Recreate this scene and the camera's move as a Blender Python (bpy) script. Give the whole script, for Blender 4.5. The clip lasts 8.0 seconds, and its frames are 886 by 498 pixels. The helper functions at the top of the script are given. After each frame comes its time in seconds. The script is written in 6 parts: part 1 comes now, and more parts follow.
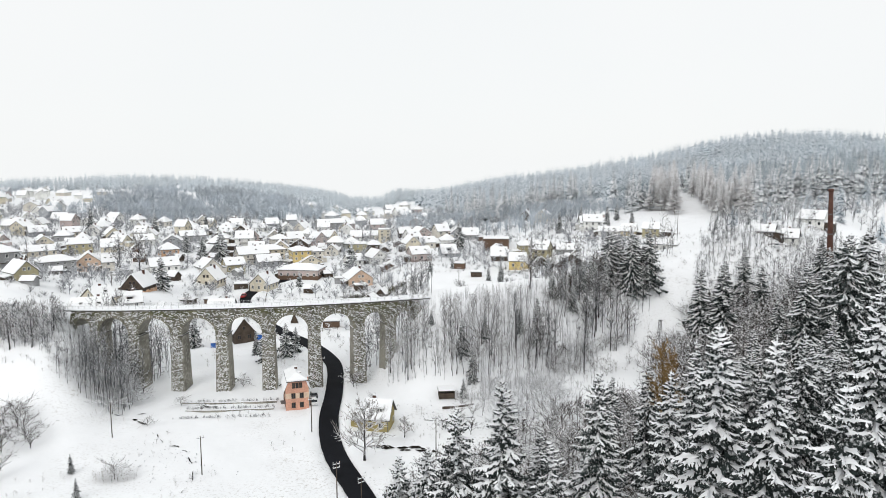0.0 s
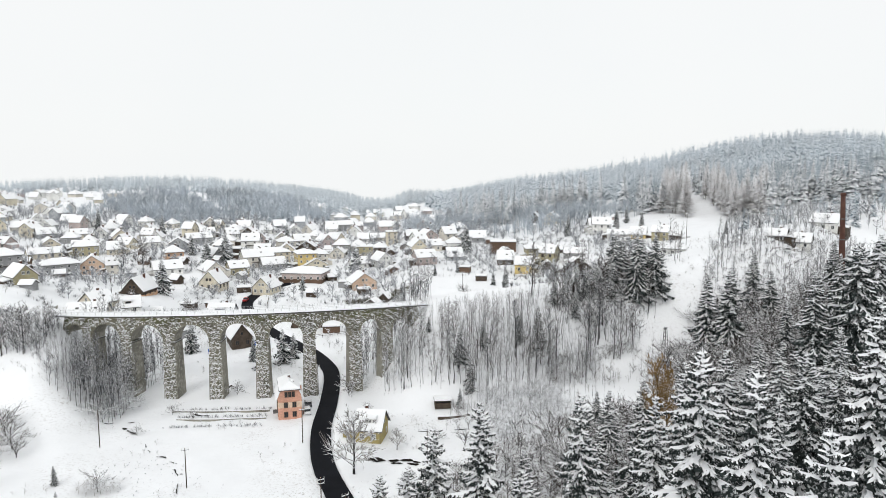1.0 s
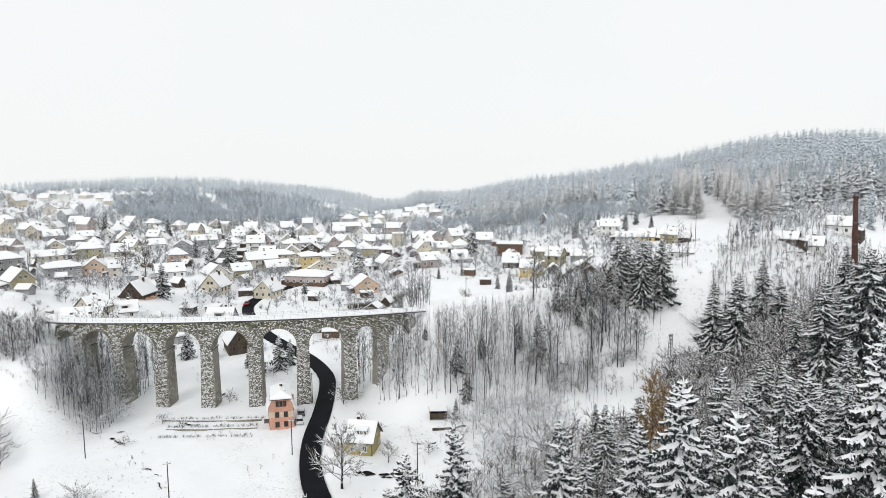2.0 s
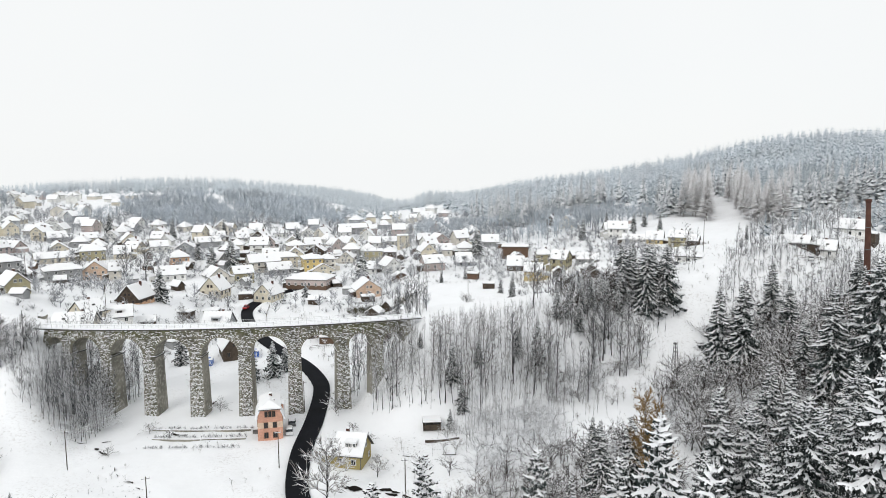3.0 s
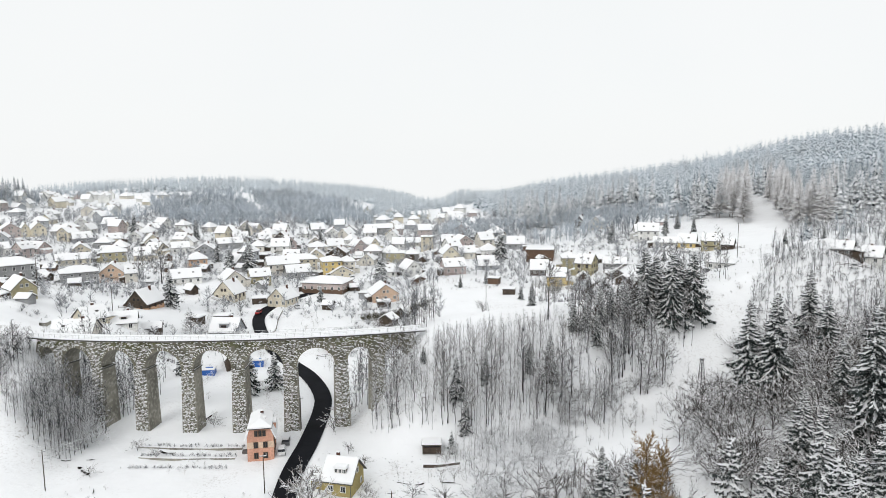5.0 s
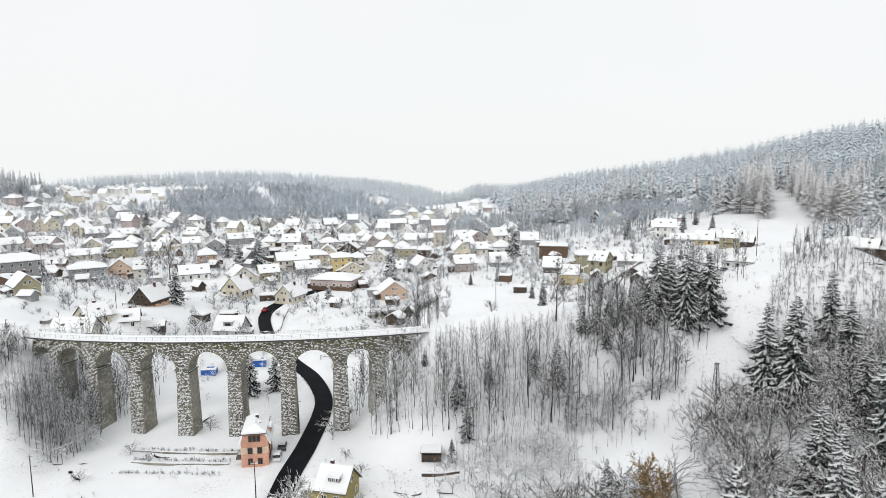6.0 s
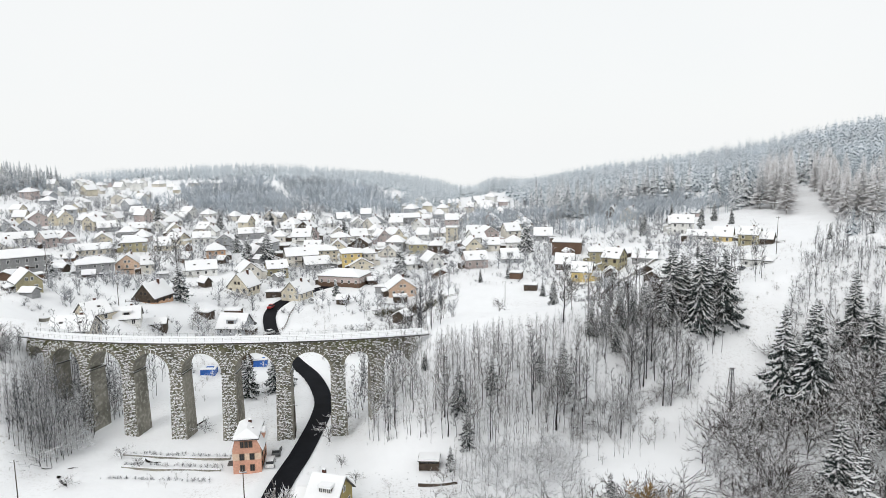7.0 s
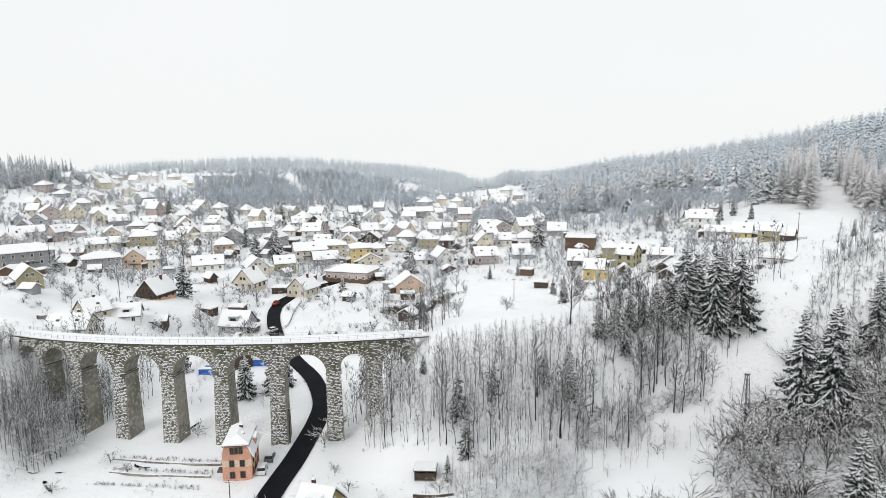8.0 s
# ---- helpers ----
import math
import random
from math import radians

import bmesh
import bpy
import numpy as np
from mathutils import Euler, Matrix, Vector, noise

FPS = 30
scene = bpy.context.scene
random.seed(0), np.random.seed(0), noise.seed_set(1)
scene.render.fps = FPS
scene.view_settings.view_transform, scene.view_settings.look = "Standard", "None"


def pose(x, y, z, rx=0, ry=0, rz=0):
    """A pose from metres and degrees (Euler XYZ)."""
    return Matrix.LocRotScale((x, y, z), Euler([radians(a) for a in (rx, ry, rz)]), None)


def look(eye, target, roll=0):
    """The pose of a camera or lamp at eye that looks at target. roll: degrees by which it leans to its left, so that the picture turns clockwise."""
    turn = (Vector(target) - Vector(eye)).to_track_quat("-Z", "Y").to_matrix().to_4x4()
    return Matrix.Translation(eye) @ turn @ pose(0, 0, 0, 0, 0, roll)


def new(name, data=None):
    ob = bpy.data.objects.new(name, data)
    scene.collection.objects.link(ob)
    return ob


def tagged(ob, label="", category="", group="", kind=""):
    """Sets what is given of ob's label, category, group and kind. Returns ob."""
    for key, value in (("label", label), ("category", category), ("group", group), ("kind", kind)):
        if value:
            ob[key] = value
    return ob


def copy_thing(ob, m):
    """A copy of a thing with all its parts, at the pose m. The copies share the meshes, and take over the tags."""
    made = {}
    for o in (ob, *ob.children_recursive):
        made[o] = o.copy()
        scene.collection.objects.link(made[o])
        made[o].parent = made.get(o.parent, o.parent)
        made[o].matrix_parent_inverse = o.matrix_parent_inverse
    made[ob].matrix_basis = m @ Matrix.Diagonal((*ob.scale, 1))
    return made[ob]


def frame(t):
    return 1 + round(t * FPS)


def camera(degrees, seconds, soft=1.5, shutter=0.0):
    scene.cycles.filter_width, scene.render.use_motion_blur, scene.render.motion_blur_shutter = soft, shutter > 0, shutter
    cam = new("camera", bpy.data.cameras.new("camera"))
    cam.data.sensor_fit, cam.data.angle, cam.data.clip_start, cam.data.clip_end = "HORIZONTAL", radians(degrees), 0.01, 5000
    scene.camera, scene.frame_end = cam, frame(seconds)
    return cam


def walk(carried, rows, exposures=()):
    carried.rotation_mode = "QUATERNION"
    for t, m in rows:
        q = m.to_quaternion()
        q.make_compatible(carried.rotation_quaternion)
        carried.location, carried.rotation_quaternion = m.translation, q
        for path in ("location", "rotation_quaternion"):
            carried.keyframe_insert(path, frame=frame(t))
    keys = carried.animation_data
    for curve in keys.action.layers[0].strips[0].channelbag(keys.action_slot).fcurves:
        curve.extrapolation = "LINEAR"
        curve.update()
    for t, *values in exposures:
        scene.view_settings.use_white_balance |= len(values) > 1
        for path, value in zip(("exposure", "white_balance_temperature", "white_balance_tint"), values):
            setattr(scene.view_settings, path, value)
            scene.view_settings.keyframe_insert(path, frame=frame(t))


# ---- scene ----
# ---- camera and its flight ----
cam = camera(64.3, 8.0, soft=0.7)
METRES, EYE, TILT, LEAN, TURN = 58.0, 67.9, 0.0, 0.0, -4.6
ROWS = [
    (0.0, 0.0, 0.0, 0.0, -0.01, -7.24, 0.06),
    (0.5, 0.0395, 0.0385, 0.0075, 0.6, -7.23, 0.07),
    (1.0, 0.0778, 0.0793, 0.015, 1.18, -7.21, 0.12),
    (1.5, 0.115, 0.1225, 0.0224, 1.75, -7.22, 0.2),
    (3.0, 0.2218, 0.2673, 0.0406, 3.3, -7.23, 0.32),
    (3.5, 0.2535, 0.3181, 0.0466, 3.85, -7.23, 0.35),
    (4.0, 0.2845, 0.3708, 0.0521, 4.64, -7.26, 0.41),
    (4.5, 0.3151, 0.4256, 0.0563, 5.51, -7.29, 0.48),
    (6.0, 0.4002, 0.5982, 0.068, 7.93, -7.92, 0.62),
    (6.5, 0.4271, 0.6592, 0.0715, 8.71, -8.2, 0.64),
    (7.0, 0.4533, 0.7212, 0.0757, 9.49, -8.48, 0.68),
    (7.5, 0.4786, 0.7856, 0.0785, 10.26, -8.76, 0.72),
    (8.0, 0.503, 0.8498, 0.0821, 11.03, -9.09, 0.75),
]
walk(cam, [(t, pose(0, 0, EYE, TILT, LEAN, TURN) @ pose(METRES * x, METRES * y, METRES * z, 90 + pitch, roll, yaw)) for t, x, y, z, yaw, pitch, roll in ROWS])


# ---- overcast winter light ----
world = bpy.data.worlds.new("overcast_sky")
scene.world = world
world.use_nodes = True
wn, wl = world.node_tree.nodes, world.node_tree.links
wn.clear()
SUN_UP, SUN_ROUND = radians(38), radians(205)
sky = wn.new("ShaderNodeTexSky")
sky.sky_type, sky.sun_disc = "NISHITA", False
sky.sun_elevation, sky.sun_rotation = SUN_UP, SUN_ROUND
clear = wn.new("ShaderNodeBackground")
clear.inputs["Strength"].default_value = 0.05
wl.new(sky.outputs["Color"], clear.inputs["Color"])
cloud = wn.new("ShaderNodeBackground")
ctex = wn.new("ShaderNodeTexCoord")
cnoise = wn.new("ShaderNodeTexNoise")
cnoise.inputs["Scale"].default_value, cnoise.inputs["Detail"].default_value = 2.2, 4
cramp = wn.new("ShaderNodeValToRGB")
cramp.color_ramp.elements[0].position, cramp.color_ramp.elements[0].color = 0.3, (0.895, 0.915, 0.92, 1)
cramp.color_ramp.elements[1].position, cramp.color_ramp.elements[1].color = 0.7, (0.925, 0.935, 0.935, 1)
wl.new(ctex.outputs["Generated"], cnoise.inputs["Vector"])
wl.new(cnoise.outputs["Fac"], cramp.inputs["Fac"])
wl.new(cramp.outputs["Color"], cloud.inputs["Color"])
cloud.inputs["Strength"].default_value = 1.0
cover = wn.new("ShaderNodeAddShader")
wl.new(clear.outputs[0], cover.inputs[0])
wl.new(cloud.outputs[0], cover.inputs[1])
wout = wn.new("ShaderNodeOutputWorld")
wl.new(cover.outputs[0], wout.inputs["Surface"])
clear.inputs["Strength"].default_value = 0.003

sun = new("sun", bpy.data.lights.new("sun", "SUN"))
sun.data.energy, sun.data.angle, sun.data.color = 1.1, radians(25), (1.0, 0.97, 0.93)
sun.matrix_world = look((0, 0, 300), (100 * math.sin(SUN_ROUND) * -1, 100 * math.cos(SUN_ROUND) * -1, 300 - 100 * math.tan(SUN_UP)))
# ---- materials ----
def material(name, colour, rough=0.8, vary=0.25, scale=1.0, bump=0.3, fine=12.0, metal=0.0, snow=None, second=None, per_object=0.0):
    """A surface with coarse and fine variation. snow: (from, to, patch) settles it on faces whose normal's z lies above that range.
    second: a colour that shows in patches."""
    m = bpy.data.materials.new(name)
    m.use_nodes = True
    n, l = m.node_tree.nodes, m.node_tree.links
    b = n["Principled BSDF"]
    b.inputs["Roughness"].default_value, b.inputs["Metallic"].default_value = rough, metal
    b.inputs["Specular IOR Level"].default_value = 0.25
    co = n.new("ShaderNodeTexCoord")
    big, small = n.new("ShaderNodeTexNoise"), n.new("ShaderNodeTexNoise")
    for node, sc, det in ((big, scale * 0.35, 5), (small, scale * fine * 0.35, 4)):
        node.inputs["Scale"].default_value, node.inputs["Detail"].default_value = sc, det
        l.new(co.outputs["Object"], node.inputs["Vector"])
    def mix(kind, fac, a, c):
        x = n.new("ShaderNodeMix")
        x.data_type, x.blend_type = "RGBA", kind
        for slot, v in ((0, fac), (6, a), (7, c)):
            if hasattr(v, "links"):
                l.new(v, x.inputs[slot])
            else:
                x.inputs[slot].default_value = v if slot == 0 else (*v, 1)
        return x.outputs[2]
    def ramp(v, lo, hi, a=0.0, c=1.0):
        x = n.new("ShaderNodeMapRange")
        for slot, val in zip((1, 2, 3, 4), (lo, hi, a, c)):
            x.inputs[slot].default_value = val
        l.new(v, x.inputs[0])
        return x.outputs[0]
    dark = tuple(c * (1 - vary) for c in colour)
    light = tuple(min(0.95, c * (1 + vary * 0.8)) for c in colour)
    col = mix("MIX", ramp(big.outputs["Fac"], 0.35, 0.65), dark, light)
    col = mix("MULTIPLY", 0.6, col, mix("MIX", ramp(small.outputs["Fac"], 0.3, 0.7), (0.72, 0.72, 0.72), (1.2, 1.2, 1.2)))
    if second:
        col = mix("MIX", ramp(small.outputs["Fac"], 0.52, 0.66), col, second)
    if per_object:
        info = n.new("ShaderNodeObjectInfo")
        r = ramp(info.outputs["Random"], 0, 1, 1 - per_object, 1 + per_object)
        x = n.new("ShaderNodeVectorMath")
        x.operation = "SCALE"
        l.new(col, x.inputs[0])
        l.new(r, x.inputs[3])
        col = x.outputs[0]
    if snow:
        lo, hi, patch = snow
        geo, sep = n.new("ShaderNodeNewGeometry"), n.new("ShaderNodeSeparateXYZ")
        l.new(geo.outputs["Normal"], sep.inputs[0])
        add = n.new("ShaderNodeMath")
        add.operation = "ADD"
        l.new(sep.outputs["Z"], add.inputs[0])
        l.new(ramp(small.outputs["Fac"], 0.3, 0.7, -patch, patch), add.inputs[1])
        col = mix("MIX", ramp(add.outputs[0], lo, hi), col, (0.86, 0.875, 0.9))
    l.new(col, b.inputs["Base Color"])
    if bump:
        x = n.new("ShaderNodeBump")
        x.inputs["Strength"].default_value, x.inputs["Distance"].default_value = bump, 0.15
        l.new(small.outputs["Fac"], x.inputs["Height"])
        l.new(x.outputs[0], b.inputs["Normal"])
    return m


def snow_material(name, colour=(0.86, 0.875, 0.895), grass=0.0):
    """Fresh snow with soft drifts; grass: how much dead growth pokes through."""
    m = bpy.data.materials.new(name)
    m.use_nodes = True
    n, l = m.node_tree.nodes, m.node_tree.links
    b = n["Principled BSDF"]
    b.inputs["Roughness"].default_value = 0.75
    b.inputs["Specular IOR Level"].default_value = 0.15
    co = n.new("ShaderNodeTexCoord")
    def tex(sc, det=5, rough=0.55):
        x = n.new("ShaderNodeTexNoise")
        x.inputs["Scale"].default_value, x.inputs["Detail"].default_value, x.inputs["Roughness"].default_value = sc, det, rough
        l.new(co.outputs["Object"], x.inputs["Vector"])
        return x.outputs["Fac"]
    def ramp(v, lo, hi, a=0.0, c=1.0):
        x = n.new("ShaderNodeMapRange")
        for slot, val in zip((1, 2, 3, 4), (lo, hi, a, c)):
            x.inputs[slot].default_value = val
        l.new(v, x.inputs[0])
        return x.outputs[0]
    def mix(fac, a, c):
        x = n.new("ShaderNodeMix")
        x.data_type = "RGBA"
        for slot, v in ((0, fac), (6, a), (7, c)):
            if hasattr(v, "links"):
                l.new(v, x.inputs[slot])
            else:
                x.inputs[slot].default_value = v if slot == 0 else (*v, 1)
        return x.outputs[2]
    soft = mix(ramp(tex(0.12), 0.35, 0.65), tuple(c * 0.965 for c in colour), colour)
    if grass:
        mul = n.new("ShaderNodeMath")
        mul.operation = "MULTIPLY"
        l.new(ramp(tex(0.05, 4), 0.5, 0.68), mul.inputs[0])
        l.new(ramp(tex(1.6, 6, 0.7), 0.52, 0.68), mul.inputs[1])
        lim = n.new("ShaderNodeMath")
        lim.operation = "MULTIPLY"
        l.new(mul.outputs[0], lim.inputs[0])
        lim.inputs[1].default_value = grass
        soft = mix(lim.outputs[0], soft, (0.30, 0.27, 0.24))
    l.new(soft, b.inputs["Base Color"])
    x = n.new("ShaderNodeBump")
    x.inputs["Strength"].default_value, x.inputs["Distance"].default_value = 0.35, 0.5
    l.new(tex(0.5, 6), x.inputs["Height"])
    l.new(x.outputs[0], b.inputs["Normal"])
    return m


SNOW = snow_material("snow")
LAND = snow_material("snow_cover", grass=0.7)
ROOF_SNOW = snow_material("roof_snow", (0.87, 0.88, 0.895))
ASPHALT = material("wet_asphalt", (0.010, 0.011, 0.014), 0.8, 0.25, 0.5, 0.1)
ASPHALT.node_tree.nodes["Principled BSDF"].inputs["Specular IOR Level"].default_value = 0.06
STONE = material("granite_stone", (0.185, 0.177, 0.14), 0.85, 0.35, 0.8, 0.6, 8.0, second=(0.13, 0.125, 0.09), per_object=0.25)
MOSSY = material("mossy_stone", (0.125, 0.125, 0.072), 0.9, 0.4, 0.8, 0.5, 8.0, second=(0.075, 0.078, 0.05))
MASONRY = material("pier_masonry", (0.25, 0.24, 0.205), 0.9, 0.3, 0.6, 0.7, 6.0, second=(0.36, 0.35, 0.31))
COPING = material("coping_stone", (0.075, 0.072, 0.064), 0.85, 0.25, 1.0, 0.4, snow=(0.5, 0.8, 0.1))
STEEL = material("grey_steel", (0.15, 0.155, 0.16), 0.5, 0.2, 2.0, 0.1, metal=0.6)
BARK = material("dark_bark", (0.026, 0.025, 0.026), 0.9, 0.35, 2.5, 0.6, 6.0, snow=(0.35, 0.7, 0.3), per_object=0.25)
TWIG = material("frosted_twigs", (0.055, 0.048, 0.044), 0.9, 0.35, 0.8, 0.0, 6.0, snow=(0.15, 0.6, 0.3), per_object=0.25)
RUST_TWIG = material("rusty_leaves", (0.27, 0.175, 0.075), 0.9, 0.4, 0.8, 0.0, 6.0, snow=(0.75, 1.1, 0.3))
NEEDLE = material("spruce_needles", (0.022, 0.031, 0.030), 0.85, 0.4, 1.2, 0.0, 8.0, snow=(0.85, 1.3, 0.3), per_object=0.2)
# Frost plus some painted haze: paler and bluer than the near needles.
FAR_NEEDLE = material("frosted_hazy_needles", (0.25, 0.32, 0.37), 0.85, 0.3, 0.1, 0.0, 5.0, snow=(0.5, 1.35, 0.12))
LARCH = material("rimed_larch_twigs", (0.43, 0.40, 0.385), 0.9, 0.3, 0.15, 0.0, 6.0, snow=(0.35, 1.2, 0.3))
RIMED = material("rimed_spruce_boughs", (0.095, 0.14, 0.17), 0.85, 0.4, 0.2, 0.1, 6.0, snow=(0.25, 0.95, 0.3))
# Twig colour lightened and blued to carry the haze over distant woods.
FAR_TWIG = material("frosted_hazy_twigs", (0.41, 0.455, 0.50), 0.9, 0.25, 0.06, 0.0, 6.0, snow=(0.4, 1.4, 0.1))
DARK_BRUSH = material("brown_brushwood", (0.050, 0.037, 0.031), 0.9, 0.4, 0.25, 0.0, 8.0, snow=(0.7, 1.1, 0.35))
OLIVE_BRUSH = material("olive_brushwood", (0.085, 0.078, 0.042), 0.9, 0.4, 0.25, 0.0, 8.0, snow=(0.6, 1.1, 0.35))
GARDEN_TWIG = material("grey_garden_twigs", (0.20, 0.205, 0.215), 0.9, 0.4, 0.4, 0.0, 6.0, snow=(0.1, 0.6, 0.35))
# Palest and most even: thick haze painted over the rime of far ridges.
RIDGE_NEEDLE = material("rimed_far_haze_needles", (0.52, 0.58, 0.62), 0.9, 0.12, 0.06, 0.0, 5.0, snow=(0.5, 1.6, 0.1))
# Haze mixed into the needle colour for the upper hillside.
PALE_NEEDLE = material("pale_hazy_needles", (0.40, 0.475, 0.53), 0.9, 0.2, 0.06, 0.0, 5.0, snow=(0.4, 1.3, 0.15))
DARK_TWIG = material("dark_thicket_twigs", (0.050, 0.053, 0.060), 0.9, 0.35, 0.6, 0.0, 6.0, snow=(0.35, 0.8, 0.3), per_object=0.25)
TOWN_TWIG = material("grey_frosted_twigs", (0.24, 0.25, 0.27), 0.9, 0.4, 0.15, 0.0, 6.0, snow=(0.3, 0.9, 0.3))
PLANK = material("weathered_planks", (0.075, 0.058, 0.045), 0.85, 0.3, 2.0, 0.4)
BRICK = material("chimney_brick", (0.11, 0.055, 0.042), 0.85, 0.25, 1.5, 0.4, second=(0.075, 0.042, 0.036))
GLASS = material("window_glass", (0.03, 0.035, 0.04), 0.12, 0.1, 1.0, 0.0)
FRAME = material("white_window_frame", (0.72, 0.72, 0.70), 0.5, 0.08, 2.0, 0.0)
DARK_FRAME = material("brown_window_frame", (0.10, 0.07, 0.05), 0.5, 0.15, 2.0, 0.0)
TILE = material("dark_roof_edge", (0.10, 0.095, 0.092), 0.7, 0.25, 1.0, 0.2)
BLUE = material("blue_tarpaulin", (0.03, 0.12, 0.42), 0.45, 0.2, 1.0, 0.2)
RED = material("red_paint", (0.33, 0.03, 0.03), 0.35, 0.1, 1.0, 0.0)
WHITE_PAINT = material("white_car_paint", (0.7, 0.71, 0.72), 0.3, 0.05, 1.0, 0.0)
RUBBER = material("black_rubber", (0.02, 0.02, 0.02), 0.8, 0.1, 1.0, 0.0)
SOIL = material("bare_earth", (0.022, 0.019, 0.017), 0.95, 0.3, 2.0, 0.5)
SOIL.node_tree.nodes["Principled BSDF"].inputs["Specular IOR Level"].default_value = 0.03
FROST_BUSH = material("snowy_shrub_twigs", (0.34, 0.32, 0.305), 0.9, 0.4, 0.5, 0.0, 6.0, snow=(0.05, 0.5, 0.35))
LINED = material("snow_lined_branches", (0.060, 0.050, 0.045), 0.9, 0.35, 0.8, 0.0, 6.0, snow=(0.3, 0.55, 0.25))
HOAR = material("hoary_twigs", (0.30, 0.303, 0.31), 0.9, 0.4, 0.5, 0.0, 6.0, snow=(0.0, 0.45, 0.35), per_object=0.3)
SNOWY_TWIG = material("thickly_snowed_twigs", (0.11, 0.096, 0.088), 0.9, 0.35, 0.8, 0.0, 6.0, snow=(-0.05, 0.25, 0.3), per_object=0.25)
FROSTED_STEEL = material("frosted_steel", (0.34, 0.345, 0.35), 0.6, 0.2, 2.0, 0.0, snow=(0.1, 0.6, 0.3))
PAINTS = {}


def plaster(colour):
    """Weathered wall plaster in that colour."""
    if colour not in PAINTS:
        PAINTS[colour] = material("wall_plaster", colour, 0.85, 0.14, 0.6, 0.25, 10.0)
    return PAINTS[colour]
# ---- the lie of the land ----
ARC_X, ARC_Y, ARC_R = -38.0, 298.0, 109.5     # centre and radius of the viaduct's curve
ARC_A, ARC_B = -25.8, 24.9                    # its ends, in degrees from due south
DECK_Z, DECK_RISE = 27.3, 0.019               # deck height over x = -38, and its gradient


def sm(a, b, v):
    t = np.clip((v - a) / (b - a), 0.0, 1.0)
    return t * t * (3 - 2 * t)


def bump(x, y, cx, cy, sx, sy):
    return np.exp(-((x - cx) / sx) ** 2 - ((y - cy) / sy) ** 2)


def rail_y(x):
    """The line of the railway as a height of y over x."""
    x = np.asarray(x, float)
    xa, xb = ARC_X + ARC_R * math.sin(radians(ARC_A)), ARC_X + ARC_R * math.sin(radians(ARC_B))
    xc = np.clip(x, xa, xb)
    y = ARC_Y - np.sqrt(ARC_R ** 2 - (xc - ARC_X) ** 2)
    return y + np.where(x > xb, (x - xb) * 0.52, 0) + np.where(x < xa, (xa - x) * 0.54, 0)


def deck_z(x):
    return DECK_Z + DECK_RISE * (np.asarray(x, float) - ARC_X)


def height(x, y):
    """Height of the ground over (x, y), smooth part."""
    x, y = np.asarray(x, float), np.asarray(y, float)
    z = 6.2 + 0.028 * np.clip(y - 180, 0, 280) - 0.055 * np.clip(y - 800, 0, 9000)
    s = y - rail_y(x)
    # spur on the right under the railway
    front = sm(-34, -3, s)
    back = 1 - (0.72 - 0.42 * sm(40, 130, x)) * sm(4, 75, s)
    z = z + (20.8 - 5.3 * sm(20, 160, x)) * sm(-6, 13, x + 0.25 * np.minimum(s, 0)) * front * back
    # plateau on the left under the railway
    k = sm(-126, -108, x)
    back = 1 - (1 - k) * 0.75 * sm(15, 120, s) - k * (0.33 * sm(5, 28, s) + 0.42 * sm(30, 120, s))
    z = z + 18.8 * sm(-69, -93, x + 0.25 * np.minimum(s, 0)) * sm(-45, -3, s) * back
    # shoulder in front, under the near spruces
    z = z + 21 * sm(-15, 45, x) * (1 - sm(35, 150, y)) + 3.0 * sm(-5, 40, x) * (1 - sm(165, 215, y)) * sm(100, 150, y)
    z = z + 29 * sm(62, 175, x) * (1 - sm(150, 420, y)) + 4 * sm(75, 150, x) * sm(300, 420, y)
    # wooded hill on the right
    z = z + 53 * bump(x, y, 440, 750, 185, 300) + 12 * bump(x, y, 260, 400, 110, 120)
    z = z + 7 * bump(x, y, 210, 900, 130, 160)
    # hills on the left and far away
    z = z + 11 * bump(x, y, -260, 770, 140, 130) + 8 * bump(x, y, -480, 850, 220, 240)
    z = z + 26 * bump(x, y, -330, 1050, 300, 150) + 5 * bump(x, y, -330, 520, 160, 120)
    z = z + 20 * bump(x, y, -395, 590, 75, 100) - 13 * bump(x, y, -20, 1150, 130, 330)
    z = z + 21 * bump(x, y, -205, 1330, 150, 150) + 7 * bump(x, y, 20, 980, 45, 110)
    return z


def ground(x, y):
    return float(height(x, y))
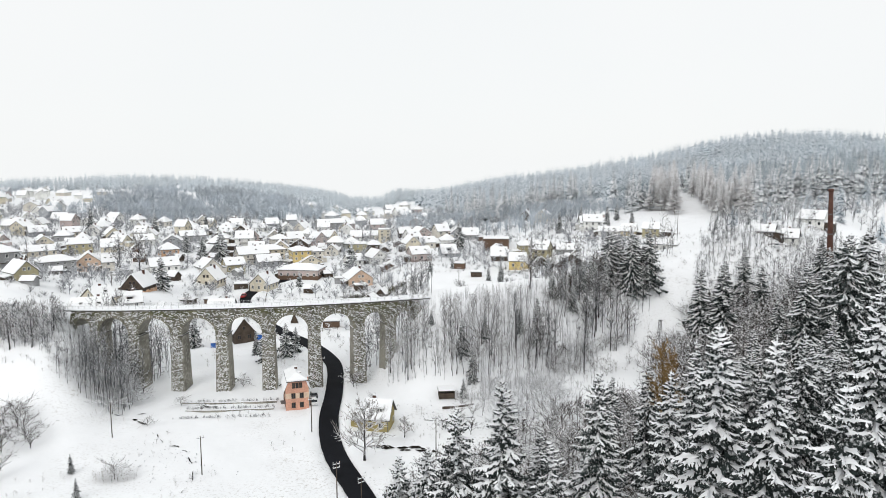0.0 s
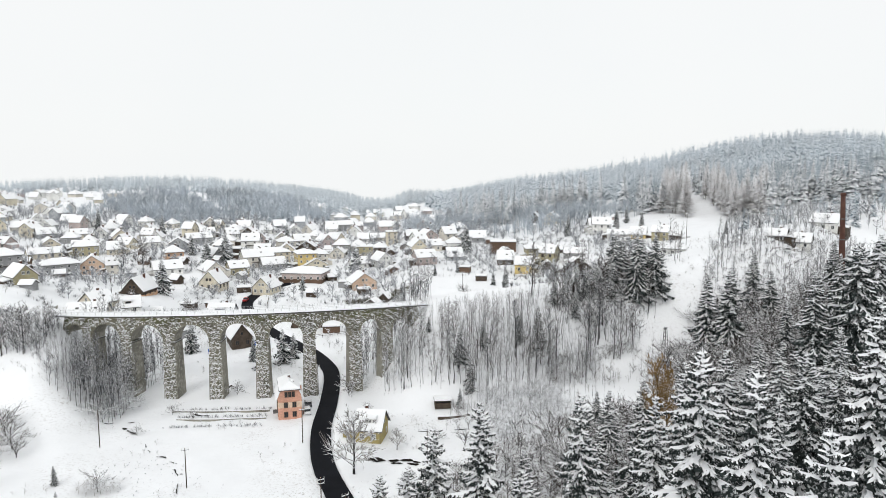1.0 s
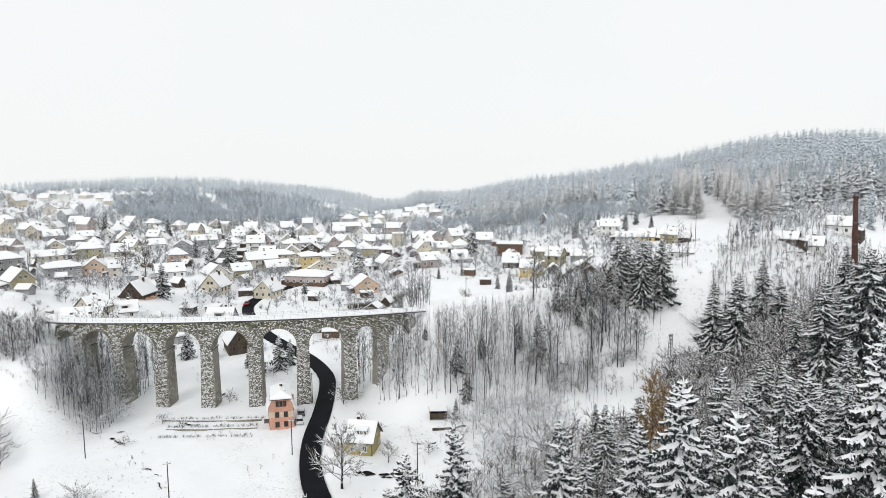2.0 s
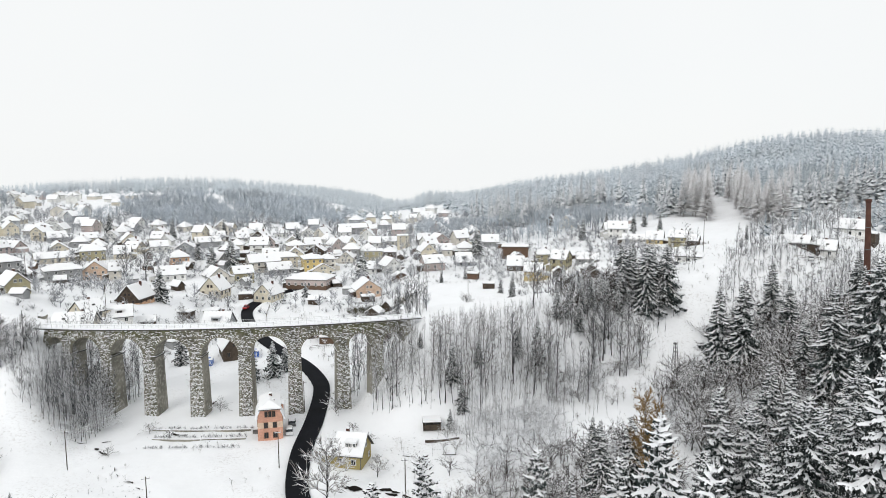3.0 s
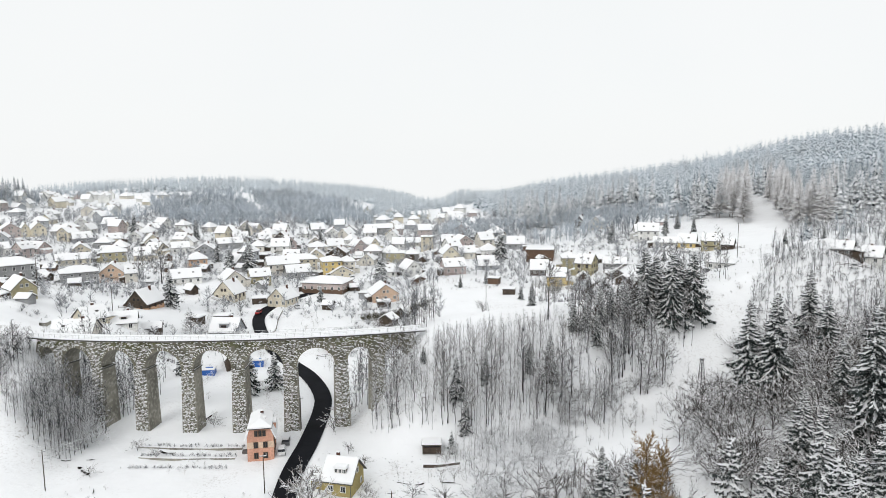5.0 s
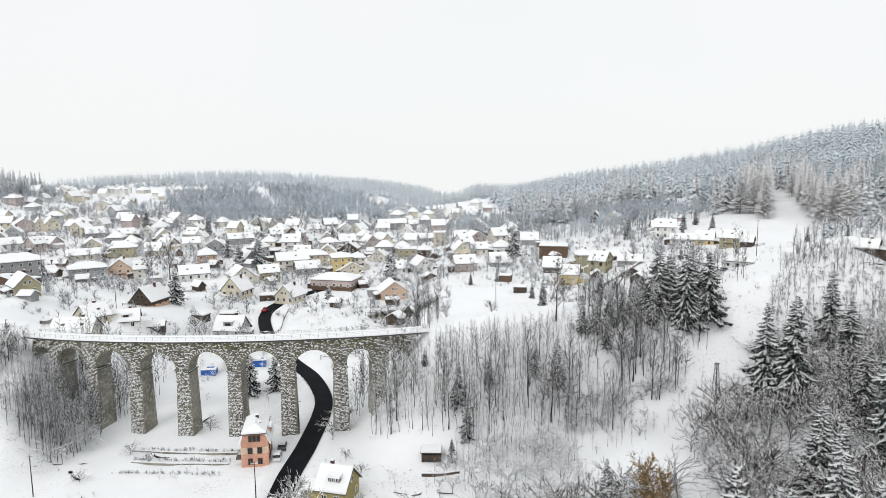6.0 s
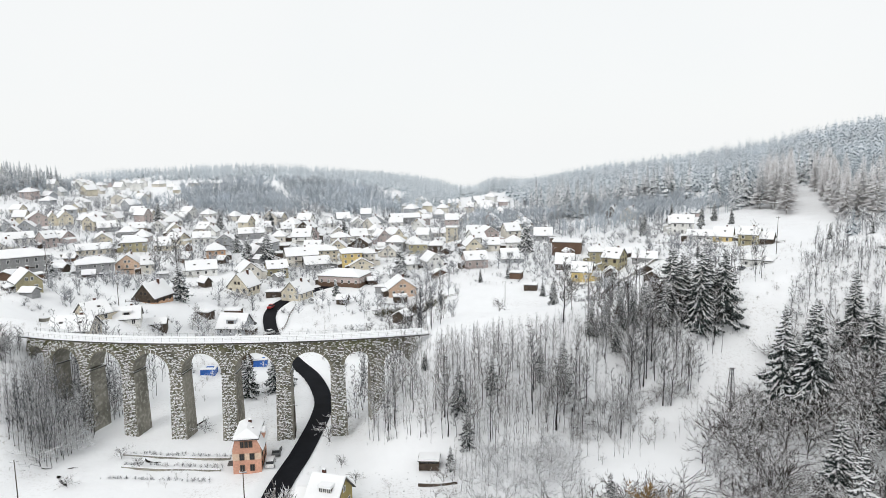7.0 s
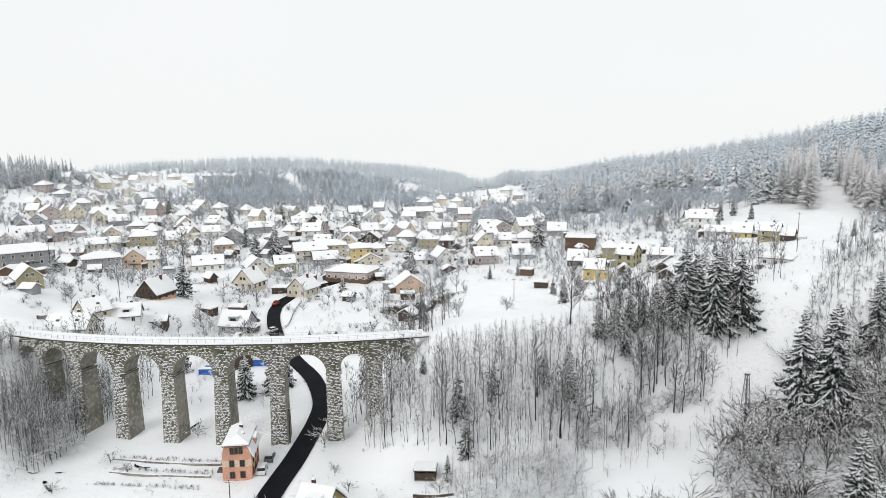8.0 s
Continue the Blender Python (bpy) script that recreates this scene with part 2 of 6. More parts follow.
# ---- mesh helpers ----
class Shape:
    """Gathers faces of one mesh."""
    def __init__(self):
        self.v, self.f, self.m = [], [], []

    def add(self, verts, faces, slot=0):
        k = len(self.v)
        self.v += [tuple(p) for p in verts]
        self.f += [tuple(i + k for i in q) for q in faces]
        self.m += [slot] * len(faces)
        return self

    def box(self, cx, cy, cz, sx, sy, sz, slot=0, turn=0.0, taper=1.0):
        c, s = math.cos(turn), math.sin(turn)
        out = []
        for z, k in ((-0.5, 1.0), (0.5, taper)):
            for x, y in ((-0.5, -0.5), (0.5, -0.5), (0.5, 0.5), (-0.5, 0.5)):
                px, py = x * sx * k, y * sy * k
                out.append((cx + px * c - py * s, cy + px * s + py * c, cz + z * sz))
        return self.add(out, [(3, 2, 1, 0), (4, 5, 6, 7), (0, 1, 5, 4), (1, 2, 6, 5), (2, 3, 7, 6), (3, 0, 4, 7)], slot)

    def tube(self, pts, radii, sides=6, slot=0, cap=True):
        rings = []
        for i, p in enumerate(pts):
            a, b = Vector(pts[max(0, i - 1)]), Vector(pts[min(len(pts) - 1, i + 1)])
            d = (b - a).normalized()
            u = d.cross(Vector((0.13, 0.97, 0.21))).normalized()
            w = d.cross(u)
            rings.append([Vector(p) + radii[i] * (math.cos(q) * u + math.sin(q) * w) for q in (2 * math.pi * j / sides for j in range(sides))])
        verts = [q for r in rings for q in r]
        faces = []
        for i in range(len(pts) - 1):
            for j in range(sides):
                k = (j + 1) % sides
                faces.append((i * sides + j, i * sides + k, (i + 1) * sides + k, (i + 1) * sides + j))
        if cap:
            faces.append(tuple(range(sides - 1, -1, -1)))
            faces.append(tuple((len(pts) - 1) * sides + j for j in range(sides)))
        return self.add(verts, faces, slot)

    def prism(self, outline, a, b, axis="y", slot=0):
        """An outline of (across, up) pairs, drawn out along axis from a to b."""
        n = len(outline)
        verts = [((p, q, z) if axis == "y" else (q, p, z)) for q in (a, b) for p, z in outline]
        faces = [tuple(range(n)), tuple(range(2 * n - 1, n - 1, -1))]
        faces += [(i, i + n, (i + 1) % n + n, (i + 1) % n) for i in range(n)]
        return self.add(verts, faces, slot)

    def mesh(self, name, *materials, smooth=False):
        me = bpy.data.meshes.new(name)
        me.from_pydata(self.v, [], self.f)
        for m in materials:
            me.materials.append(m)
        if len(materials) > 1:
            me.polygons.foreach_set("material_index", self.m)
        if smooth:
            me.polygons.foreach_set("use_smooth", [True] * len(self.f))
        bm = bmesh.new()
        bm.from_mesh(me)
        bmesh.ops.recalc_face_normals(bm, faces=bm.faces)
        bm.to_mesh(me)
        bm.free()
        return me


def part(name, shape, mats, parent=None, label="", smooth=False):
    """Links a Shape or a finished mesh as ONE object, under parent if there is one."""
    if isinstance(shape, Shape):
        mats = mats if isinstance(mats, (tuple, list)) else (mats,)
        shape = shape.mesh(name, *mats, smooth=smooth)
    ob = new(name, shape)
    if parent is not None:
        ob.parent = parent
    if label:
        ob["label"] = label
    return ob


def base(name, m, label, category, group=""):
    """The Empty at the base of a thing."""
    ob = new(name)
    ob.empty_display_size = 0.5
    ob.matrix_basis = m
    return tagged(ob, label, category, group)


def raw_mesh(name, verts, tris, mats, slots=None, smooth=False):
    """A large triangle mesh from arrays."""
    me = bpy.data.meshes.new(name)
    me.vertices.add(len(verts))
    me.vertices.foreach_set("co", np.asarray(verts, np.float32).ravel())
    k = len(tris)
    me.loops.add(k * 3)
    me.loops.foreach_set("vertex_index", np.asarray(tris, np.int32).ravel())
    me.polygons.add(k)
    me.polygons.foreach_set("loop_start", np.arange(0, k * 3, 3, dtype=np.int32))
    for m in mats:
        me.materials.append(m)
    if slots is not None:
        me.polygons.foreach_set("material_index", np.asarray(slots, np.int32))
    if smooth:
        me.polygons.foreach_set("use_smooth", np.ones(k, bool))
    me.update(calc_edges=True)
    return me


# ---- ground ----
def spread(lo, hi, near_lo, near_hi, step, grow=1.09):
    """Grid lines, close between near_lo and near_hi, ever wider outside."""
    mid = list(np.arange(near_lo, near_hi + 0.01, step))
    a, d = [], step
    p = near_hi
    while p < hi:
        d = min(d * grow, 120)
        p += d
        a.append(p)
    b, d, p = [], step, near_lo
    while p > lo:
        d = min(d * grow, 120)
        p -= d
        b.append(p)
    return np.array(b[::-1] + mid + a)


def roughness(x, y):
    """Small drifts and hummocks on the snow."""
    return 0.22 * np.sin(x * 0.31 + 1.7 * np.sin(y * 0.13)) * np.sin(y * 0.27 + 1.3 * np.sin(x * 0.17)) + 0.08 * np.sin(x * 0.9 + 0.7 * y) * np.sin(y * 1.1 - 0.4 * x)


# the road's line in plan, from the foot of the valley into the town
ROAD = [(-0.6, 108), (-5.0, 124), (-11.6, 145), (-14.3, 164), (-14.5, 184), (-15.3, 201), (-17.6, 213), (-24.4, 228), (-33.4, 241), (-43.6, 257), (-53, 277), (-59.3, 296), (-60, 312), (-54, 330), (-47, 342)]
ROAD_W = 4.6


def smooth_line(pts, step=1.5):
    p = [Vector(q) for q in pts]
    p = [p[0] * 2 - p[1]] + p + [p[-1] * 2 - p[-2]]
    out = []
    for i in range(1, len(p) - 2):
        k = max(2, int((p[i + 1] - p[i]).length / step))
        for j in range(k):
            t = j / k
            a, b, c, d = p[i - 1], p[i], p[i + 1], p[i + 2]
            out.append(0.5 * ((2 * b) + (c - a) * t + (2 * a - 5 * b + 4 * c - d) * t * t + (3 * b - a - 3 * c + d) * t ** 3))
    return out + [p[-2]]


ROAD_LINE = np.array([tuple(q) for q in smooth_line(ROAD)])


def road_gap(x, y):
    """Distance from the road's middle line."""
    x, y = np.asarray(x, float), np.asarray(y, float)
    d = np.full(x.shape, 1e9)
    for px, py in ROAD_LINE:
        d = np.minimum(d, (x - px) ** 2 + (y - py) ** 2)
    return np.sqrt(d)


def ground_mesh():
    xs = spread(-1600, 1600, -130, 130, 1.6, 1.06)
    ys = spread(-300, 3200, 105, 330, 1.6, 1.05)
    gx, gy = np.meshgrid(xs, ys)
    gz = height(gx, gy)
    near = (np.abs(gx) < 200) & (gy < 430)
    rough = roughness(gx, gy) * np.where(near, 1.0, 2.0)
    gap = np.full(gx.shape, 99.0)
    gap[near] = road_gap(gx[near], gy[near])
    # the bed of the road lies a little lower than the verge, with a ploughed bank beside it
    gz = gz + rough * sm(2.8, 6.5, gap) - 0.75 * (1 - sm(2.2, 3.9, gap)) + 0.3 * sm(3.1, 4.1, gap) * (1 - sm(4.1, 7.0, gap))
    ny, nx = gx.shape
    i = np.arange(ny * nx).reshape(ny, nx)
    q = np.stack([i[:-1, :-1], i[:-1, 1:], i[1:, 1:], i[1:, :-1]], -1).reshape(-1, 4)
    tris = np.concatenate([q[:, [0, 1, 2]], q[:, [0, 2, 3]]])
    return raw_mesh("ground", np.stack([gx.ravel(), gy.ravel(), gz.ravel()], 1), tris, [LAND], smooth=True)


tagged(part("ground", ground_mesh(), None), "snow-covered valley and hillsides with patches of dead grass", "ground", kind="structure")


def ribbon(line, width, lift, thick, zf):
    s = Shape()
    n = len(line)
    verts = []
    for i, (x, y) in enumerate(line):
        a, b = line[max(0, i - 1)], line[min(n - 1, i + 1)]
        dx, dy = b[0] - a[0], b[1] - a[1]
        k = math.hypot(dx, dy)
        ox, oy = -dy / k * width / 2, dx / k * width / 2
        z = zf(x, y) + lift
        verts += [(x + ox, y + oy, z), (x - ox, y - oy, z), (x + ox, y + oy, z - thick), (x - ox, y - oy, z - thick)]
    faces = []
    for i in range(n - 1):
        a, b = i * 4, i * 4 + 4
        faces += [(a, a + 1, b + 1, b), (a + 2, b + 2, b + 3, a + 3), (a, b, b + 2, a + 2), (a + 1, a + 3, b + 3, b + 1)]
    return s.add(verts, faces)


tagged(part("road", ribbon(ROAD_LINE, ROAD_W, -0.12, 0.6, ground), ASPHALT), "wet black asphalt road winding between snow banks", "road", kind="structure")
# ---- the stone viaduct ----
JOINTS = [0.0] + [radians(6.233 * k - 2.15) * ARC_R for k in range(1, 8)]   # where the bays meet; the end bays are narrower
JOINTS += [JOINTS[-1] + 8.85, JOINTS[-1] + 17.6]
HALF = 2.15                                     # half the width of the masonry
PIER = 3.05                                     # thickness of a pier, along the line


def arc(u, v, z):
    """Along the viaduct by u metres, v metres out to the near side, at height z."""
    a = radians(ARC_A) + u / ARC_R
    r = ARC_R + v
    return (ARC_X + r * math.sin(a), ARC_Y - r * math.cos(a), z)


def top_at(u):
    return float(deck_z(arc(u, 0, 0)[0])) + 0.25 + 1.3 * (1 - ((u - 48.5) / 48.5) ** 2)


CROWN = (2.0, 1.85, 2.0, 2.15, 2.15, 2.2, 2.4, 2.75, 3.0)   # masonry above the crown of each bay
viaduct = base("railway_viaduct", pose(0, 0, 0), "tall curved railway viaduct of snow-dusted granite with nine round arches", "viaduct")


def arch_span(i):
    """The masonry of one bay above the springing."""
    s = Shape()
    n = 18
    u0, u1 = JOINTS[i], JOINTS[i + 1]
    mid, rise = (u0 + u1) / 2, (u1 - u0 - PIER) / 2
    us = [u0] + [mid - rise * math.cos(math.pi * k / n) for k in range(n + 1)] + [u1]
    crown = top_at(mid) - CROWN[i]
    spring = crown - rise
    low = [spring] + [spring + rise * math.sin(math.pi * k / n) for k in range(n + 1)] + [spring]
    verts = []
    for u, z in zip(us, low):
        t = top_at(u)
        verts += [arc(u, HALF, z), arc(u, HALF, t), arc(u, -HALF, t), arc(u, -HALF, z)]
    faces = []
    for k in range(len(us) - 1):
        a, b = k * 4, k * 4 + 4
        faces += [(a, b, b + 1, a + 1), (a + 1, b + 1, b + 2, a + 2), (a + 2, b + 2, b + 3, a + 3), (a + 3, b + 3, b, a)]
    e = (len(us) - 1) * 4
    faces += [(0, 1, 2, 3), (e + 3, e + 2, e + 1, e)]
    s.add(verts, faces)
    return s, spring


def pier_at(i, spring):
    """A battered pier between two bays, with an impost ledge."""
    s = Shape()
    u = JOINTS[i]
    foot = min(ground(*arc(u + a, b, 0)[:2]) for a in (-2, 2) for b in (-3, 3)) - 1.2
    rings = []
    for z, grow in ((spring + 0.001, 0.0), (spring - 0.3, 0.02), (foot, (spring - foot) * 0.022)):
        rings.append([arc(u - PIER / 2 - grow, HALF + grow, z), arc(u + PIER / 2 + grow, HALF + grow, z), arc(u + PIER / 2 + grow, -HALF - grow, z), arc(u - PIER / 2 - grow, -HALF - grow, z)])
    faces = [(0, 1, 2, 3)]
    for k in range(2):
        for j in range(4):
            a, b = k * 4 + j, k * 4 + (j + 1) % 4
            faces.append((a, b, b + 4, a + 4))
    s.add([p for r in rings for p in r], faces)
    return s, foot


SPRING = []
for i in range(9):
    s, spring = arch_span(i)
    SPRING.append(spring)
    part("arch_span", s, MASONRY, viaduct)
FOOT = [0.0] * 10
for i in range(1, 9):
    s, FOOT[i] = pier_at(i, min(SPRING[i - 1], SPRING[i]))
    pier = part("pier", s, MASONRY, viaduct)
    z = min(SPRING[i - 1], SPRING[i])
    for a in (-1, 1):
        p = arc(JOINTS[i] + a * (PIER / 2 + 0.06), 0, z - 0.15)
        part("impost", Shape().box(*p, 0.3, 2 * HALF + 0.3, 0.3, turn=radians(ARC_A) + JOINTS[i] / ARC_R), COPING, pier)
for i, far in ((0, -1), (9, 1)):
    s = Shape()
    u0, u1 = JOINTS[i], JOINTS[i] + far * 3.5
    foot = min(ground(*arc(u0, 0, 0)[:2]), ground(*arc(u1, 0, 0)[:2])) - 7
    s.add([arc(u, v, z) for z in (foot, None) for u in (u0, u1) for v in (HALF, -HALF) for z in ((foot if z is not None else top_at(u)),)],
          [(0, 1, 3, 2), (4, 6, 7, 5), (0, 2, 6, 4), (1, 5, 7, 3), (0, 4, 5, 1), (2, 3, 7, 6)])
    part("abutment", s, MASONRY, viaduct)


def band(u0, u1, v0, v1, z0, z1, step=1.0):
    """A curved bar that follows the deck."""
    s = Shape()
    n = max(2, int((u1 - u0) / step))
    verts, faces = [], []
    for k in range(n + 1):
        u = u0 + (u1 - u0) * k / n
        t = top_at(u)
        verts += [arc(u, v0, t + z0), arc(u, v1, t + z0), arc(u, v1, t + z1), arc(u, v0, t + z1)]
    for k in range(n):
        for j in range(4):
            a, b = k * 4 + j, k * 4 + (j + 1) % 4
            faces.append((a, b, b + 4, a + 4))
    faces += [(0, 1, 2, 3), (n * 4 + 3, n * 4 + 2, n * 4 + 1, n * 4)]
    return s.add(verts, faces)


U0, U1 = -3.4, JOINTS[9] + 3.4
part("coping", band(U0, U1, HALF - 0.55, HALF + 0.38, 0.0, 0.30), COPING, viaduct, "dark projecting coping with snow on it")
part("coping", band(U0, U1, -HALF - 0.38, -HALF + 0.55, 0.0, 0.32), COPING, viaduct)
part("deck_snow", band(U0, U1, -HALF + 0.5, HALF - 0.5, 0.0, 0.5), SNOW, viaduct, "unbroken snow over the track bed")
part("coping_snow", band(U0, U1, HALF - 0.5, HALF + 0.30, 0.30, 0.56), SNOW, viaduct)
part("coping_snow", band(U0, U1, -HALF - 0.33, -HALF + 0.5, 0.32, 0.62), SNOW, viaduct)
for v in (HALF - 0.1, -HALF + 0.1):
    rail = part("railing", band(U0, U1, v - 0.025, v + 0.025, 1.30, 1.34), FROSTED_STEEL, viaduct, "thin grey steel railing")
    part("rail", band(U0, U1, v - 0.02, v + 0.02, 0.95, 0.98), FROSTED_STEEL, rail)
    for k in range(int((U1 - U0) / 2.0) + 1):
        u = U0 + 2.0 * k
        p = arc(u, v, top_at(u) + 0.75)
        part("post", Shape().box(*p, 0.06, 0.06, 1.3), FROSTED_STEEL, rail)
# ---- houses ----
CREAM, PALE, WHITE, GREY = (0.62, 0.57, 0.46), (0.64, 0.61, 0.55), (0.72, 0.72, 0.70), (0.31, 0.315, 0.32)
OLIVE, YELLOW, PEACH, ORANGE = (0.38, 0.345, 0.22), (0.60, 0.47, 0.21), (0.60, 0.44, 0.33), (0.58, 0.37, 0.24)
PINK, BROWN, DARK, BLUEGREY = (0.47, 0.40, 0.38), (0.13, 0.085, 0.06), (0.07, 0.062, 0.058), (0.40, 0.42, 0.44)
TONES = {CREAM: "cream", PALE: "pale beige", WHITE: "white", GREY: "grey", OLIVE: "olive", YELLOW: "yellow", PEACH: "peach", ORANGE: "orange",
         PINK: "dusky pink", BROWN: "brown timber", DARK: "dark timber", BLUEGREY: "blue-grey"}
WINDOWS = {}


def window_mesh(w, h, dark, glazed):
    """Frame and pane meshes of a window, facing -y, shared by all of that size. glazed: the panes belong to the frame's mesh."""
    key = (w, h, dark, glazed)
    if key not in WINDOWS:
        xs = [-w / 2 - 0.07, -w / 2 + 0.06, -0.04, 0.04, w / 2 - 0.06, w / 2 + 0.07]
        zs = [-h / 2 - 0.07, -h / 2 + 0.06, h / 2 - 0.06, h / 2 + 0.07]
        f = Shape()
        n, m = len(xs), len(zs)
        verts = [(x, -0.08, z) for z in zs for x in xs] + [(x, 0.02, z) for z in (zs[0], zs[-1]) for x in (xs[0], xs[-1])]
        bars = [(r * n + c, r * n + c + 1, r * n + n + c + 1, r * n + n + c) for r in range(m - 1) for c in range(n - 1) if not (r == 1 and c in (1, 3))]
        a = n * m
        bars += [(0, a, a + 1, n - 1), (n * (m - 1), n * m - 1, a + 3, a + 2), (0, n * (m - 1), a + 2, a), (n - 1, a + 1, a + 3, n * m - 1)]
        f.add(verts, bars)
        if glazed:
            k = len(f.f)
            f.f += [(n + c, n + c + 1, 2 * n + c + 1, 2 * n + c) for c in (1, 3)]
            f.m += [1, 1]
        me = f.mesh("window", DARK_FRAME if dark else FRAME, GLASS)
        g = Shape().box(0, 0.0, 0, w, 0.04, h).mesh("pane", GLASS)
        WINDOWS[key] = (me, g)
    return WINDOWS[key]


def put_window(house, x, y, z, turn, w=1.0, h=1.35, dark=False, glazed=False):
    f, g = window_mesh(w, h, dark, glazed)
    win = part("window", f, None, house)
    win.matrix_basis = pose(x, y, z, 0, 0, turn)
    if not glazed:
        part("pane", g, None, win)
    return win


def roof_outline(half, eave, rise, over, low, high, round_top=False):
    """The cross-section of a pitched layer between two offsets from the rafters."""
    k = rise / half
    e = half + over
    pts = [(-e, eave - over * k + low), (0, eave + rise + low), (e, eave - over * k + low), (e, eave - over * k + high)]
    if round_top:
        pts += [(half * 0.12, eave + rise * 0.88 + high * 1.1), (0, eave + rise * 0.94 + high * 1.1), (-half * 0.12, eave + rise * 0.88 + high * 1.1)]
    else:
        pts += [(0, eave + rise + high)]
    return pts + [(-e, eave - over * k + high)]


def house(x, y, rz, w, l, h, rise, tone, roof="gable", along="y", floors=2, name="house", lower=None, chimney=True, dark=False, dormer=False, windows=True, label="", attic=True):
    """A house with its front towards -y. w across the front, l deep, h up to the eaves; along: the axis of the ridge."""
    c, s = math.cos(radians(rz)), math.sin(radians(rz))
    feet = [ground(x + a * c - b * s, y + a * s + b * c) for a in (-w / 2, w / 2) for b in (-l / 2, l / 2)]
    z = 0.55 * min(feet) + 0.45 * sum(feet) / 4 - 0.1
    hs = base(name, pose(x, y, z, 0, 0, rz), label or f"{TONES[tone]} {'low ' if h < 4 else ''}{name.replace('_', ' ')} with a snow-covered {roof} roof", name.replace("_", " "), "houses of the town")
    wall = Shape()
    half, length = (w / 2, l / 2) if along == "y" else (l / 2, w / 2)
    if roof == "gable":
        wall.prism([(-half, -6.0), (half, -6.0), (half, h), (0, h + rise), (-half, h)], -length, length, along)
    else:
        wall.box(0, 0, h / 2 - 3.0, w, l, h + 6.0)
    part("wall", wall, PLANK if tone in (DARK,) else plaster(tone), hs)
    if lower:
        part("plinth", Shape().box(0, 0, h * 0.22 - 1.0, w + 0.08, l + 0.08, h * 0.44 + 2.0), plaster(lower), hs, "darker ground storey")
    over = 0.55
    if roof == "gable":
        part("roof", Shape().prism(roof_outline(half, h, rise, over, 0.02, 0.2), -length - 0.4, length + 0.4, along), TILE, hs, "dark tiled roof edge")
        part("roof_snow", Shape().prism(roof_outline(half, h, rise, over - 0.04, 0.2, 0.55, True), -length - 0.34, length + 0.34, along), ROOF_SNOW, hs, "thick smooth snow")
    elif roof == "hip":
        k = min(half, length)
        for nm, m, lo, hi, o in (("roof", TILE, 0.0, 0.18, over), ("roof_snow", ROOF_SNOW, 0.18, 0.55, over - 0.05)):
            sh = Shape()
            a, b = w / 2 + o, l / 2 + o
            tx, ty = max(0.25, w / 2 - k * 0.9), max(0.25, l / 2 - k * 0.9)
            sh.add([(-a, -b, h + lo), (a, -b, h + lo), (a, b, h + lo), (-a, b, h + lo), (-a, -b, h + hi), (a, -b, h + hi), (a, b, h + hi), (-a, b, h + hi),
                    (-tx, -ty, h + rise + hi), (tx, -ty, h + rise + hi), (tx, ty, h + rise + hi), (-tx, ty, h + rise + hi)],
                   [(3, 2, 1, 0), (0, 1, 5, 4), (1, 2, 6, 5), (2, 3, 7, 6), (3, 0, 4, 7), (4, 5, 9, 8), (5, 6, 10, 9), (6, 7, 11, 10), (7, 4, 8, 11), (8, 9, 10, 11)])
            part(nm, sh, m, hs)
    else:
        part("roof", Shape().box(0, 0, h + 0.1, w + 0.5, l + 0.5, 0.24), TILE, hs)
        part("roof_snow", Shape().box(0, 0, h + 0.42, w + 0.36, l + 0.36, 0.42, taper=0.985), ROOF_SNOW, hs)
        rise = 0.0
    if chimney:
        cx, cy = (half * 0.25, length * 0.3) if along == "y" else (length * 0.3, half * 0.25)
        top = h + rise + 0.9
        ch = part("chimney", Shape().box(cx, cy, (h + top) / 2, 0.7, 0.7, top - h), BRICK, hs, "brick chimney")
        part("chimney_snow", Shape().box(cx, cy, top + 0.12, 0.76, 0.76, 0.24, taper=0.7), ROOF_SNOW, ch)
    far = y > 300
    lot = (x * 12.9898 + y * 78.233) % 1.0
    if windows and y < 470 and roof != "flat":
        # a lean-to against one side, and a roof window where the snow has slid
        sgn, dp, ln, top = (-1 if lot < 0.5 else 1), 1.8 + 1.6 * lot, l * (0.4 + 0.3 * lot), min(2.3, h * 0.7)
        ly = -l / 2 + ln / 2 + 0.3 + (l - ln) * (lot * 7 % 0.5)
        an = part("lean_to", Shape().box(sgn * (w / 2 + dp / 2), ly, top / 2 - 1.5, dp, ln, top + 3), PLANK if lot * 5 % 1 < 0.6 else plaster(tone), hs, "low lean-to against the side wall")
        part("lean_to_snow", Shape().prism([(sgn * w / 2, top + 0.55), (sgn * (w / 2 + dp + 0.3), top + 0.02), (sgn * (w / 2 + dp + 0.3), top + 0.4), (sgn * w / 2, top + 0.95)], ly - ln / 2 - 0.25, ly + ln / 2 + 0.25), ROOF_SNOW, an)
        if along == "x" and roof == "gable" and not dormer:
            for q in ((-0.22, 0.24) if lot < 0.6 else (0.1,)):
                part("roof_window", Shape().box(q * w, -l * 0.27, h + rise * 0.46 + 0.5, 0.9, 0.8, 0.5), TILE, hs, "dark roof window clear of snow")
        if lot > 0.55 and floors > 1:
            part("balcony", Shape().box(0, -l / 2 - 0.55, h * 0.5, w * 0.5, 1.1, 0.16), PLANK, hs, "dark timber balcony")
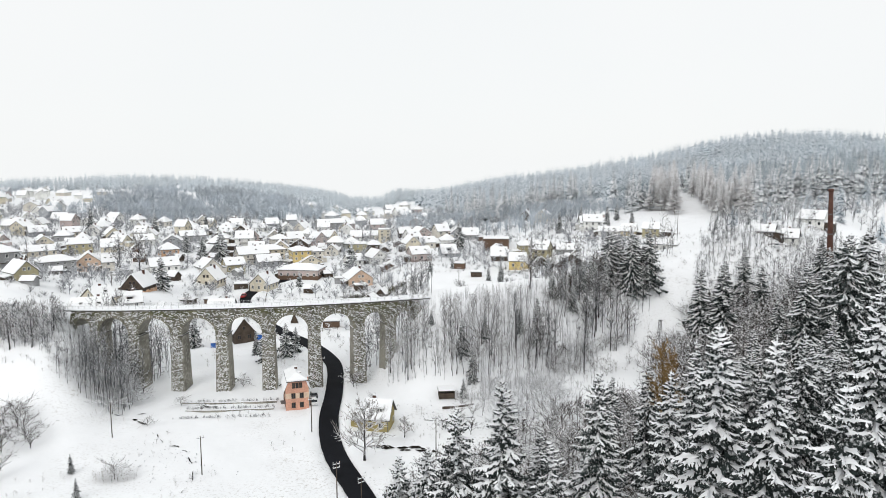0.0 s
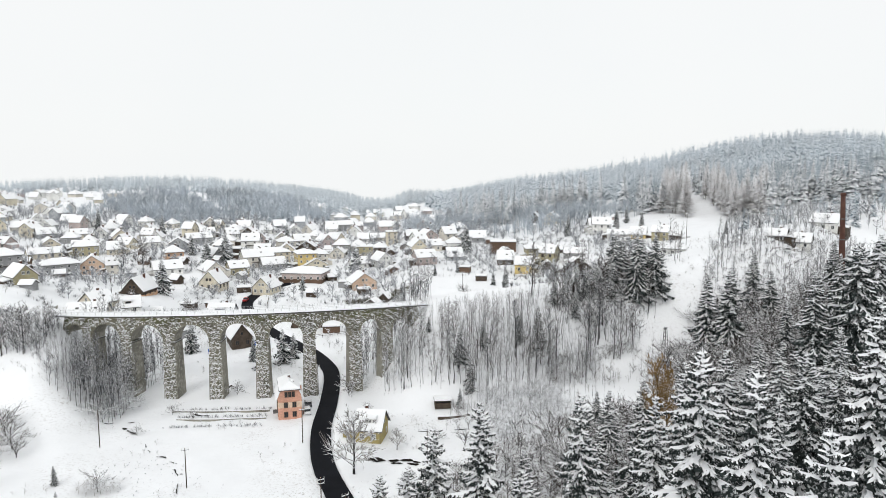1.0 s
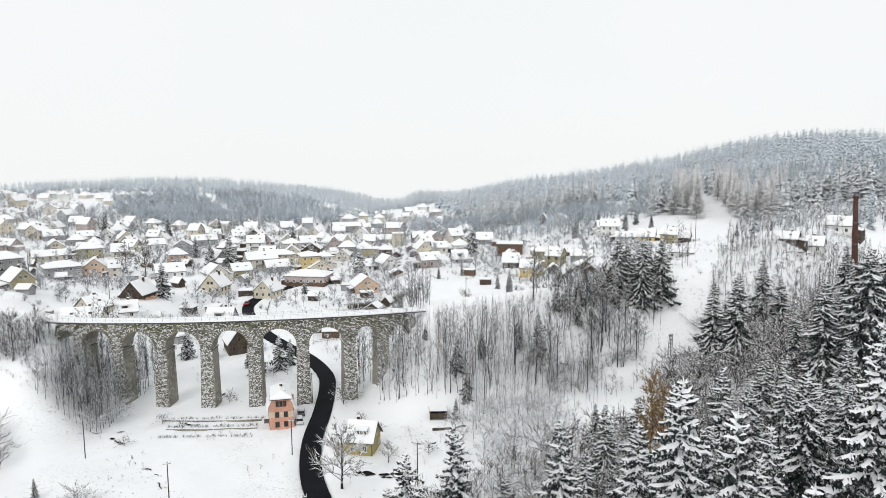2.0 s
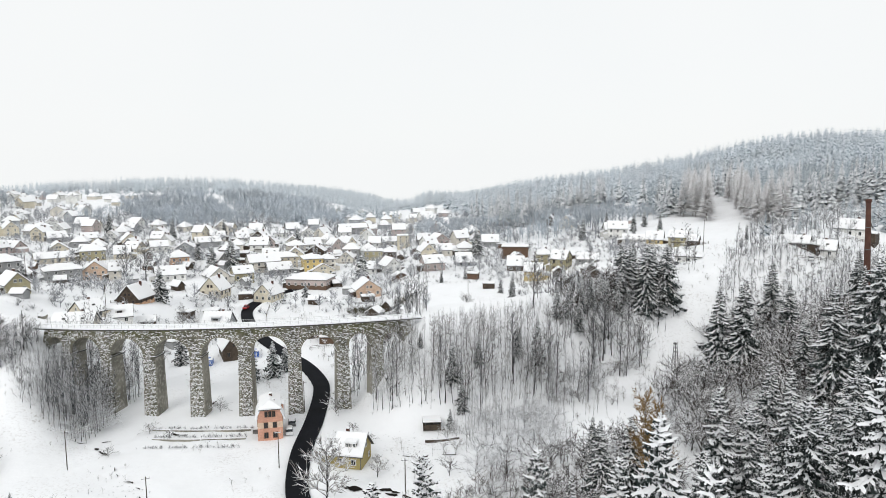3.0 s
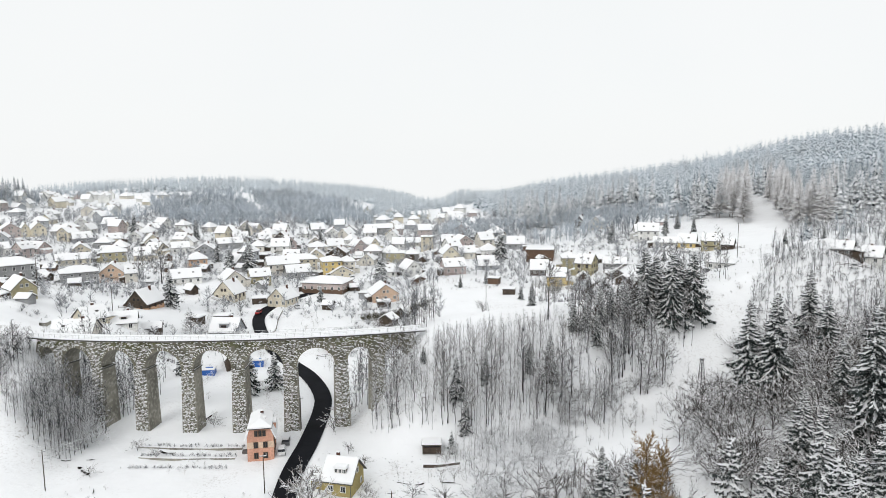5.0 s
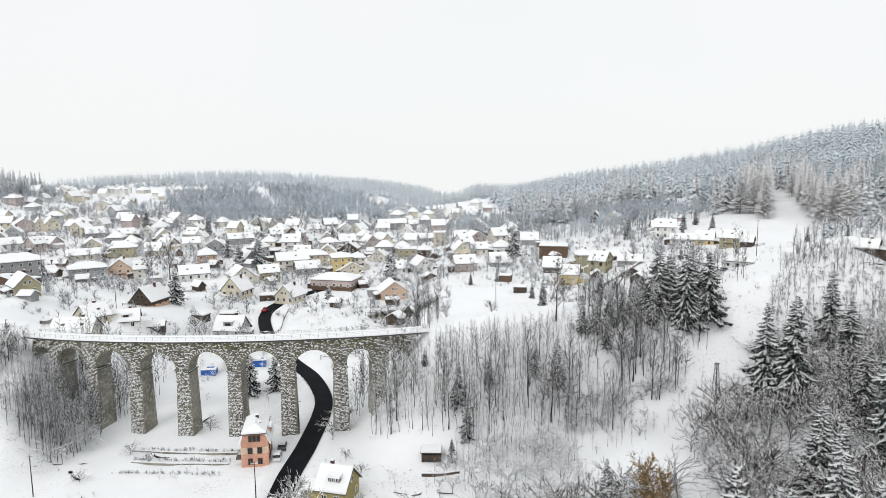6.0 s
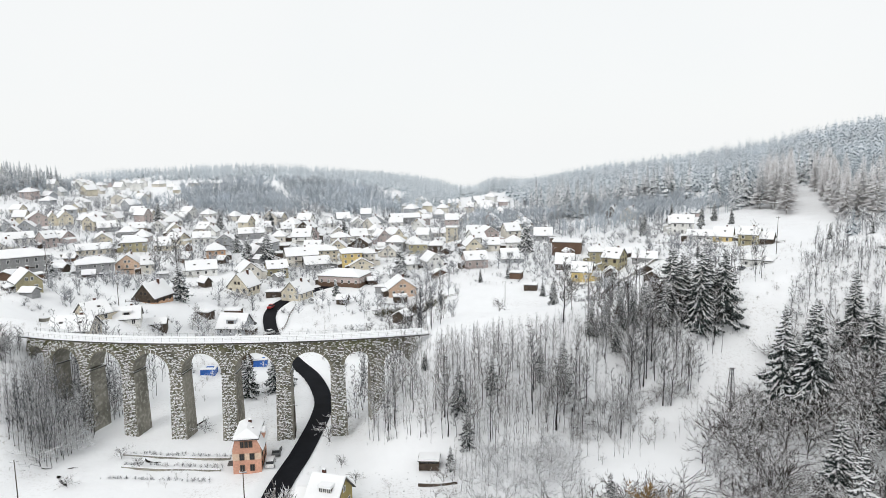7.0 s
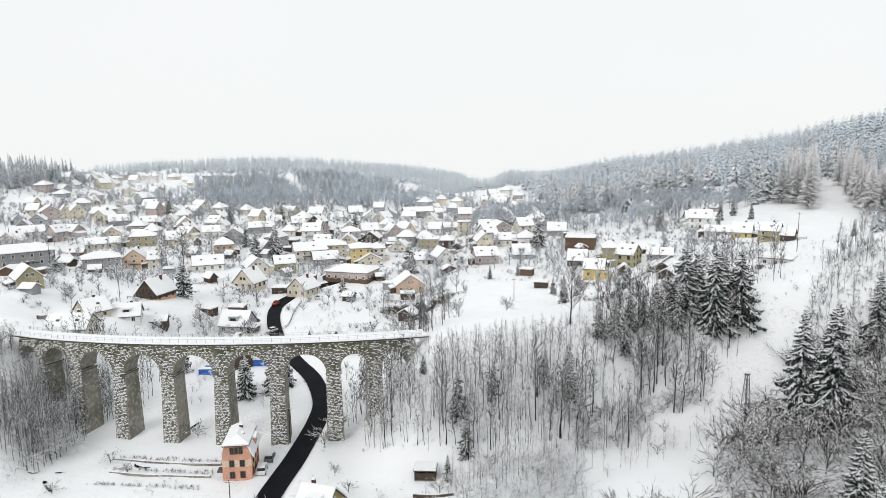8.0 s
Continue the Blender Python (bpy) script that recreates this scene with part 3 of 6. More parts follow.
    if windows:
        step = h / floors
        wh = min(1.4, step * 0.5)
        for side, (n_len, turn) in enumerate(((w, 0), (l, 90), (l, -90))[:2 if y > 430 else 3]):
            n = max(1, int(n_len / (2.9 if y < 430 else 3.6)))
            for fl in range(floors):
                for k in range(n):
                    a = (k + 0.5) / n * n_len - n_len / 2
                    zz = step * (fl + 0.55)
                    px, py = ((a, -l / 2 - 0.02) if side == 0 else (w / 2 + 0.02, a) if side == 1 else (-w / 2 - 0.02, a))
                    put_window(hs, px, py, zz, turn, 1.0, round(wh, 1), dark, far)
        if roof == "gable" and along == "y" and attic and rise > 2:
            for a in ((-0.8, 0.8) if w > 7 else (0,)):
                put_window(hs, a, -l / 2 - 0.02, h + rise * 0.3, 0, 0.9, 1.1, dark, far)
        if roof == "gable" and along == "x" and attic and rise > 2:
            put_window(hs, w / 2 + 0.02, 0, h + rise * 0.3, 90, 0.9, 1.1, dark, far)
            put_window(hs, -w / 2 - 0.02, 0, h + rise * 0.3, -90, 0.9, 1.1, dark, far)
    if dormer and roof == "gable" and along == "x":
        d = part("dormer", Shape().box(0, -l * 0.26, h + rise * 0.42, w * 0.34, l * 0.3, rise * 0.5), plaster(tone), hs, "small roof dormer")
        part("dormer_roof", Shape().box(0, -l * 0.27, h + rise * 0.74, w * 0.4, l * 0.36, 0.4), ROOF_SNOW, d)
        put_window(d, 0, -l * 0.41 - 0.02, h + rise * 0.45, 0, w * 0.2, 0.8, True)
    return hs


# the houses that stand out
house(-129.0, 257.4, 48, 7.6, 9.7, 3.8, 3.6, OLIVE, along="y", floors=1)
house(-96.5, 241.5, 55, 7.4, 8.4, 2.4, 3.1, CREAM, along="x", floors=1)
house(-88.8, 247.5, 22, 7.7, 7.0, 2.6, 2.9, WHITE, along="x", floors=1, dormer=True)
house(-92.6, 225.8, 8, 11.5, 8.4, 2.6, 3.2, PALE, along="x", floors=1)
house(-95.4, 277.0, -10, 8.2, 10.6, 3.0, 4.6, DARK, along="y", floors=1, dark=True, lower=ORANGE, label="dark timber gabled house with an orange ground storey")
house(-165.3, 302.9, 41, 22.5, 10.6, 8.3, 2.6, GREY, along="x", roof="hip", floors=3)
house(-151.9, 334.3, 34, 15.0, 10.6, 5.6, 2.2, GREY, along="x", roof="hip", floors=3)
house(-141.3, 343.9, 21, 10.3, 9.7, 4.8, 4.0, PEACH, along="y", floors=2)
house(-132.6, 344.7, 22, 5.3, 8.8, 4.6, 3.0, PALE, along="x", floors=2)
house(-167.6, 397.7, 25, 12.6, 9.7, 5.1, 2.6, OLIVE, along="x", floors=2, roof="hip")
house(-106.1, 341.5, 27, 13.0, 9.7, 3.2, 3.3, WHITE, along="x", floors=1)
house(-113.6, 375.6, 27, 8.9, 8.8, 5.3, 3.0, ORANGE, along="x", floors=2, roof="hip")
house(-94.5, 318.3, 54, 3.2, 5.3, 2.3, 1.7, DARK, along="y", floors=1, name="shed", windows=False, chimney=False)
house(-185.3, 389.0, 34, 16.5, 8.8, 2.9, 2.6, CREAM, along="x", floors=1)
house(-192.0, 408.9, 31, 9.6, 12.3, 4.5, 3.4, CREAM, along="y", floors=2)
house(-62.6, 269.0, -3, 9.6, 8.4, 2.9, 4.0, BLUEGREY, along="x", dormer=True, floors=1)
house(-79.5, 322.5, -13, 9.6, 9.4, 3.4, 5.2, CREAM, along="y", floors=1, dark=True)
house(-55.2, 318.0, -18, 8.8, 9.7, 3.4, 4.2, CREAM, along="y", floors=1)
house(-41.4, 345.3, -12, 19.6, 13.2, 4.5, 2.1, PINK, along="x", floors=1, roof="hip", lower=BROWN, chimney=False)
house(-46.8, 382.6, 19, 9.7, 12.3, 7.8, 1.7, YELLOW, along="x", roof="hip", floors=3)
house(-39.2, 389.5, 17, 5.8, 11.4, 6.4, 1.7, PALE, along="x", roof="hip", floors=3)
house(-41.9, 380.7, 22, 11.5, 10.6, 2.3, 3.1, CREAM, along="y", floors=1)
house(-72.7, 384.1, 25, 16.0, 10.6, 5.8, 3.3, PALE, along="x", floors=2)
house(-67.4, 396.8, 19, 19.3, 10.6, 5.8, 2.2, CREAM, along="x", roof="hip", floors=3)
house(-77.2, 358.7, 26, 9.4, 10.6, 4.3, 2.9, OLIVE, along="x", floors=1)
house(-86.5, 346.8, 35, 9.3, 10.6, 3.2, 3.8, PALE, along="y", floors=1)
house(-93.6, 378.4, 40, 6.3, 11.4, 4.0, 3.4, GREY, along="y", floors=1)
house(-63.4, 378.9, 25, 12.3, 8.8, 3.0, 3.1, GREY, along="x", floors=1)
house(-13.6, 326.6, 19, 11.4, 10.6, 3.4, 4.0, PEACH, along="y", floors=1)
house(-11.9, 314.0, 14, 5.4, 4.4, 2.3, 0.9, DARK, along="x", floors=1, name="shed", roof="flat", windows=False, chimney=False)
house(-17.3, 423.2, 2, 10.2, 10.6, 5.0, 2.1, OLIVE, along="x", roof="flat", floors=2)
house(-7.9, 423.5, 1, 7.4, 10.6, 4.4, 2.1, DARK, along="x", roof="hip", floors=2)
house(-5.8, 380.9, 26, 8.4, 10.6, 4.0, 3.8, WHITE, along="y", floors=1)
house(-18.0, 379.9, 23, 8.5, 8.8, 2.7, 2.9, WHITE, along="x", floors=1)
house(-1.3, 457.5, 4, 7.5, 7.9, 8.5, 0.9, CREAM, along="x", roof="flat", floors=4)
house(13.6, 394.0, 13, 8.2, 11.4, 4.1, 3.8, CREAM, along="y", floors=1)
house(22.8, 398.6, 7, 8.5, 8.8, 3.4, 2.8, PALE, along="x", floors=1)
house(16.3, 355.7, 16, 10.2, 9.7, 4.1, 3.1, PINK, along="x", floors=1)
house(32.0, 366.8, 8, 8.0, 8.8, 2.3, 4.0, BLUEGREY, along="x", dormer=True, floors=1)
house(34.6, 399.0, 3, 8.2, 9.7, 4.1, 2.9, WHITE, along="x", floors=1, roof="hip")
house(60.3, 383.4, -9, 13.8, 11.4, 6.2, 1.7, BROWN, along="x", floors=1, name="hall", roof="flat", windows=False, chimney=False)
house(56.4, 349.1, -9, 7.9, 9.7, 2.9, 3.8, DARK, along="x", floors=1)
house(61.1, 323.1, -12, 7.8, 8.8, 4.5, 3.1, YELLOW, along="x", floors=1)
house(70.9, 354.6, -1, 7.1, 9.7, 5.4, 2.2, OLIVE, along="x", roof="hip", floors=3)
house(75.8, 336.3, -29, 7.3, 9.7, 5.9, 3.4, OLIVE, along="x", floors=2, dark=True)
house(89.4, 342.0, -13, 10.2, 7.9, 2.3, 2.2, GREY, along="x", floors=1)
house(96.2, 479.1, -19, 7.5, 10.6, 3.4, 4.3, DARK, along="y", floors=1)
house(102.8, 456.0, -24, 10.1, 10.6, 4.1, 4.0, PALE, along="y", floors=1)
house(40.0, 310.2, -8, 4.9, 4.4, 2.3, 1.0, DARK, along="x", floors=1, name="shed", roof="flat", windows=False, chimney=False)
house(112.3, 274.4, -29, 8.9, 7.9, 2.3, 1.7, WHITE, along="x", roof="hip", floors=1, chimney=False)
house(125.3, 354.7, -23, 7.9, 7.9, 2.9, 3.4, YELLOW, along="x", floors=1)
house(131.4, 339.5, -27, 7.9, 8.8, 4.8, 2.6, OLIVE, along="x", floors=2)
house(137.1, 335.7, -28, 4.9, 7.0, 2.5, 2.2, DARK, along="x", floors=1, name="shed", windows=False, chimney=False)
house(115.8, 399.0, -5, 8.8, 8.8, 3.8, 3.4, WHITE, along="x", floors=1)
house(118.8, 367.7, -19, 10.7, 8.8, 2.3, 2.1, WHITE, along="x", floors=1, chimney=False)
house(152.7, 501.9, -15, 7.7, 7.9, 2.9, 3.3, WHITE, along="x", floors=1)
house(133.1, 429.7, -15, 5.1, 5.3, 2.3, 1.2, PINK, along="x", floors=1, name="shed", windows=False, chimney=False)
house(176.6, 278.5, -46, 10.0, 8.8, 4.0, 3.1, WHITE, along="x", floors=1)
house(154.5, 261.3, -37, 10.2, 7.9, 2.7, 2.8, WHITE, along="x", floors=1)
house(147.6, 262.3, -37, 6.3, 6.2, 2.3, 2.1, DARK, along="x", name="cottage", floors=1)
house(116.2, 389.5, -13, 10.2, 7.9, 5.7, 3.4, WHITE, along="x", floors=2)
house(-271.6, 469.7, 43, 12.4, 10.6, 5.2, 3.9, PINK, along="y", floors=2)
house(-265.1, 475.4, 38, 6.2, 10.6, 4.6, 3.9, CREAM, along="y", floors=2)
house(-257.8, 477.1, 43, 8.6, 10.6, 5.3, 4.0, CREAM, along="y", floors=2)
house(-243.8, 410.7, 41, 16.9, 9.7, 4.0, 3.1, WHITE, along="x", floors=1)
house(-216.8, 455.7, 35, 10.6, 9.7, 3.1, 3.4, GREY, along="x", floors=1)
house(-195.7, 454.0, 31, 9.8, 9.7, 3.4, 2.9, CREAM, along="x", floors=1)
house(-167.7, 445.6, 30, 9.3, 10.6, 3.6, 4.0, CREAM, along="y", floors=1)
house(-142.2, 424.5, 27, 9.7, 9.7, 3.4, 2.8, WHITE, along="x", floors=1)
house(-119.0, 440.9, 25, 14.7, 9.7, 3.6, 2.6, GREY, along="x", floors=1)
house(-85.8, 449.9, 31, 7.3, 10.6, 4.2, 3.8, PINK, along="y", floors=1)
house(-67.2, 447.3, 21, 10.4, 9.7, 4.8, 2.6, PALE, along="x", floors=2, roof="hip")
house(-44.1, 456.0, 30, 7.6, 10.6, 4.2, 3.8, PINK, along="y", floors=1)
house(-36.4, 464.3, 29, 5.6, 10.6, 4.3, 3.6, CREAM, along="y", floors=1)
house(-43.9, 556.8, 18, 21.4, 12.3, 5.2, 2.6, GREY, along="x", floors=2, chimney=False)
house(-28.6, 556.3, 16, 5.6, 10.6, 4.5, 2.6, PINK, along="x", floors=1)
house(-11.6, 484.8, 11, 14.4, 9.7, 2.6, 2.6, PALE, along="x", floors=1)
house(-49.3, 237.1, 24, 6.6, 9.7, 3.7, 4.3, DARK, along="y", floors=1, dark=True)
# the rest of the town, further off
TAKEN = [(o.location.x, o.location.y) for o in scene.objects if o.get("group") == "houses of the town"]
rng = random.Random(21)
count = 0
for _ in range(4000):
    if count >= 150:
        break
    y = rng.uniform(395, 760)
    x = rng.uniform(-0.62 * y, 60 - 0.12 * (y - 400))
    if ((x + 165) / 105) ** 2 + ((y - 655) / 125) ** 2 < 1.1:
        continue
    if any((x - a) ** 2 + (y - b) ** 2 < (11.5 + 0.012 * (y - 400)) ** 2 for a, b in TAKEN):
        continue
    TAKEN.append((x, y))
    # Beyond y = 470 dark and grey walls are left out, imitating haze.
    tone = rng.choice((CREAM, PALE, WHITE, WHITE, PALE, CREAM, PINK, BLUEGREY, WHITE, PALE) if y > 470 else (CREAM, PALE, WHITE, WHITE, PALE, CREAM, GREY, PINK, DARK, BLUEGREY))
    w, l = rng.uniform(7, 10.5), rng.uniform(7.5, 10)
    fl = rng.choice((1, 1, 2))
    house(x, y, rng.choice((0, 10, -15, 25, 90, 70)) + rng.uniform(-6, 6), w, l, 2.5 * fl + 0.6, rng.uniform(2.8, 4.0), tone, roof=rng.choice(("gable", "gable", "gable", "hip")),
          along=rng.choice("xy"), floors=fl, windows=y < 560)
    count += 1

count = 0
for _ in range(3000):
    if count >= 55:
        break
    x, y = rng.uniform(-200, 90), rng.uniform(245, 440)
    if any((x - a) ** 2 + (y - b) ** 2 < 8.5 ** 2 for a, b in TAKEN) or float(road_gap(x, y)) < 7 or (x > 5 and y < 300):
        continue
    TAKEN.append((x, y))
    house(x, y, rng.uniform(-30, 30), rng.uniform(3.5, 6.5), rng.uniform(3, 5), rng.uniform(2.1, 2.6), rng.uniform(0.9, 1.8), rng.choice((DARK, DARK, BROWN, GREY)), roof=rng.choice(("gable", "flat", "gable")),
          along=rng.choice("xy"), name="shed", windows=False, chimney=False)
    count += 1
# ---- the two houses in the valley, sheds and the tall chimney ----
def salmon_house():
    """Tall narrow house with a half-hipped mansard roof."""
    x, y, rz = -23.4, 175.4, 12
    w, l, h = 5.6, 8.6, 5.4
    z = ground(x, y) - 0.1
    hs = base("house", pose(x, y, z, 0, 0, rz), "salmon-coloured narrow three-storey house with a snow-covered mansard roof", "house")
    salmon = plaster((0.60, 0.33, 0.24))
    part("wall", Shape().box(0, 0, h / 2 - 1, w, l, h + 2), salmon, hs)
    part("band", Shape().box(0, 0, 3.75, w + 0.08, l + 0.08, 1.4), plaster((0.66, 0.50, 0.38)), hs, "paler plaster band at the middle storey")
    up = Shape().prism([(-w / 2, h), (w / 2, h), (w / 2 - 0.55, h + 2.0), (-w / 2 + 0.55, h + 2.0)], -l / 2, l / 2)
    part("gable", up, salmon, hs)
    slope = Shape()
    for sgn in (-1, 1):
        slope.prism([(sgn * (w / 2 + 0.45), h - 0.4), (sgn * (w / 2 + 0.62), h - 0.3), (sgn * (w / 2 - 0.5), h + 2.25), (sgn * (w / 2 - 0.66), h + 2.1)], -l / 2 - 0.35, l / 2 + 0.35)
    part("lower_roof", slope, ROOF_SNOW, hs, "steep lower roof slopes under snow")
    sh = Shape()
    a, b = w / 2 - 0.25, l / 2 + 0.45
    for lo, hi, slot, e in ((0.0, 0.16, 1, 0.05), (0.16, 0.5, 0, 0.0)):
        t = h + 2.0
        sh.add([(-a - e, -b - e, t + lo), (a + e, -b - e, t + lo), (a + e, b + e, t + lo), (-a - e, b + e, t + lo), (-a - e, -b - e, t + hi), (a + e, -b - e, t + hi), (a + e, b + e, t + hi), (-a - e, b + e, t + hi),
                (0, -b + 2.2, t + 1.3 + hi), (0, b - 1.2, t + 1.3 + hi)], [(3, 2, 1, 0), (0, 1, 5, 4), (1, 2, 6, 5), (2, 3, 7, 6), (3, 0, 4, 7), (4, 5, 8), (5, 6, 9, 8), (6, 7, 9), (7, 4, 8, 9)], slot)
    part("roof", sh, (ROOF_SNOW, TILE), hs, "half-hipped upper roof under thick snow")
    for cx, cy, top in ((0.2, 1.0, 9.6), (0.9, -1.2, 8.8)):
        ch = part("chimney", Shape().box(cx, cy, top - 1.2, 0.65, 0.65, 2.4), BRICK, hs, "dark chimney with a snow cap")
        part("chimney_snow", Shape().box(cx, cy, top + 0.13, 0.75, 0.75, 0.26, taper=0.75), ROOF_SNOW, ch)
    d = part("dormer", Shape().box(w / 2 - 0.35, 0.6, h + 1.2, 1.3, 2.4, 1.5), salmon, hs, "side dormer")
    part("dormer_snow", Shape().box(w / 2 - 0.3, 0.6, h + 2.05, 1.7, 2.8, 0.4, taper=0.85), ROOF_SNOW, d)
    for zz, xs in ((1.35, (-0.95, 1.05)), (3.75, (-0.95, 1.05)), (6.35, (-0.85, 0.0, 0.85))):
        for px in xs:
            put_window(hs, px, -l / 2 - (0.06 if 3 < zz < 5 else 0.02), zz, 0, 0.62 if zz > 6 else 0.85, 1.25, True)
    for zz in (1.35, 3.75):
        for py in (-2.6, 0.0, 2.6):
            put_window(hs, w / 2 + (0.06 if zz > 3 else 0.02), py, zz, 90, 0.8, 1.2, True)
            put_window(hs, -w / 2 - (0.06 if zz > 3 else 0.02), py, zz, -90, 0.8, 1.2, True)
    part("porch", Shape().box(-w / 2 - 0.6, -2.9, 1.9, 1.2, 2.0, 0.3), TILE, hs, "small porch roof")


def mossy_house():
    """Small ochre house with a broad dormer and a lower wing."""
    x, y, rz = -2.2, 158.6, -13
    w, l, h, rise = 5.8, 6.6, 3.4, 3.1
    z = ground(x, y) - 0.2
    hs = base("house", pose(x, y, z, 0, 0, rz), "small weathered ochre house with a dormer in its snowy roof", "house")
    ochre = plaster((0.36, 0.30, 0.13))
    part("wall", Shape().prism([(-l / 2, -1.5), (l / 2, -1.5), (l / 2, h), (0, h + rise), (-l / 2, h)], -w / 2, w / 2, "x"), ochre, hs)
    part("roof", Shape().prism(roof_outline(l / 2, h, rise, 0.6, 0.02, 0.2), -w / 2 - 0.5, w / 2 + 0.5, "x"), TILE, hs)
    part("roof_snow", Shape().prism(roof_outline(l / 2, h, rise, 0.56, 0.2, 0.55, True), -w / 2 - 0.45, w / 2 + 0.45, "x"), ROOF_SNOW, hs, "thick smooth snow")
    d = part("dormer", Shape().box(0.4, -l * 0.25, h + rise * 0.5, 2.4, 2.0, 1.3), PLANK, hs, "broad dormer with small panes")
    part("dormer_snow", Shape().box(0.4, -l * 0.27, h + rise * 0.5 + 0.85, 2.8, 2.6, 0.4, taper=0.93), ROOF_SNOW, d)
    for px in (-0.4, 0.4, 1.2):
        put_window(d, px, -l * 0.25 - 1.02, h + rise * 0.5 + 0.1, 0, 0.6, 0.8)
    for px in (-1.4, 1.2):
        put_window(hs, px, -l / 2 - 0.02, 1.6, 0, 1.0, 1.2)
    put_window(hs, w / 2 + 0.02, 0, h + 1.0, 90, 0.8, 1.0)
    put_window(hs, w / 2 + 0.02, 1.8, 1.6, 90, 0.8, 1.0)
    part("wing", Shape().box(-w / 2 - 1.7, 0.4, 0.7, 3.4, 4.4, 3.2), ochre, hs, "lower side wing")
    part("wing_snow", Shape().prism([(-2.4, 2.2), (2.4, 2.2), (2.4, 2.5), (0.3, 3.7), (-0.3, 3.7), (-2.4, 2.5)], -w / 2 - 3.7, -w / 2 + 0.1, "x"), ROOF_SNOW, hs)
    ch = part("chimney", Shape().box(-1.2, 0.4, h + rise + 0.2, 0.6, 0.6, 1.6), BRICK, hs)
    part("chimney_snow", Shape().box(-1.2, 0.4, h + rise + 1.12, 0.7, 0.7, 0.25, taper=0.75), ROOF_SNOW, ch)
    part("drainpipe", Shape().box(w / 2 - 0.15, -l / 2 - 0.08, 1.8, 0.1, 0.1, 3.6), STEEL, hs, "pale drainpipe")


def open_shed(x, y, rz, w, l, h):
    z = ground(x, y) - 0.15
    hs = base("shed", pose(x, y, z, 0, 0, rz), "dark open-fronted wooden shed under a slab of snow", "shed")
    part("back_wall", Shape().box(0, l / 2, h / 2, w, 0.12, h), PLANK, hs)
    for px in (-w / 2, w / 2):
        part("side_wall", Shape().box(px, 0, h / 2, 0.12, l, h), PLANK, hs)
    for px in (-w / 2 + 0.1, 0, w / 2 - 0.1):
        part("post", Shape().box(px, -l / 2, h / 2, 0.14, 0.14, h), PLANK, hs)
    part("front_boards", Shape().box(0, -l / 2 + 0.1, h * 0.38, w - 0.2, 0.08, h * 0.72), PLANK, hs)
    part("roof", Shape().box(0, 0, h + 0.08, w + 0.5, l + 0.7, 0.14), TILE, hs)
    part("roof_snow", Shape().box(0, 0, h + 0.36, w + 0.4, l + 0.6, 0.42, taper=0.96), ROOF_SNOW, hs, "slab of snow")


salmon_house()
mossy_house()
open_shed(14.7, 172.3, 2, 3.9, 2.8, 2.0)


def brick_chimney():
    x, y = 132.0, 200.0
    z = ground(x, y)
    top = 59.2
    st = base("factory_chimney", pose(x + 1.4, y, z, 0, -2.7, 0), "tall round red-brown brick factory chimney", "chimney")
    H = top - z
    zs = [-1 + (H + 1) * k / 16 for k in range(17)]
    part("shaft", Shape().tube([(0, 0, q) for q in zs], [1.0 - 0.4 * k / 16 for k in range(17)], 16), BRICK, st, smooth=True)
    part("collar", Shape().tube([(0, 0, H - 0.9), (0, 0, H - 0.5), (0, 0, H - 0.1)], [0.7, 0.82, 0.75], 16), BRICK, st, "projecting brick collar")
    for q in (8, 14, 20, 26):
        part("iron_band", Shape().tube([(0, 0, q), (0, 0, q + 0.25)], [1.04 - 0.4 * q / H] * 2, 16), STEEL, st)


brick_chimney()
# ---- trees ----
class Soup:
    """Gathers bare triangles quickly."""
    def __init__(self):
        self.v, self.t, self.n = [], [], 0

    def add(self, verts, tris):
        self.v.append(np.asarray(verts, float).reshape(-1, 3))
        self.t.append(np.asarray(tris, int).reshape(-1, 3) + self.n)
        self.n += len(self.v[-1])

    def mesh(self, name, mat, smooth=False):
        return raw_mesh(name, np.concatenate(self.v), np.concatenate(self.t), [mat], smooth=smooth)


def stick(soup, a, b, ra, rb, sides=3):
    """A tapered rod."""
    a, b = np.asarray(a, float), np.asarray(b, float)
    d = b - a
    d = d / (np.linalg.norm(d) + 1e-9)
    u = np.cross(d, (0.31, 0.22, 0.92) if abs(d[2]) < 0.9 else (1.0, 0.1, 0.0))
    u /= np.linalg.norm(u)
    w = np.cross(d, u)
    q = np.arange(sides) * 2 * np.pi / sides + 0.5
    ring = np.cos(q)[:, None] * u + np.sin(q)[:, None] * w
    tris = []
    for j in range(sides):
        k = (j + 1) % sides
        tris += [(j, k, sides + k), (j, sides + k, sides + j)]
    soup.add(np.concatenate([a + ra * ring, b + rb * ring]), tris)


def sliver(soup, a, b, r, rng):
    """A twig: one thin triangle."""
    a, b = np.asarray(a, float), np.asarray(b, float)
    s = np.cross(b - a, rng.normal(size=3))
    s = s / (np.linalg.norm(s) + 1e-9) * r
    soup.add([a - s, a + s, b], [(0, 1, 2)])


def unit(v):
    return v / (np.linalg.norm(v) + 1e-9)


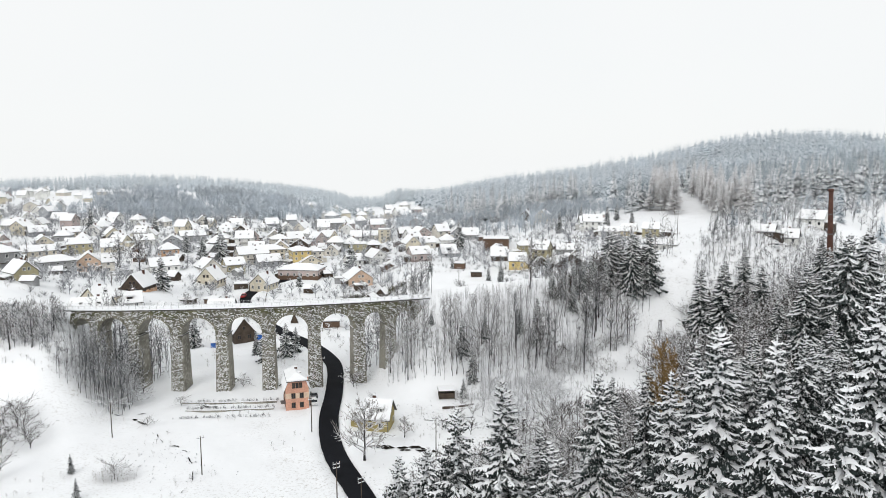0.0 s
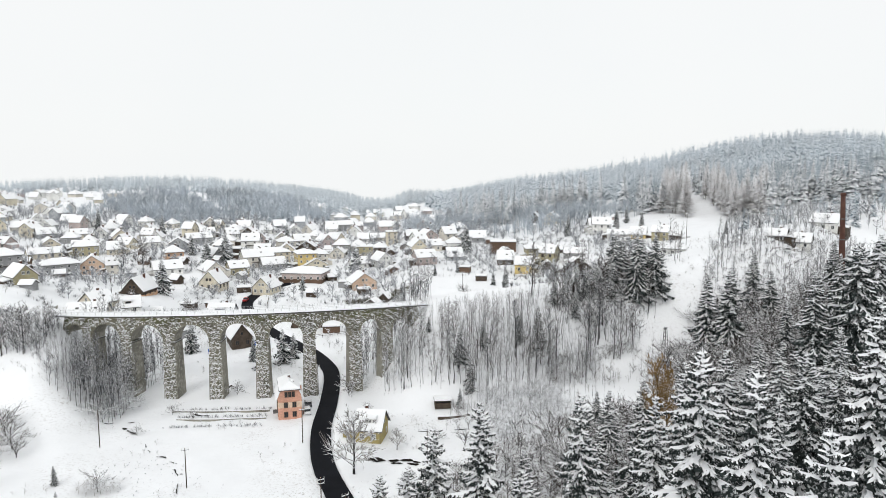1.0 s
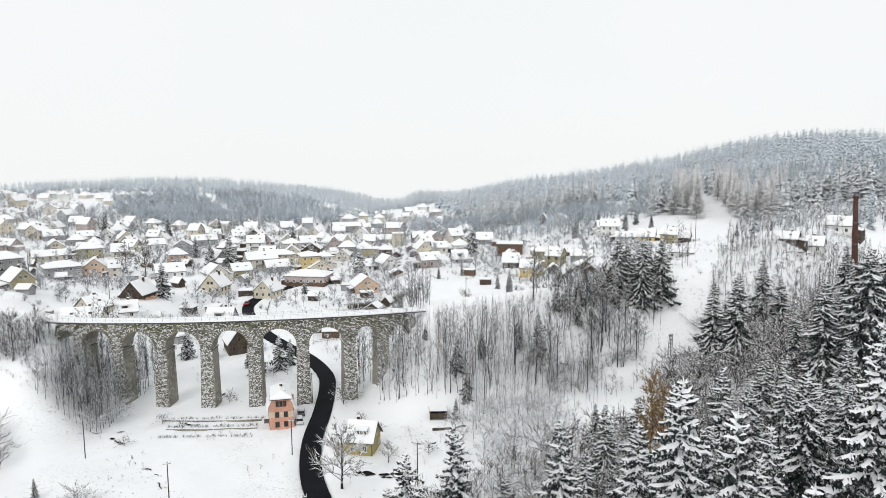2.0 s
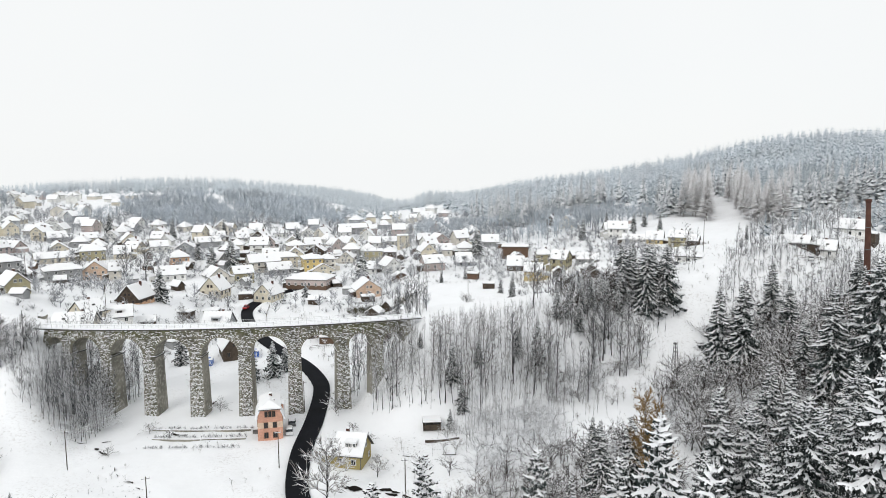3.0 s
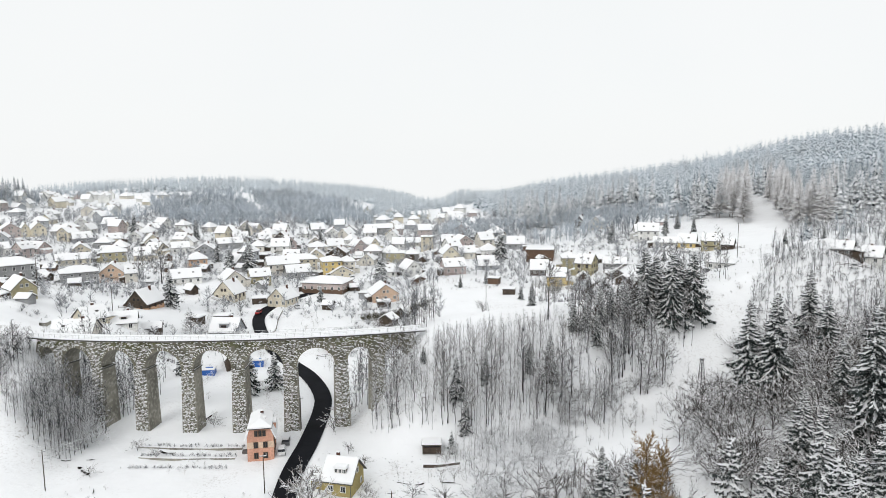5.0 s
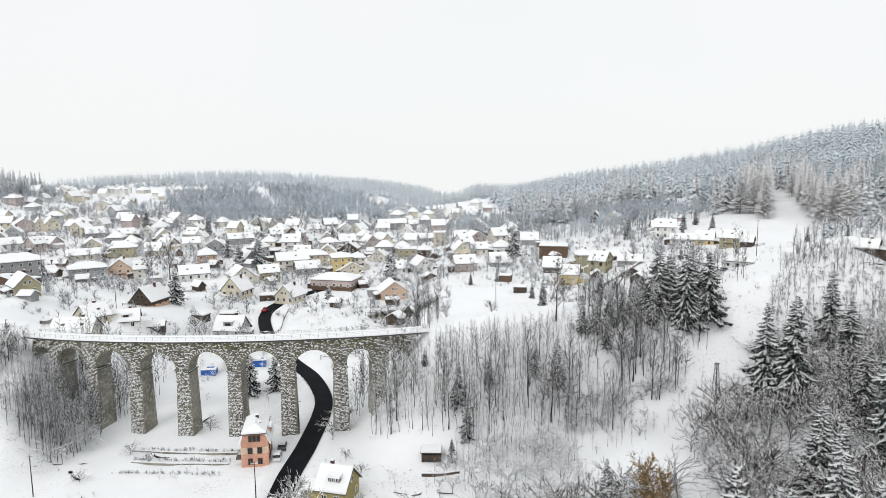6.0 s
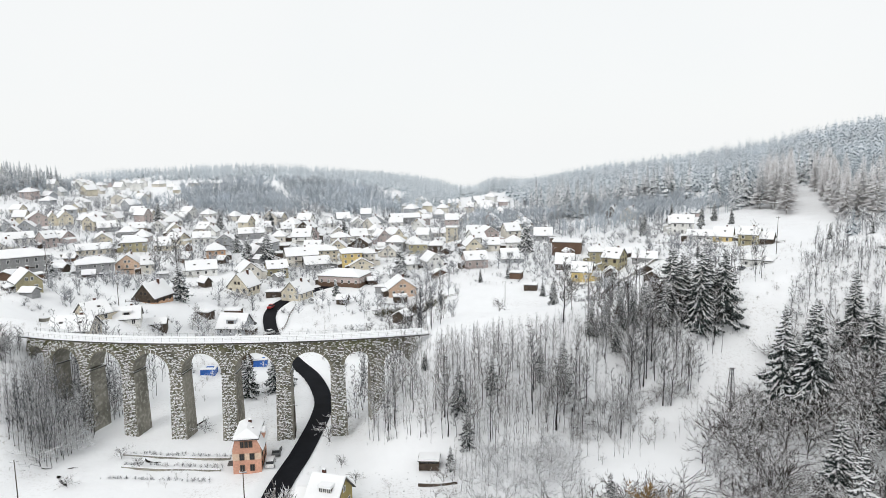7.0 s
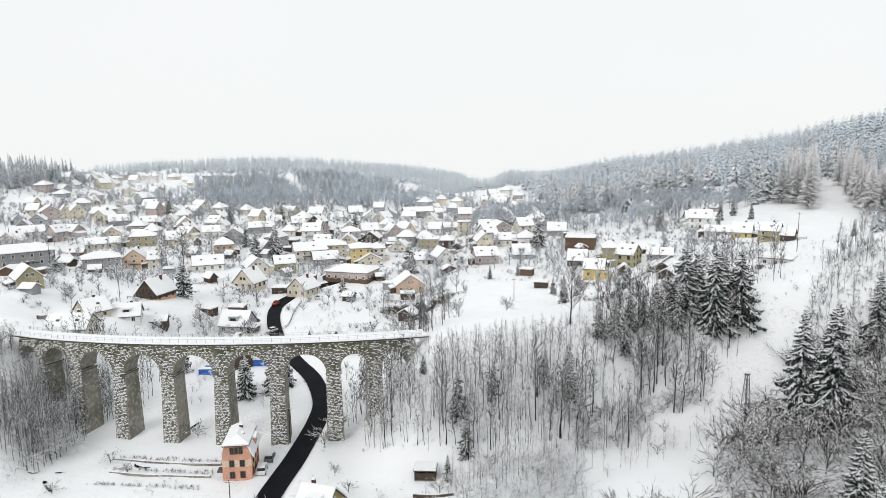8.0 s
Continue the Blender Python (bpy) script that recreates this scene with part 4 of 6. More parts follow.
def bare_meshes(seed, H, spread_r, low, limbs, subs, twigs, lean=0.04, thick=0.016, rise=0.9, limb=0.42, stem=0.94, leaf=0.018, stout=0.0, arch=0.0, stray=0.55):
    """Trunk and crown of a leafless tree: limbs fork twice and end in twigs."""
    rng = np.random.default_rng(seed)
    trunk, crown = Soup(), Soup()
    k = 7
    axis = [np.array([0, 0, -0.6])]
    off = np.zeros(2)
    for i in range(1, k + 1):
        off = off + rng.normal(0, lean, 2) * H / k
        axis.append(np.array([off[0], off[1], H * stem * i / k]))
    rad = [H * thick * (1 - 0.88 * (i / k) ** 0.8) for i in range(k + 1)]
    rad[0] *= 1.35
    for i in range(k):
        stick(trunk, axis[i], axis[i + 1], rad[i], rad[i + 1], 6)
    def on_axis(f):
        x = f * k
        i = min(k - 1, int(x))
        return axis[i] + (axis[i + 1] - axis[i]) * (x - i)
    for n in range(limbs):
        f = low + (0.97 - low) * ((n + rng.random() * 0.8) / limbs)
        p = on_axis(f)
        az = n * 2.4 + rng.normal(0, 0.4)
        L = spread_r * (1.15 - 0.75 * (f - low) / (1 - low)) * rng.uniform(0.75, 1.2)
        d = unit(np.array([math.cos(az), math.sin(az), rise * rng.uniform(0.6, 1.3)]))
        r = max(stout, H * thick * limb * (1.2 - f))
        pts = [p]
        for j in range(2):
            d = unit(d + rng.normal(0, 0.18, 3) + np.array([0, 0, 0.12 - 2 * arch * j]))
            pts.append(pts[-1] + d * L / 2)
        for j in range(2):
            stick(crown, pts[j], pts[j + 1], r * (1 - 0.4 * j), r * (0.6 - 0.45 * j))
        for m in range(subs):
            g = rng.uniform(0.25, 1.0) * 1.999
            i = int(g)
            a = pts[i] + (pts[i + 1] - pts[i]) * (g - i)
            e = unit(d * 0.8 + rng.normal(0, stray, 3) + np.array([0, 0, 0.25]))
            l2 = L * rng.uniform(0.28, 0.55)
            b = a + e * l2 * 0.55
            e2 = unit(e + rng.normal(0, 0.25, 3))
            c = b + e2 * l2 * 0.5
            stick(crown, a, b, max(stout * 0.75, r * 0.42), max(stout * 0.5, r * 0.28))
            sliver(crown, b, c, max(0.02, r * 0.3), rng)
            for q in range(twigs):
                h = rng.random()
                s = a + (b - a) * h * 2 if h < 0.5 else b + (c - b) * (h * 2 - 1)
                sliver(crown, s, s + unit(e2 + rng.normal(0, stray * 1.1, 3) + np.array([0, 0, 0.15])) * l2 * rng.uniform(0.3, 0.65), max(leaf, r * 0.16), rng)
    return trunk, crown


def spruce_meshes(seed, H, R, boughs, stations, droop=0.42, load=1.0, line=0.16):
    """Trunk, needles and snow of a spruce. Limbs stand all round the stem at uneven heights and sag; each carries side twigs
    with hanging needles, and a lumpy ridge of snow lies along it. load: how many twigs are snowed; line: half the ridge's width."""
    rng = np.random.default_rng(seed)
    trunk, crown, snow = Soup(), Soup(), Soup()
    for i in range(6):
        a, b = i / 6, (i + 1) / 6
        stick(trunk, (0, 0, H * a * 0.98 - 0.8 * (i == 0)), (0, 0, H * b * 0.98), H * 0.0115 * (1.02 - a), H * 0.0115 * (1.02 - b), 6)
    up = np.array([0, 0, 1.0])
    for b in range(boughs):
        f = min(0.985, max(0.0, (b + rng.uniform(-0.8, 0.8)) / boughs))
        z0 = H * (0.06 + 0.93 * f ** 0.9)
        az = b * 2.39996 + rng.normal(0, 0.3)
        L = (R * (1 - f) ** 0.8 + 0.25) * rng.uniform(0.55, 1.15)
        n = max(2, min(stations, int(L * 2.8) + 1))
        g = np.linspace(0, 1, n + 1)
        out = np.array([math.cos(az), math.sin(az), 0])
        side = np.array([-out[1], out[0], 0])
        dr = droop * (0.45 + 0.95 * (1 - f)) * rng.uniform(0.6, 1.5)
        heavy = rng.uniform(0.45, 1.3) if rng.random() < 0.88 else 0.0
        rise = 0.5 if f > 0.85 else 0.12
        path = out * (L * g)[:, None] + side * (L * rng.normal(0, 0.14) * g ** 2)[:, None] + up * (z0 + L * (rise * g - dr * g ** 1.25 + 0.38 * dr * g ** 3))[:, None]
        path[1:] += rng.normal(0, 0.012 * L + 0.03, (n, 3))
        reach = np.minimum(L * 0.34 * np.sin(np.pi * (0.16 + 0.74 * g)), 0.3 * R) * rng.uniform(0.7, 1.25, n + 1) + 0.1
        # needles hanging from the limb
        for j in range(n):
            m = path[j] + (path[j + 1] - path[j]) * rng.uniform(0.3, 0.7)
            h = reach[j] * rng.uniform(0.5, 1.1)
            crown.add([path[j], path[j + 1], m - up * h + side * h * 0.25, m - up * h * 0.8 - side * h * 0.3], [(0, 1, 2), (0, 3, 1)])
        # side twigs with their own needles and snow
        for j in range(1, n + 1):
            for sgn in (-1, 1):
                a = path[j] + (path[j - 1] - path[j]) * rng.uniform(0, 0.9)
                ln = reach[j] * rng.uniform(0.5, 1.2)
                d = unit(out * rng.uniform(0.5, 0.9) + side * sgn * rng.uniform(0.55, 1.0) - up * (rng.uniform(0.1, 0.5) + 0.5 * dr))
                tip = a + d * ln
                q = unit(np.cross(d, up))
                m = a + d * ln * rng.uniform(0.4, 0.6)
                h = ln * rng.uniform(0.26, 0.5) + 0.06
                crown.add([a, tip, m + q * h * 0.7 - up * h, m - q * h * 0.7 - up * h], [(0, 2, 1), (0, 1, 3)])
                if heavy * load * rng.uniform(0.4, 1.0) > 0.26:
                    w = min(line * 0.6, ln * 0.15) * rng.uniform(0.6, 1.4)
                    tip = a + (tip - a) * rng.uniform(0.55, 0.95)
                    m = a + (tip - a) * rng.uniform(0.35, 0.65)
                    snow.add([a + up * 0.03, tip * 0.92 + a * 0.08, m + q * w - up * w * 0.3, m - q * w - up * w * 0.3, m + up * w * 0.75], [(0, 2, 4), (0, 4, 3), (1, 4, 2), (1, 3, 4)])
        # the ridge of snow on the limb
        if heavy:
            w = (line * (0.5 + 0.6 * heavy) * (1.15 - 0.7 * g) * rng.uniform(0.35, 1.6, n + 1) * min(1.0, 0.35 + L / R))[:, None]
            rows = np.concatenate([path + up * (0.03 + 0.8 * w), path + side * w - up * w * 0.45, path - side * w - up * w * 0.45])
            k = n + 1
            snow.add(rows, [q for j in range(n) for o in (k, 2 * k) for q in ((j, j + 1, o + j + 1), (j, o + j + 1, o + j))])
    # dark inner twigs close to the stem
    for i in range(boughs // 2):
        f = rng.random() * 0.93
        z, az, r = H * (0.08 + 0.9 * f), rng.uniform(0, 6.283), R * 0.42 * (1 - f) * rng.uniform(0.4, 1.0) + 0.1
        c = np.array([math.cos(az) * r, math.sin(az) * r, z])
        sd = np.array([-math.sin(az), math.cos(az), 0]) * r * rng.uniform(0.3, 0.6)
        crown.add([(0, 0, z + r * 0.6), c - sd - up * r * 0.5, c + sd - up * r * 0.7], [(0, 1, 2)])
    snow.add([(0.16, 0, H * 0.96), (-0.08, 0.14, H * 0.96), (-0.08, -0.14, H * 0.96), (0, 0, H * 1.0)], [(0, 1, 3), (1, 2, 3), (2, 0, 3)])
    return trunk, crown, snow


def make_spruce(name, seed, label, *spec, needles=NEEDLE, **more):
    t, c, s = spruce_meshes(seed, *spec, **more)
    ob = base(name, pose(0, 0, -900), label, "tree", "spruces on the slopes")
    part("trunk", t.mesh("trunk", BARK, True), None, ob)
    part("crown", c.mesh("crown", needles), None, ob, "dark hanging needle boughs")
    tagged(part("bough_snow", s.mesh("bough_snow", SNOW, True), None, ob, "snow along the boughs"), kind="stuff")
    return ob


def make_bare(name, seed, label, *spec, twig=TWIG, group="bare trees on the slopes", **more):
    t, c = bare_meshes(seed, *spec, **more)
    ob = base(name, pose(0, 0, -900), label, "tree", group)
    part("trunk", t.mesh("trunk", BARK, True), None, ob)
    part("crown", c.mesh("crown", twig), None, ob, "leafless snow-lined branches")
    return ob


USED = set()


def plant(proto, x, y, k=1.0, turn=None, sink=0.0, top=None, height_of=None):
    """Sets a tree on the ground; the prototype itself is used first. top: the height its tip should reach."""
    z = ground(x, y) - sink
    turn = random.uniform(0, 360) if turn is None else turn
    if top is not None:
        k = (top - z) / height_of
    m = pose(x, y, z, 0, 0, turn) @ Matrix.Diagonal((k, k, k, 1))
    if proto not in USED:
        USED.add(proto)
        proto.matrix_basis = m
        return proto
    made = copy_thing(proto, pose(x, y, z, 0, 0, turn))
    made.scale = (k, k, k)
    return made


random.seed(7)
BIG = [make_spruce("spruce_tree", 11 + i, lab, 30, r, 200, 15, droop=dr * 1.15, load=ld * 1.15, line=0.25) for i, (r, dr, ld, lab) in enumerate((
    (6.2, 0.50, 1.15, "tall spruce with broad boughs heavy with snow"), (5.2, 0.66, 1.0, "tall slender spruce with drooping snow-laden boughs"),
    (7.0, 0.46, 0.95, "large dark spruce with long snow-lined boughs"), (5.6, 0.60, 1.35, "thickly snowed-in tall spruce"), (6.6, 0.70, 0.85, "broad dark spruce with long drooping snow-streaked boughs")))]
# near spruces on the shoulder below the camera, and dark ones at the open strip: x, y, height of the tip
for i, (x, y, top) in enumerate(((29.5, 59.3, 53.6), (28.7, 48.7, 55), (29, 41, 54), (44, 58.5, 58), (13.4, 78.9, 42.7), (24, 76.2, 44.2), (35.5, 76.7, 47.4), (16.2, 67, 40),
                                 (29.8, 70, 46), (49, 95.3, 43.4), (53.5, 97, 40.5), (71.1, 120.4, 37.6), (62, 80, 50), (40, 66, 47), (52, 70, 50), (43, 84, 40), (80, 118, 40.6),
                                 (36, 60, 47), (57, 88, 43), (70, 96, 44), (86, 106, 46), (20, 88, 33), (30, 90, 35), (8.3, 82, 38.5))):
    plant(BIG[(0, 3, 2, 1, 0, 3, 1, 2)[i % 8]], x, y, top=top, height_of=30)
BROAD = [make_spruce("spruce_tree", 111 + i, "broad dark spruce with long drooping boughs streaked with snow", 24, r, 150, 7, droop=dr, load=0.6, line=0.26) for i, (r, dr) in enumerate(((7.6, 0.85), (6.8, 1.0)))]
for i, (x, y, top) in enumerate(((73.6, 227, 45.2), (80.6, 224, 45.2), (87.4, 227, 44.6), (84, 229.5, 42.5), (77.5, 231, 43), (67.5, 222.5, 35), (104, 150, 51.5), (110, 152, 53))):
    plant(BROAD[i % 2], x, y, top=top, height_of=24)
MID = [make_spruce("spruce_tree", 31 + i, lab, 22, r * 1.28, 175, 6, droop=dr, load=ld, line=0.2) for i, (r, dr, ld, lab) in enumerate((
    (3.7, 0.75, 0.9, "dark spruce with snow-streaked drooping boughs"), (3.4, 0.65, 1.2, "snowy spruce of medium height"), (3.9, 0.8, 0.6, "dense dark spruce with little snow")))]
for i, (x, y, top) in enumerate(((93.8, 187, 40.4), (90, 193, 37.5), (95.5, 193, 36), (97, 153.8, 44.5), (81.8, 148.2, 30.5), (59, 106.7, 35.6), (54.8, 86.2, 45.3), (42.2, 107.8, 35.3), (109, 158, 45), (121, 165, 44), (122, 184, 44), (136, 190, 46), (112, 200, 37), (118, 222, 40),
                                 (66, 222, 37), (71, 221, 37), (55, 214, 35), (59, 217, 37), (62.5, 219, 36), (51, 211.5, 34), (57, 210, 31), (75, 110, 36), (86, 130, 33), (67, 104, 38), (100, 170, 34), (140, 215, 44),
                                 (-41, 219, 15),
                                 (20, 184, 26), (12, 190, 27), (43, 196, 28.5), (27, 190, 26), (22, 178, 19), (43, 128, 26.7), (47, 150, 19), (19, 172, 13), (38, 196, 27), (-63, 138.8, 10.2), (-57, 127, 10.5))):
    plant(MID[(2, 0, 1)[i % 3]], x, y, top=top, height_of=22)
for i, (t, x, y, top) in enumerate(((2, -190, 470, 38), (0, -70, 470, 28), (1, 100, 400, 38), (2, 118, 420, 40), (0, 108, 330, 32),
                                    (1, 150, 310, 42), (2, 160, 300, 44), (0, 128, 400, 41), (1, 137, 410, 42), (0, 141, 395, 40), (2, 20, 322, 22), (1, 31, 330, 22), (0, 44, 300, 22), (2, 47, 285, 26), (0, 120, 372, 37), (1, -150, 470, 34), (2, -120, 480, 32))):
    plant(MID[t], x, y, top=top, height_of=22)

SQUAT = make_spruce("garden_spruce", 41, "full round-boughed spruce with snow on its boughs", 16, 4.7, 130, 4, droop=0.6, load=1.6, line=0.3)
for x, y, top in ((-89.6, 285.3, 30.5), (-86, 372, 32), (-95, 370, 29), (-18, 358, 26), (40.5, 391, 34), (-37, 212.2, 18.5), (-31.5, 216.3, 18), (-62.5, 228.9, 18), (-29, 221, 15.5), (-40, 322, 17.5), (-110, 395, 29), (-150, 300, 31), (70, 300, 27), (1.5, 100, 24.5), (5.5, 97, 27), (9, 101, 23)):
    plant(SQUAT, x, y, top=top, height_of=16)

# bare trees
SPEC_SLIM = [(16, sp, lo, 22, 4, 3, dict(rise=rs, thick=th, lean=ln, leaf=0.04, stout=0.062, arch=0.1, stray=0.4)) for sp, lo, rs, th, ln in ((3.1, 0.25, 0.9, 0.0070, 0.08), (2.6, 0.35, 1.1, 0.0095, 0.06), (3.6, 0.2, 0.6, 0.0062, 0.13), (2.8, 0.15, 0.9, 0.0055, 0.11))]
SPEC_WIDE = [(12, sp, 0.12, 20, 6, 3, dict(thick=0.013, limb=0.75, stem=0.5, rise=rs, leaf=0.045, stout=0.11, arch=0.3, stray=0.3)) for sp, rs in ((6.8, 0.9), (6.2, 1.2), (7.2, 0.7))]
SLIM = [make_bare("bare_tree", 51 + i, "slender leafless tree dusted with snow", *q[:6], twig=DARK_TWIG if i % 2 else LINED, **q[6]) for i, q in enumerate(SPEC_SLIM)]
SPEC_THIN = [(16, sp, lo, 15, 4, 3, dict(rise=rs, thick=0.0044, lean=0.10, leaf=0.04, stout=0.06, arch=0.1, stray=0.4)) for sp, lo, rs in ((2.5, 0.25, 1.2), (2.0, 0.3, 1.4), (2.2, 0.2, 1.3))]
SPEC_GROVE = [(12, sp, 0.06, 13, 6, 2, dict(thick=0.012, limb=0.85, stem=0.38, rise=rs, leaf=0.055, stout=0.115, arch=0.3, stray=0.27)) for sp, rs in ((7.4, 0.8), (6.8, 1.1), (7.8, 0.65))]
WIDE = [make_bare("bare_tree", 61 + i, "spreading leafless tree with snow-lined branches", *q[:6], twig=LINED, **q[6]) for i, q in enumerate(SPEC_WIDE)]


def grove(name, seeds, spots, label, twig=TWIG):
    """Many leafless trees joined: two meshes' worth of triangles with bark and twig material. spots: x, y, scale."""
    protos = []
    for sd, q in seeds:
        t, c = bare_meshes(sd, *q[:6], **q[6])
        tv, tt, cv, ct = np.concatenate(t.v), np.concatenate(t.t), np.concatenate(c.v), np.concatenate(c.t)
        protos.append((np.concatenate([tv, cv]), np.concatenate([tt, ct + len(tv)]), np.concatenate([np.zeros(len(tt), int), np.ones(len(ct), int)])))
    vs, ts, ms, n = [], [], [], 0
    rg = random.Random(len(spots))
    for x, y, k in spots:
        v, t, m = protos[rg.randrange(len(protos))]
        a = rg.uniform(0, 6.28)
        c, s = math.cos(a) * k, math.sin(a) * k
        vs.append(np.stack([v[:, 0] * c - v[:, 1] * s + x, v[:, 0] * s + v[:, 1] * c + y, v[:, 2] * k + ground(x, y)], 1))
        ts.append(t + n)
        ms.append(m)
        n += len(v)
    return tagged(part(name, raw_mesh(name, np.concatenate(vs), np.concatenate(ts), [BARK, twig], np.concatenate(ms)), None), label, "wood", kind="stuff")


def scatter(n, box, keep, gap, seed):
    """Seeded random spots inside box that keep() allows, at least gap apart."""
    rng = random.Random(seed)
    out = []
    for _ in range(n * 30):
        x, y = rng.uniform(box[0], box[1]), rng.uniform(box[2], box[3])
        if keep(x, y) and all((x - a) ** 2 + (y - b) ** 2 > gap * gap for a, b in out[-400:]):
            out.append((x, y))
            if len(out) >= n:
                break
    return out


def clearing(x, y):
    """The open strip under the power line, and the piste above it."""
    mid = np.interp(y, [183, 195, 205, 217, 226, 238, 266, 315, 345, 381, 495, 560], [56, 68, 79.5, 88.5, 96, 104, 119, 145, 156, 172, 213, 240])
    half = np.interp(y, [183, 195, 205, 217, 238, 266, 315, 345, 381, 495, 560], [12, 10, 7, 5.5, 4.8, 5, 9, 11, 9.5, 6, 3])
    return abs(x - mid) < half


def below_rail(x, y):
    """The wooded slope under the railway on the right."""
    s = y - float(rail_y(x))
    return np.interp(x, [0, 10, 24, 40, 60, 62], [-14, -22, -31, -35, -35, -27]) < s < -4 and x > 0 and float(road_gap(x, y)) > 6 and not (x > 64 and clearing(x, y))


def under_deck(x, y, k):
    """Keeps trees beside the line from rising much above it."""
    room = (float(deck_z(x)) + (3.0 if x < 50 else 9) - ground(x, y)) / 16
    return max(0.16, min(k, room))


for i, (x, y) in enumerate(scatter(165, (0, 90, 160, 245), below_rail, 1.5, 3)):
    plant(SLIM[i % 4], x, y, under_deck(x, y, random.uniform(0.45, 1.1)))
grove("slope_wood", [(51 + i, q) for i, q in enumerate(SPEC_THIN)], [(x, y, under_deck(x, y, 0.28 + 0.5 * abs(math.sin(x * 7 + y)))) for x, y in scatter(150, (0, 90, 160, 245), below_rail, 1.5, 13)], "thin leafless saplings on the slope under the railway", HOAR)
grove("sapling_wood", [(51 + i, q) for i, q in enumerate(SPEC_THIN)], [(x, y, under_deck(x, y, 0.35 + 0.5 * abs(math.sin(x * 7 + y)))) for x, y in scatter(110, (0, 46, 160, 222), below_rail, 1.2, 19)], "close-standing thin saplings below the end of the viaduct", SNOWY_TWIG)
grove("crest_wood", [(51 + i, q) for i, q in enumerate(SPEC_THIN)], [(x, y, 0.6 + 0.4 * abs(math.sin(x * 5))) for x, y in scatter(50, (52, 112, 218, 275), lambda x, y: -3 < y - float(rail_y(x)) < 24 and not clearing(x, y), 2.2, 4)], "tall leafless trees along the railway cutting")
def on_bank(x, y):
    """The overgrown bank under the railway, left of the valley."""
    d = y - float(rail_y(x))
    return ((-22 if x > -82 else -15) < d < -3 or 3 < d < 9) and (ground(x, y) > 6.9 or x < -64) and ground(x, y) < 23.5


BANK = [(x, y, min(0.85, max(0.15, (24.5 - ground(x, y)) / 16 + 0.06 * math.sin(x * 9)))) for x, y in scatter(270, (-130, -61, 166, 212), on_bank, 1.2, 5)]
grove("bank_wood", [(51 + i, q) for i, q in enumerate(SPEC_THIN)], [q for i, q in enumerate(BANK) if i % 3], "dark-stemmed leafless thicket on the bank under the railway", DARK_TWIG)
grove("frosted_thicket", [(51 + i, q) for i, q in enumerate(SPEC_THIN)] + [(61, SPEC_GROVE[0])], BANK[::3], "frosted leafless thicket on the bank under the railway", HOAR)
for i, (x, y) in enumerate(scatter(75, (50, 115, 105, 210), lambda x, y: y < 154 + 1.75 * (x - 57) and y > 165 - 0.8 * (x - 30) and not clearing(x, y), 3.4, 6)):
    plant(WIDE[i % 3], x, y, random.uniform(0.7, 1.1))
grove("gully_wood", [(61 + i, q) for i, q in enumerate(SPEC_GROVE)], [(x, y, 0.5 + 0.5 * abs(math.sin(x * 3 + y * 5))) for x, y in scatter(230, (50, 135, 95, 232), lambda x, y: y < 156 + 1.75 * (x - 57) and y > 165 - 0.95 * (x - 30) and y < 232 - 0.2 * (x - 90) and not clearing(x, y), 2.1, 16)], "dense leafless wood with snow-lined branches in the gully", LINED)
HILLSIDE = scatter(260, (98, 190, 150, 270), lambda x, y: x > 96 + 0.5 * max(0, y - 215) and x < 178 and not clearing(x, y), 2.1, 8)
grove("right_wood", [(61 + i, q) for i, q in enumerate(SPEC_GROVE)], [(x, y, 0.5 + 0.4 * abs(math.sin(x * 3 + y * 5))) for x, y in HILLSIDE if y < 200], "leafless wood with snow-lined branches on the hillside", LINED)
grove("hillside_wood", [(51 + i, q) for i, q in enumerate(SPEC_THIN)], [(x, y, 0.42 + 0.3 * abs(math.sin(x * 3 + y * 5))) for x, y in HILLSIDE if y >= 200] + [(x + 1.3, y - 1.1, 0.3 + 0.2 * abs(math.sin(x * 3 + y * 5))) for x, y in HILLSIDE if y >= 200], "upright leafless trees on the upper hillside", DARK_TWIG)
grove("shoulder_wood", [(61 + i, q) for i, q in enumerate(SPEC_GROVE)] + [(53, SPEC_THIN[2])], [(x, y, 0.5 + 0.35 * abs(math.sin(x * 3 + y * 5))) for x, y in scatter(70, (6, 62, 88, 160), lambda x, y: y > 118 - 0.8 * (x - 10) and y < 128 + 0.75 * (x - 8), 2.4, 18)], "leafless snowy trees below the near spruces", LINED)
grove("foot_thicket", [(61 + i, q) for i, q in enumerate(SPEC_GROVE)] + [(53, SPEC_THIN[2])], [(x, y, 0.3 + 0.32 * abs(math.sin(x * 3 + y * 5))) for x, y in scatter(62, (22, 76, 136, 182), lambda x, y: -62 < y - float(rail_y(x)) < -33 and not clearing(x, y) and y < 215 - 0.6 * x + 4 * math.sin(x), 1.9, 47)], "frosted shrubs and saplings on the valley floor below the slope", HOAR)
grove("brown_wood", [(61 + i, q) for i, q in enumerate(SPEC_GROVE)], [(x, y, 0.85 + 0.35 * abs(math.sin(x * 3 + y * 5))) for x, y in scatter(26, (76, 108, 112, 148), lambda x, y: y > 128 - 0.6 * (x - 76), 3.6, 48)], "brownish leafless trees with snow-lined branches", LINED)
GARDEN = make_bare("garden_tree", 91, "old garden tree with every branch thick with snow", 12, 4.2, 0.16, 26, 9, 6, twig=FROST_BUSH, group="garden trees", thick=0.016, limb=0.6, stem=0.7, rise=0.8, leaf=0.05, stout=0.09, arch=0.15, stray=0.4)
